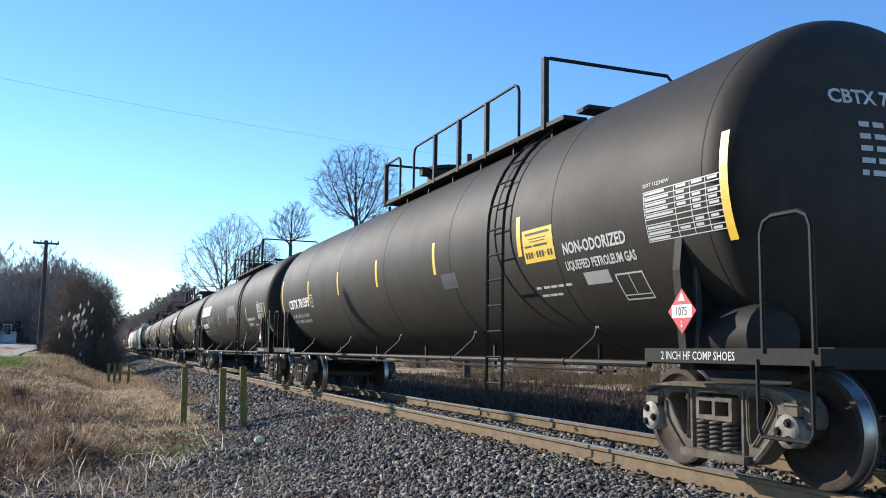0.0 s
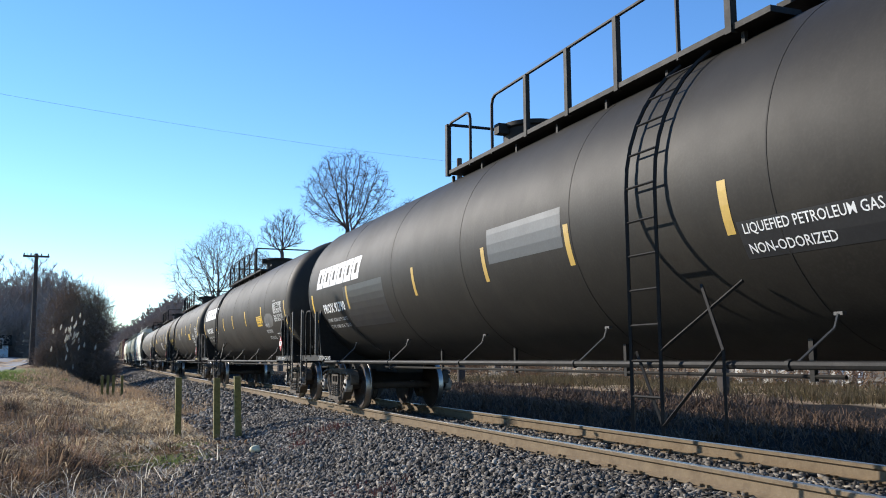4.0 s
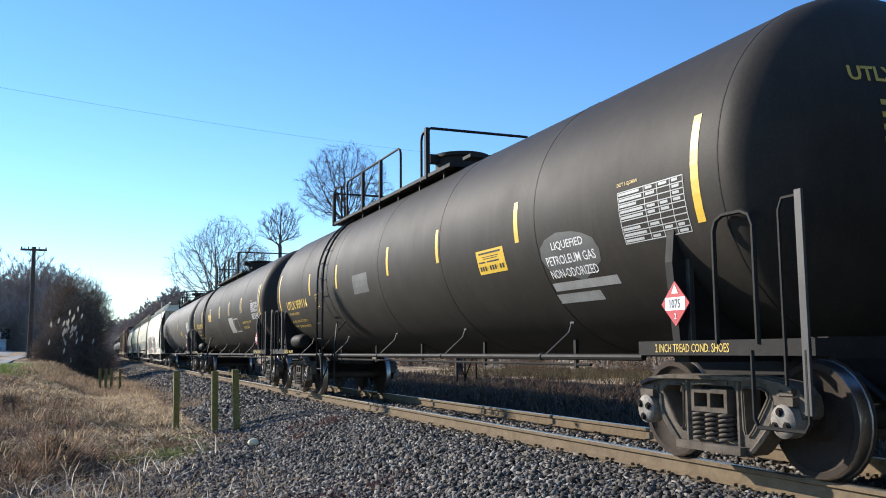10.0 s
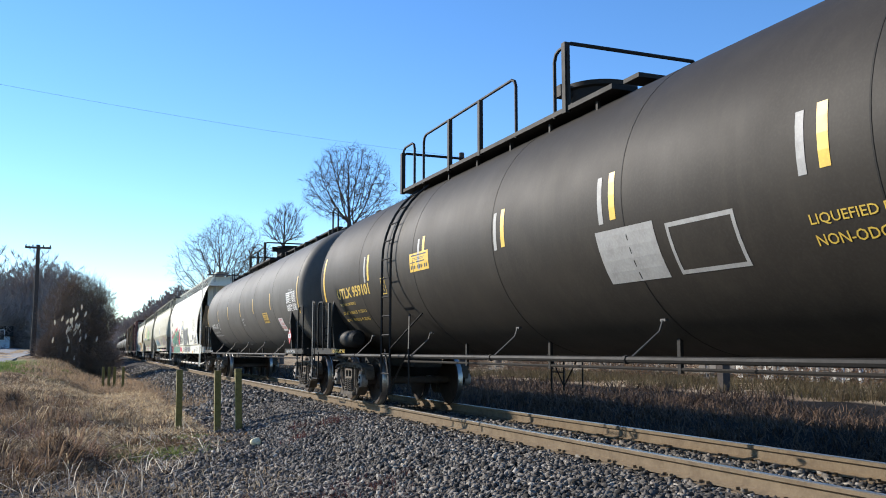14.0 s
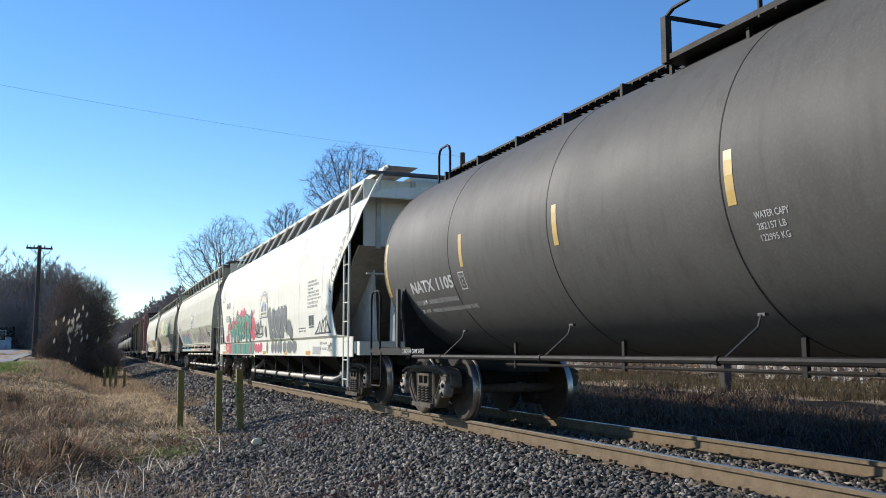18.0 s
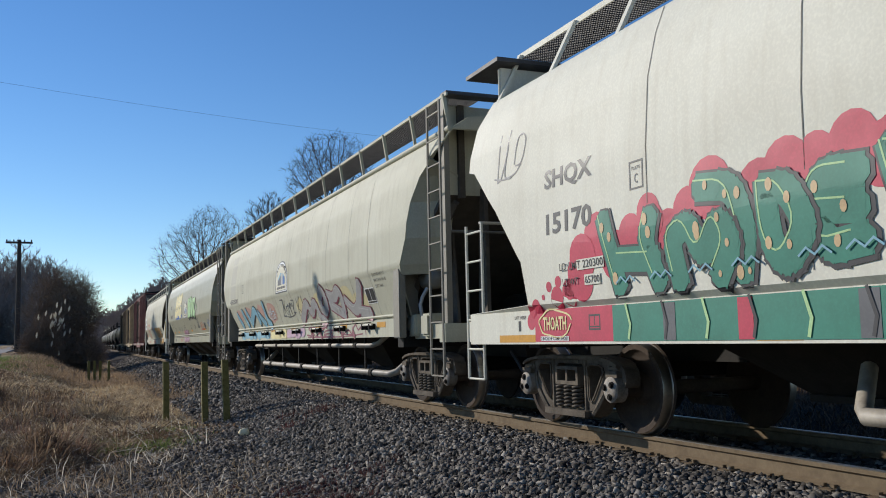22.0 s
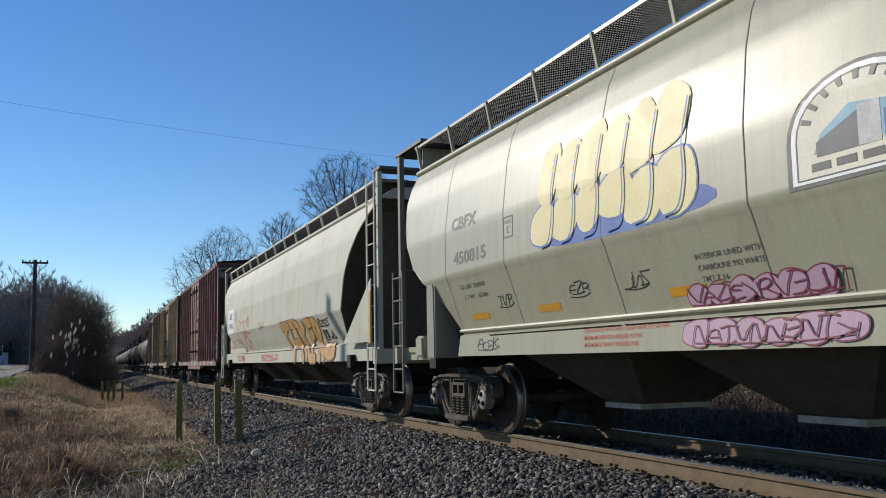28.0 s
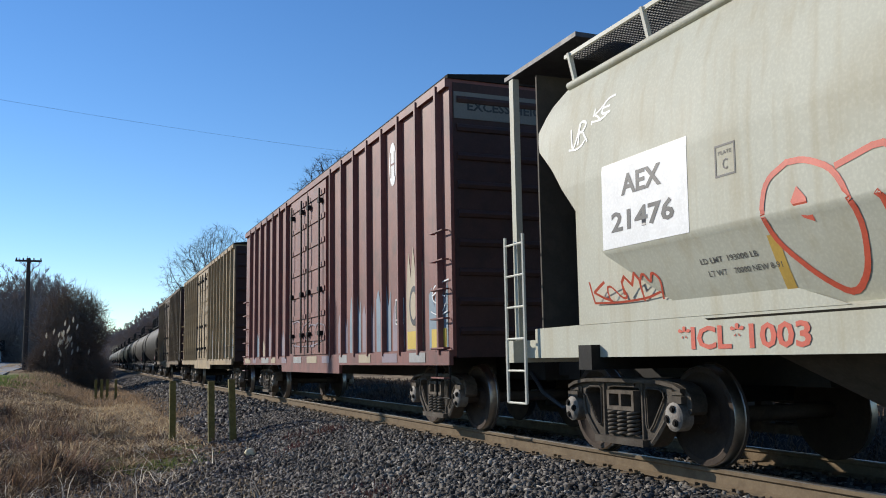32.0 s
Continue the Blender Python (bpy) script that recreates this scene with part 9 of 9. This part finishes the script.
def fan_tree(seed, trunk_h, half, top, buds, root, fine=0.010, upright=0.12, tall=0.5):
    """A bare tree grown towards buds strewn in a round crown: limbs fan out from the trunk's head, forking into fine twigs."""
    g = np.random.default_rng(seed)
    mid, rz = trunk_h + (top - trunk_h) * (1 - tall), (top - trunk_h) * tall
    d = g.normal(size=(buds, 3))
    d /= np.linalg.norm(d, axis=1, keepdims=True)
    lobes = g.normal(size=(7, 3))
    lobes /= np.linalg.norm(lobes, axis=1, keepdims=True)
    bulge = 0.5 + 0.55 * np.max(d @ lobes.T, axis=1)
    bud = d * (g.random((buds, 1)) ** 0.42 * bulge[:, None]) * np.array([half, half, rz]) + np.array([0, 0, mid])
    bud = bud[bud[:, 2] > trunk_h * 0.85]
    step = (top - trunk_h) / 30
    pts, up, way, shoots = [np.array([0.0, 0.0, trunk_h])], [-1], [np.array([0.0, 0.0, 1.0])], [-4]
    near, who = np.linalg.norm(bud - pts[0], axis=1), np.zeros(len(bud), int)
    for _ in range(70):
        if len(bud) == 0:
            break
        fresh = []
        for k in np.unique(who):
            v = bud[who == k] - pts[k]
            v = (v / (np.linalg.norm(v, axis=1, keepdims=True) + 1e-9)).mean(0)
            v = v / (np.linalg.norm(v) + 1e-9) + g.normal(size=3) * 0.05 + np.array([0, 0, upright]) + 0.7 * way[k]
            out = pts[k] - np.array([0, 0, trunk_h * 0.8])
            v += 0.45 * out / (np.linalg.norm(out) + 1e-9)
            v /= np.linalg.norm(v)
            if v @ way[k] > 0.25 and shoots[k] < 3:
                shoots[k] += 1
                fresh.append((k, pts[k] + step * v, v))
        if not fresh:
            break
        for k, q, v in fresh:
            pts.append(q)
            way.append(v)
            shoots.append(0)
            up.append(int(k))
            far = np.linalg.norm(bud - q, axis=1)
            closer = far < near
            near[closer], who[closer] = far[closer], len(pts) - 1
        keep = near > step * 1.25
        bud, near, who = bud[keep], near[keep], who[keep]
    n = len(pts)
    load, forks = np.zeros(n), np.zeros(n, int)
    for k in range(n - 1, 0, -1):
        load[k] = max(load[k], 1.0)
        load[up[k]] += load[k]
        forks[up[k]] += 1
    rad = np.maximum(fine * 0.75, root * 0.8 * (load / load[0]) ** 0.55)
    segs = [(*pts[up[k]], *pts[k], rad[up[k]] if up[k] else rad[k] * 1.1, rad[k]) for k in range(1, n)]
    for k in range(1, n):
        if load[k] < 8:
            along = pts[k] - pts[up[k]]
            along /= np.linalg.norm(along)
            for _ in range(3 if forks[k] == 0 else 2):
                v = along + g.normal(size=3) * 0.5 + np.array([0, 0, upright])
                v *= step * g.uniform(1.0, 2.6) / np.linalg.norm(v)
                segs.append((*pts[k], *(pts[k] + v), fine * 0.6, fine * 0.35))
    trunk = np.array([(0, 0, trunk_h * k / 8, 0, 0, trunk_h * (k + 1) / 8, root * (1.15 - 0.3 * k / 8), root * (1.15 - 0.3 * (k + 1) / 8)) for k in range(8)])
    return trunk, np.array(segs)


def bare_tree(seed, brg, dist, top, half, buds, label, root=0.16, tall=0.5, upright=0.12):
    x, y = EYE[0] + dist * math.sin(radians(brg)), EYE[1] + dist * math.cos(radians(brg))
    z = ground_z(x, y) - 0.1
    a, b = fan_tree(seed, top - 2.0 * half / (2 * tall) * 1.05 - z, half, top - z, buds, root, 0.012, upright, tall)
    t = thing("tree", label, "tree", "bare trees", pose(x, y, z))
    part("trunk", sticks("trunk", a, M_BARK, 8), None, t)
    part("crown", sticks("crown", b, M_TWIG, 3), None, t)
    return t


bare_tree(5, 15.75, 70, 17.3, 3.5, 2000, "tall bare tree with a round fine-twigged crown", 0.34)
bare_tree(8, 7.7, 90, 14.8, 4.7, 2300, "wide-branching bare tree behind the train", 0.4, 0.5, 0.0)
bare_tree(11, 11.6, 91, 16.0, 2.2, 900, "bare tree with upright limbs", 0.26, 0.35, 0.5)
bare_tree(14, 10.0, 96, 12.6, 2.6, 700, "small spreading bare tree", 0.24)
bare_tree(17, 19.9, 68, 13.2, 2.0, 650, "slim bare tree behind the train", 0.2, 0.42)
bare_tree(20, 22.6, 70, 13.8, 2.4, 700, "bare tree in the far hedge", 0.24)
bare_tree(23, 25.4, 72, 12.4, 2.6, 700, "low bare tree in the far hedge", 0.24)


def woods(name, seed, spots, label, height, twig=0.02):
    r = random.Random(seed)
    segs = []
    base = [fan_tree(100 + seed * 7 + k, 0.25, 0.22, 1.0, 150, 0.014, 0.002, 0.7, 0.42) for k in range(4)]
    for x, y in spots:
        a, b = base[r.randrange(4)]
        h = height * r.uniform(0.72, 1.08)
        s = np.concatenate([a, b])
        ang = r.uniform(0, 6.28)
        s[:, 6:] = np.maximum(s[:, 6:] * h, twig * 0.6)
        c_, s_ = math.cos(ang), math.sin(ang)
        for o in (0, 3):
            px, py = s[:, o] * h, s[:, o + 1] * h
            s[:, o], s[:, o + 1], s[:, o + 2] = px * c_ - py * s_ + x, px * s_ + py * c_ + y, s[:, o + 2] * h + profile(x - track_x(min(y, 300))) + 0.4
        segs.append(s)
    me = sticks(name, np.concatenate(segs), M_FARTWIG, 3)
    tagged(new(name, me), label, "woods", kind="stuff")


def by_bearing(brg, dist):
    return EYE[0] + dist * math.sin(radians(brg)), EYE[1] + dist * math.cos(radians(brg))


r = random.Random(4)
woods("far_woods", 1, [by_bearing(r.uniform(-14, -1.2), r.uniform(128, 175)) for _ in range(210)], "distant bare woods beyond the lane", 13.8, 0.022)
woods("far_woods", 2, [by_bearing(1.5 + 3.9 * k, 400 - 230 * k ** 0.6) for k in [r.random() for _ in range(70)]], "distant bare woods along the curve", 12.5, 0.07)
woods("far_hedge", 3, [(r.uniform(33, 50), r.uniform(2, 120)) for _ in range(22)], "bare hedge trees across the track", 8.5)


def thicket(name, seed, blobs, n, label, material, size=0.55, thick=0.02, rise=0.3):
    """Dense brush: thin twigs over a set of (x, y, z, rx, ry, rz) mounds."""
    g = rng(seed)
    segs = []
    vol = np.array([b[3] * b[4] * b[5] for b in blobs])
    for (x, y, z, rx, ry, rz), m in zip(blobs, (vol / vol.sum() * n).astype(int)):
        d = g.normal(size=(m, 3))
        d /= np.linalg.norm(d, axis=1, keepdims=True)
        rad = g.random((m, 1)) ** 0.3 * (1 + 0.16 * g.normal(size=(m, 1)))
        p = d * rad * np.array([rx, ry, rz]) + np.array([x, y, z])
        p[:, 2] = np.maximum(p[:, 2], -0.9)
        t = d * 0.7 + g.normal(size=(m, 3)) * 0.6 + np.array([0, 0, rise])
        t /= np.linalg.norm(t, axis=1, keepdims=True)
        ln = size * g.uniform(0.5, 1.6, (m, 1))
        segs.append(np.concatenate([p, p + t * ln, np.full((m, 1), thick), np.full((m, 1), thick * 0.3)], 1))
    tagged(new(name, sticks(name, np.concatenate(segs), material, 3)), label, "brush", kind="stuff")


r = random.Random(77)
mounds = [(-6.2, 64, 2.1, 1.25, 1.8, 2.9), (-5.6, 65, 1.4, 0.95, 2.0, 2.7), (-7.0, 64.5, 1.9, 0.8, 1.8, 2.2), (-8.2, 62.4, 0.8, 0.9, 1.3, 1.3), (-7.4, 62.2, 0.9, 1.1, 1.3, 1.6), (-5.4, 64, -0.1, 1.0, 1.5, 0.9)]
for k in range(16):
    a = math.pi * (0.08 + 0.84 * k / 15)
    mounds.append((-6.3 + 1.4 * math.cos(a) + r.uniform(-0.35, 0.35), 64 + r.uniform(-1, 1.5), 2.1 + 2.8 * math.sin(a) * r.uniform(0.6, 1.08), 0.6, 0.7, 0.6))
thicket("thicket", 7, mounds, 30000, "dense leafless brown thicket beside the track", M_BRUSH, 0.36, 0.013, 0.15)
thicket("thicket", 21, [(-6.5 + 1.7 * math.cos(0.35 * k), 64 + r.uniform(-1, 1), 3.0 + 2.4 * math.sin(0.35 * k), 0.8, 0.8, 0.6) for k in range(10)], 2600, "ragged upright shoots over the thicket", M_BRUSH, 0.55, 0.012, 0.7)
thicket("thicket", 22, [(-8.0, 62.2, 0.9, 0.8, 1.0, 1.2), (-7.3, 61.8, 1.3, 0.9, 0.9, 1.5), (-5.0, 63, 0.4, 0.9, 1.2, 1.0)], 5000, "low tangled brown brush before the thicket", M_BRUSH, 0.5, 0.015, 0.1)
thicket("thicket", 8, [(-4.6, 76, -0.2, 0.8, 3.0, 0.7), (-4.4, 92, 0.2, 1.4, 8, 0.9)], 4000, "leafless brush further down the track", M_BRUSH, 0.6)
thicket("brush", 9, [(17.6 + 4.2 * (k % 2) + 0.8 * math.sin(k * 1.7), 6 + k * 2.6, 0.0, 1.1, 2.2, 0.9 + 0.3 * (k % 2)) for k in range(26)], 22000, "tangled brown brush along the far fence", ramp_by_island("brush_brown", [(0.2, 0.12, 0.07), (0.3, 0.17, 0.09), (0.14, 0.09, 0.06)]), 0.34, 0.013)
thicket("brush", 10, [(track_x(120 + 14 * k) + 6.5, 120 + 14 * k, 0.4, 1.6, 7, 1.8) for k in range(12)], 4000, "low brush along the curve", M_BRUSH, 0.8)
r = random.Random(5)
thicket("far_brush", 12, [(*by_bearing(0.8 + 0.28 * k, 330 - 7 * k + r.uniform(-10, 10)), 2.0, 4.0, 6, r.uniform(3.5, 5.5)) for k in range(20)], 9000, "distant brown brush closing the view", M_FARTWIG, 1.8, 0.07)
thicket("far_brush", 13, [(*by_bearing(-7.0 + 0.45 * k, 126 + r.uniform(-4, 4)), 3.0, 2.2, 3, r.uniform(4.0, 6.0)) for k in range(15)], 14000, "brown undergrowth at the wood's edge", M_FARTWIG, 1.1, 0.04)
# reed plumes before the thicket
g = rng(23)
n = 30
x, y = g.normal(-6.85, 0.5, n), g.uniform(60.2, 61.2, n)
top = 2.55 - 0.4 * np.abs(x + 6.8) + g.normal(0, 0.55, n)
tx = x + g.normal(0.06, 0.07, n)
heads = np.stack([x, y, top, (x + tx) / 2, y, top + 0.16, np.full(n, 0.02), np.full(n, 0.065)], 1)
tips = np.stack([(x + tx) / 2, y, top + 0.16, tx, y, top + 0.36, np.full(n, 0.065), np.full(n, 0.015)], 1)
stems = np.stack([x, y, np.full(n, -0.4), x, y, top, np.full(n, 0.004), np.full(n, 0.004)], 1)
tagged(new("reed_plumes", sticks("reed_plumes", np.concatenate([heads, tips]), M_PLUME, 5)), "pale reed plumes in front of the thicket", "reeds", kind="stuff")
tagged(new("reed_stems", sticks("reed_stems", stems, M_BRUSH, 3)), "thin brown reed stems", "reeds", kind="stuff")


# dead stems strewn and leaning over the bank
for nm, n, m, lo, hi, lab, seed in (("dead_stems", 1500, M_DARKSTEM, 0.25, 0.7, "dark dead stems tangled over the bank", 61), ("pale_stems", 700, M_PLUME, 0.2, 0.6, "pale broken stems lying on the bank", 62)):
    g = rng(seed)
    x, y = clumped(g, n, -12.0, -4.6, 10.5, 30.0, 130, 0.45)
    keep = x < gravel_edge(y) + 0.7
    x, y = x[keep], y[keep]
    k = len(x)
    a, e, ln = g.uniform(0, 6.28, k), g.uniform(0.0, 0.7, k), g.uniform(lo, hi, k)
    z = heights(x, y) + g.uniform(0.0, 0.08, k)
    seg = np.stack([x, y, z, x + ln * np.cos(a) * np.cos(e), y + ln * np.sin(a) * np.cos(e), z + ln * np.sin(e), np.full(k, 0.006), np.full(k, 0.003)], 1)
    tagged(new(nm, sticks(nm, seg, m, 3)), lab, "weeds", kind="stuff")


# ---- posts, poles, wire ----
def wooden_post(x, y, top, label, w=0.115, lean=0.0, name="wooden_post", material=None, group="weathered posts"):
    z = ground_z(x, y)
    h = top - z + 0.3
    bm = bmesh.new()
    rr = random.Random(int(x * 100))
    rings = []
    for k in range(7):
        zz = -0.3 + h * k / 6
        o = lean * k / 6
        rings.append([bm.verts.new((sx * w / 2 * rr.uniform(0.93, 1.05) + o, sy * w / 2 * rr.uniform(0.93, 1.05), zz)) for sx, sy in ((-1, -1), (1, -1), (1, 1), (-1, 1))])
    for a, b in zip(rings, rings[1:]):
        for k in range(4):
            bm.faces.new((a[k], a[(k + 1) % 4], b[(k + 1) % 4], b[k]))
    bm.faces.new(rings[-1])
    bmesh.ops.bevel(bm, geom=[e for e in bm.edges if len(e.link_faces) == 2 and e.calc_face_angle(0) > 1.0], offset=0.01, segments=1, affect="EDGES")
    ob = part(name, bm, material or M_POST)
    ob.matrix_basis = pose(x, y, z)
    tagged(ob, label, "post", group)


wooden_post(-4.21, 19.15, 0.63, "mossy square wooden post standing in dry grass", 0.125, -0.02)
wooden_post(-3.49, 18.59, 0.62, "mossy square wooden post at the gravel's edge", 0.125, -0.03)
wooden_post(-3.12, 18.11, 0.66, "mossy wooden post leaning slightly, at the gravel's edge", 0.125, -0.06)
for x, y in ((-5.25, 44.3), (-5.0, 44.2), (-4.76, 44.1), (-4.39, 43.9)):
    wooden_post(x, y, 0.29, "thin mossy wooden post in brown weeds", 0.12)
wooden_post(11.9, 21.6, 0.75, "dark upright timber post across the track", 0.26, 0.0, "timber_post", M_POLE, "far side posts")

# pale rock on the gravel
bm = bmesh.new()
bmesh.ops.create_icosphere(bm, subdivisions=2, radius=0.1)
for v in bm.verts:
    v.co = v.co * (1 + 0.25 * noise.noise(v.co * 14)) * 1.0
    v.co.z *= 0.75
rock = part("rock", bm, mat("pale_rock", (0.85, 0.74, 0.48), 0.9, second=(0.7, 0.58, 0.35), scale=12, bump=0.3), None, smooth=True)
rock.matrix_basis = pose(-3.28, 15.31, ground_z(-3.28, 15.31) + 0.05)
tagged(rock, "pale rounded rock on the gravel", "rock")

# orange marker at the edge of the weeds
mk = thing("marker_post", "short orange and white plastic marker post", "marker", at=pose(-8.2, 22.6, ground_z(-8.2, 22.6)))
bm = bmesh.new()
lathe(bm, [(0.0, 0.05), (0.3, 0.05)], 10, "z")
part("lower_band", bm, M_WHITE, mk, smooth=True)
bm = bmesh.new()
lathe(bm, [(0.302, 0.055), (0.56, 0.055), (0.6, 0.03), (0.6, 0.001)], 10, "z")
part("upper_band", bm, mat("orange_plastic", (0.75, 0.1, 0.03), 0.5, scale=8), mk, "orange upper half", True)


def pole(x, y, top, label, arm=None, r=0.15):
    z = ground_z(x, y)
    p = thing("utility_pole", label, "utility pole", "utility poles", pose(x, y, z))
    bm = bmesh.new()
    tube(bm, [(0, 0, -0.3), (0.02, 0, (top - z) / 2), (0, 0, top - z)], [r, r * 0.85, r * 0.68], 10)
    part("shaft", bm, M_POLE, p, smooth=True)
    if arm:
        bm = bmesh.new()
        box(bm, -arm / 2, arm / 2, -r - 0.1, -r + 0.02, top - z - 0.3, top - z - 0.16)
        part("crossarm", bm, M_POLE, p)
        for k in (-0.46, -0.2, 0.2, 0.46):
            bm = bmesh.new()
            lathe(bm, [(0, 0.03), (0.08, 0.05), (0.14, 0.03), (0.16, 0.001)], 8, "z", (k * arm, -r - 0.04, top - z - 0.16))
            part("insulator", bm, M_FRAME, p, smooth=True)
    return p


pole(-9.55, 70, 8.7, "dark wooden utility pole with one crossarm", 1.75, 0.19)
pole(-30.0, 24.64, 9.6, "dark wooden pole beyond the weeds, carrying a wire", None, 0.2)
pole(-12.53, 31.52, 10.25, "dark wooden pole beside the weeds, carrying a wire", None, 0.17)
pole(11.5, 40.9, 11.2, "dark wooden pole across the track, carrying a wire", None, 0.2)
bm = bmesh.new()
pa, pb = Vector((-12.53, 31.48, 10.14)), Vector((11.5, 40.9, 11.0))
tube(bm, [Vector((-30.0, 24.64, 9.5))] + [pa.lerp(pb, t) + Vector((0, 0, -1.0 * t * (1 - t))) for t in np.linspace(0, 1, 33)], 0.004, 4)
tagged(part("overhead_wire", bm, M_POLE), "thin dark wire strung across the track", "wire")

# ---- across the track: board fence, white house ----
fence = thing("board_fence", "broken grey board fence across the track", "fence", at=pose(0, 0, 0))
M_BOARD = mat("grey_weathered_board", (0.15, 0.135, 0.115), 0.9, second=(0.09, 0.08, 0.07), scale=3, grain=40, bump=0.4, shift=0.3)
bmb = bmesh.new()
box(bmb, -0.02, 0.02, -0.11, 0.11, -0.2, 1.75)
bmesh.ops.bevel(bmb, geom=bmb.edges[:], offset=0.008, segments=1, affect="EDGES")
board = finish("board", bmb, M_BOARD)
r = random.Random(9)
for k in range(120):
    if r.random() < 0.3:
        continue
    yy = 4 + k * 0.42
    xx = 19.0 + 0.01 * yy
    part("board", board, None, fence, at=Matrix.LocRotScale((xx + r.uniform(-0.05, 0.05), yy, ground_z(xx, yy)), Euler((r.uniform(-0.05, 0.05), r.uniform(-0.04, 0.04), r.uniform(-0.2, 0.2))), (1, r.choice((0.6, 1.0, 1.9)), r.uniform(0.75, 1.1))))
for z in (0.35, 1.2):
    bm = bmesh.new()
    box(bm, 19.08, 19.13, 4, 54, z - 0.25, z - 0.15)
    part("fence_rail", bm, M_BOARD, fence)


def house(x, y, yaw, w, d, h, wall_m, label):
    z = ground_z(x, y)
    ho = thing("house", label, "house", at=pose(x, y, z, 0, 0, yaw))
    bm = bmesh.new()
    box(bm, -w / 2, w / 2, -d / 2, d / 2, -0.3, h)
    part("wall", bm, wall_m, ho)
    for k in range(int(h / 0.22)):
        bm = bmesh.new()
        box(bm, -w / 2 - 0.012, w / 2 + 0.012, -d / 2 - 0.014, -d / 2, k * 0.22, k * 0.22 + 0.19)
        part("siding_board", bm, wall_m, ho)
    bm = bmesh.new()
    v = [bm.verts.new(p) for p in ((-w / 2 - 0.4, -d / 2 - 0.4, h), (w / 2 + 0.4, -d / 2 - 0.4, h), (w / 2 + 0.4, d / 2 + 0.4, h), (-w / 2 - 0.4, d / 2 + 0.4, h), (-w / 2 - 0.4, 0, h + d * 0.32), (w / 2 + 0.4, 0, h + d * 0.32))]
    for f in ((0, 1, 5, 4), (3, 4, 5, 2), (0, 4, 3), (1, 2, 5), (3, 2, 1, 0)):
        bm.faces.new([v[i] for i in f])
    part("roof", bm, M_UNDER, ho, "dark shingled roof")
    for k in (-0.3, 0.05, 0.33):
        bm = bmesh.new()
        box(bm, k * w - 0.45, k * w + 0.45, -d / 2 - 0.06, -d / 2 + 0.02, 1.0, 2.3)
        wi = part("window", bm, M_WHITE, ho)
        bm = bmesh.new()
        box(bm, k * w - 0.38, k * w + 0.38, -d / 2 - 0.075, -d / 2 - 0.064, 1.07, 2.23)
        part("pane", bm, M_BLKLET, wi)
    return ho


ho = house(25.5, 28.3, -85, 9, 8, 4.2, mat("white_house_siding", (0.6, 0.59, 0.55), 0.6, scale=1), "white sided house with a porch rail across the track")
for k in range(2):
    bm = bmesh.new()
    box(bm, -4.4, 4.4, -5.6, -5.52, 1.0 + 0.9 * k, 1.12 + 0.9 * k)
    part("porch_rail", bm, M_WHITE, ho)
for k in range(12):
    bm = bmesh.new()
    box(bm, -4.4 + k * 0.79, -4.28 + k * 0.79, -5.62, -5.5, 0.0, 2.1 if k % 4 else 3.4)
    part("porch_post", bm, M_WHITE, ho)
house(-17.8, 122, 5, 6, 4, 1.5, mat("pale_blue_shed_paint", (0.45, 0.55, 0.62), 0.7, scale=1), "small pale blue building beyond the lane")


def motions():
    """Every car rolls along the track towards the viewer and past; its wheelsets turn."""
    for car, s in MOVING:
        rows = []
        for k in range(65):
            t = 0.5 * k
            y = s - SPEED * t
            rows.append((t, pose(track_x(y), y, 0, 0, 0, track_yaw(y))))
        walk(car, rows)
    for w, y in SPINNING:
        x0 = w.matrix_basis.translation
        walk(w, [(0.1 * k, pose(x0.x, x0.y, x0.z, math.degrees(SPEED * 0.1 * k / WR) + y * 40)) for k in range(321)])


motions()
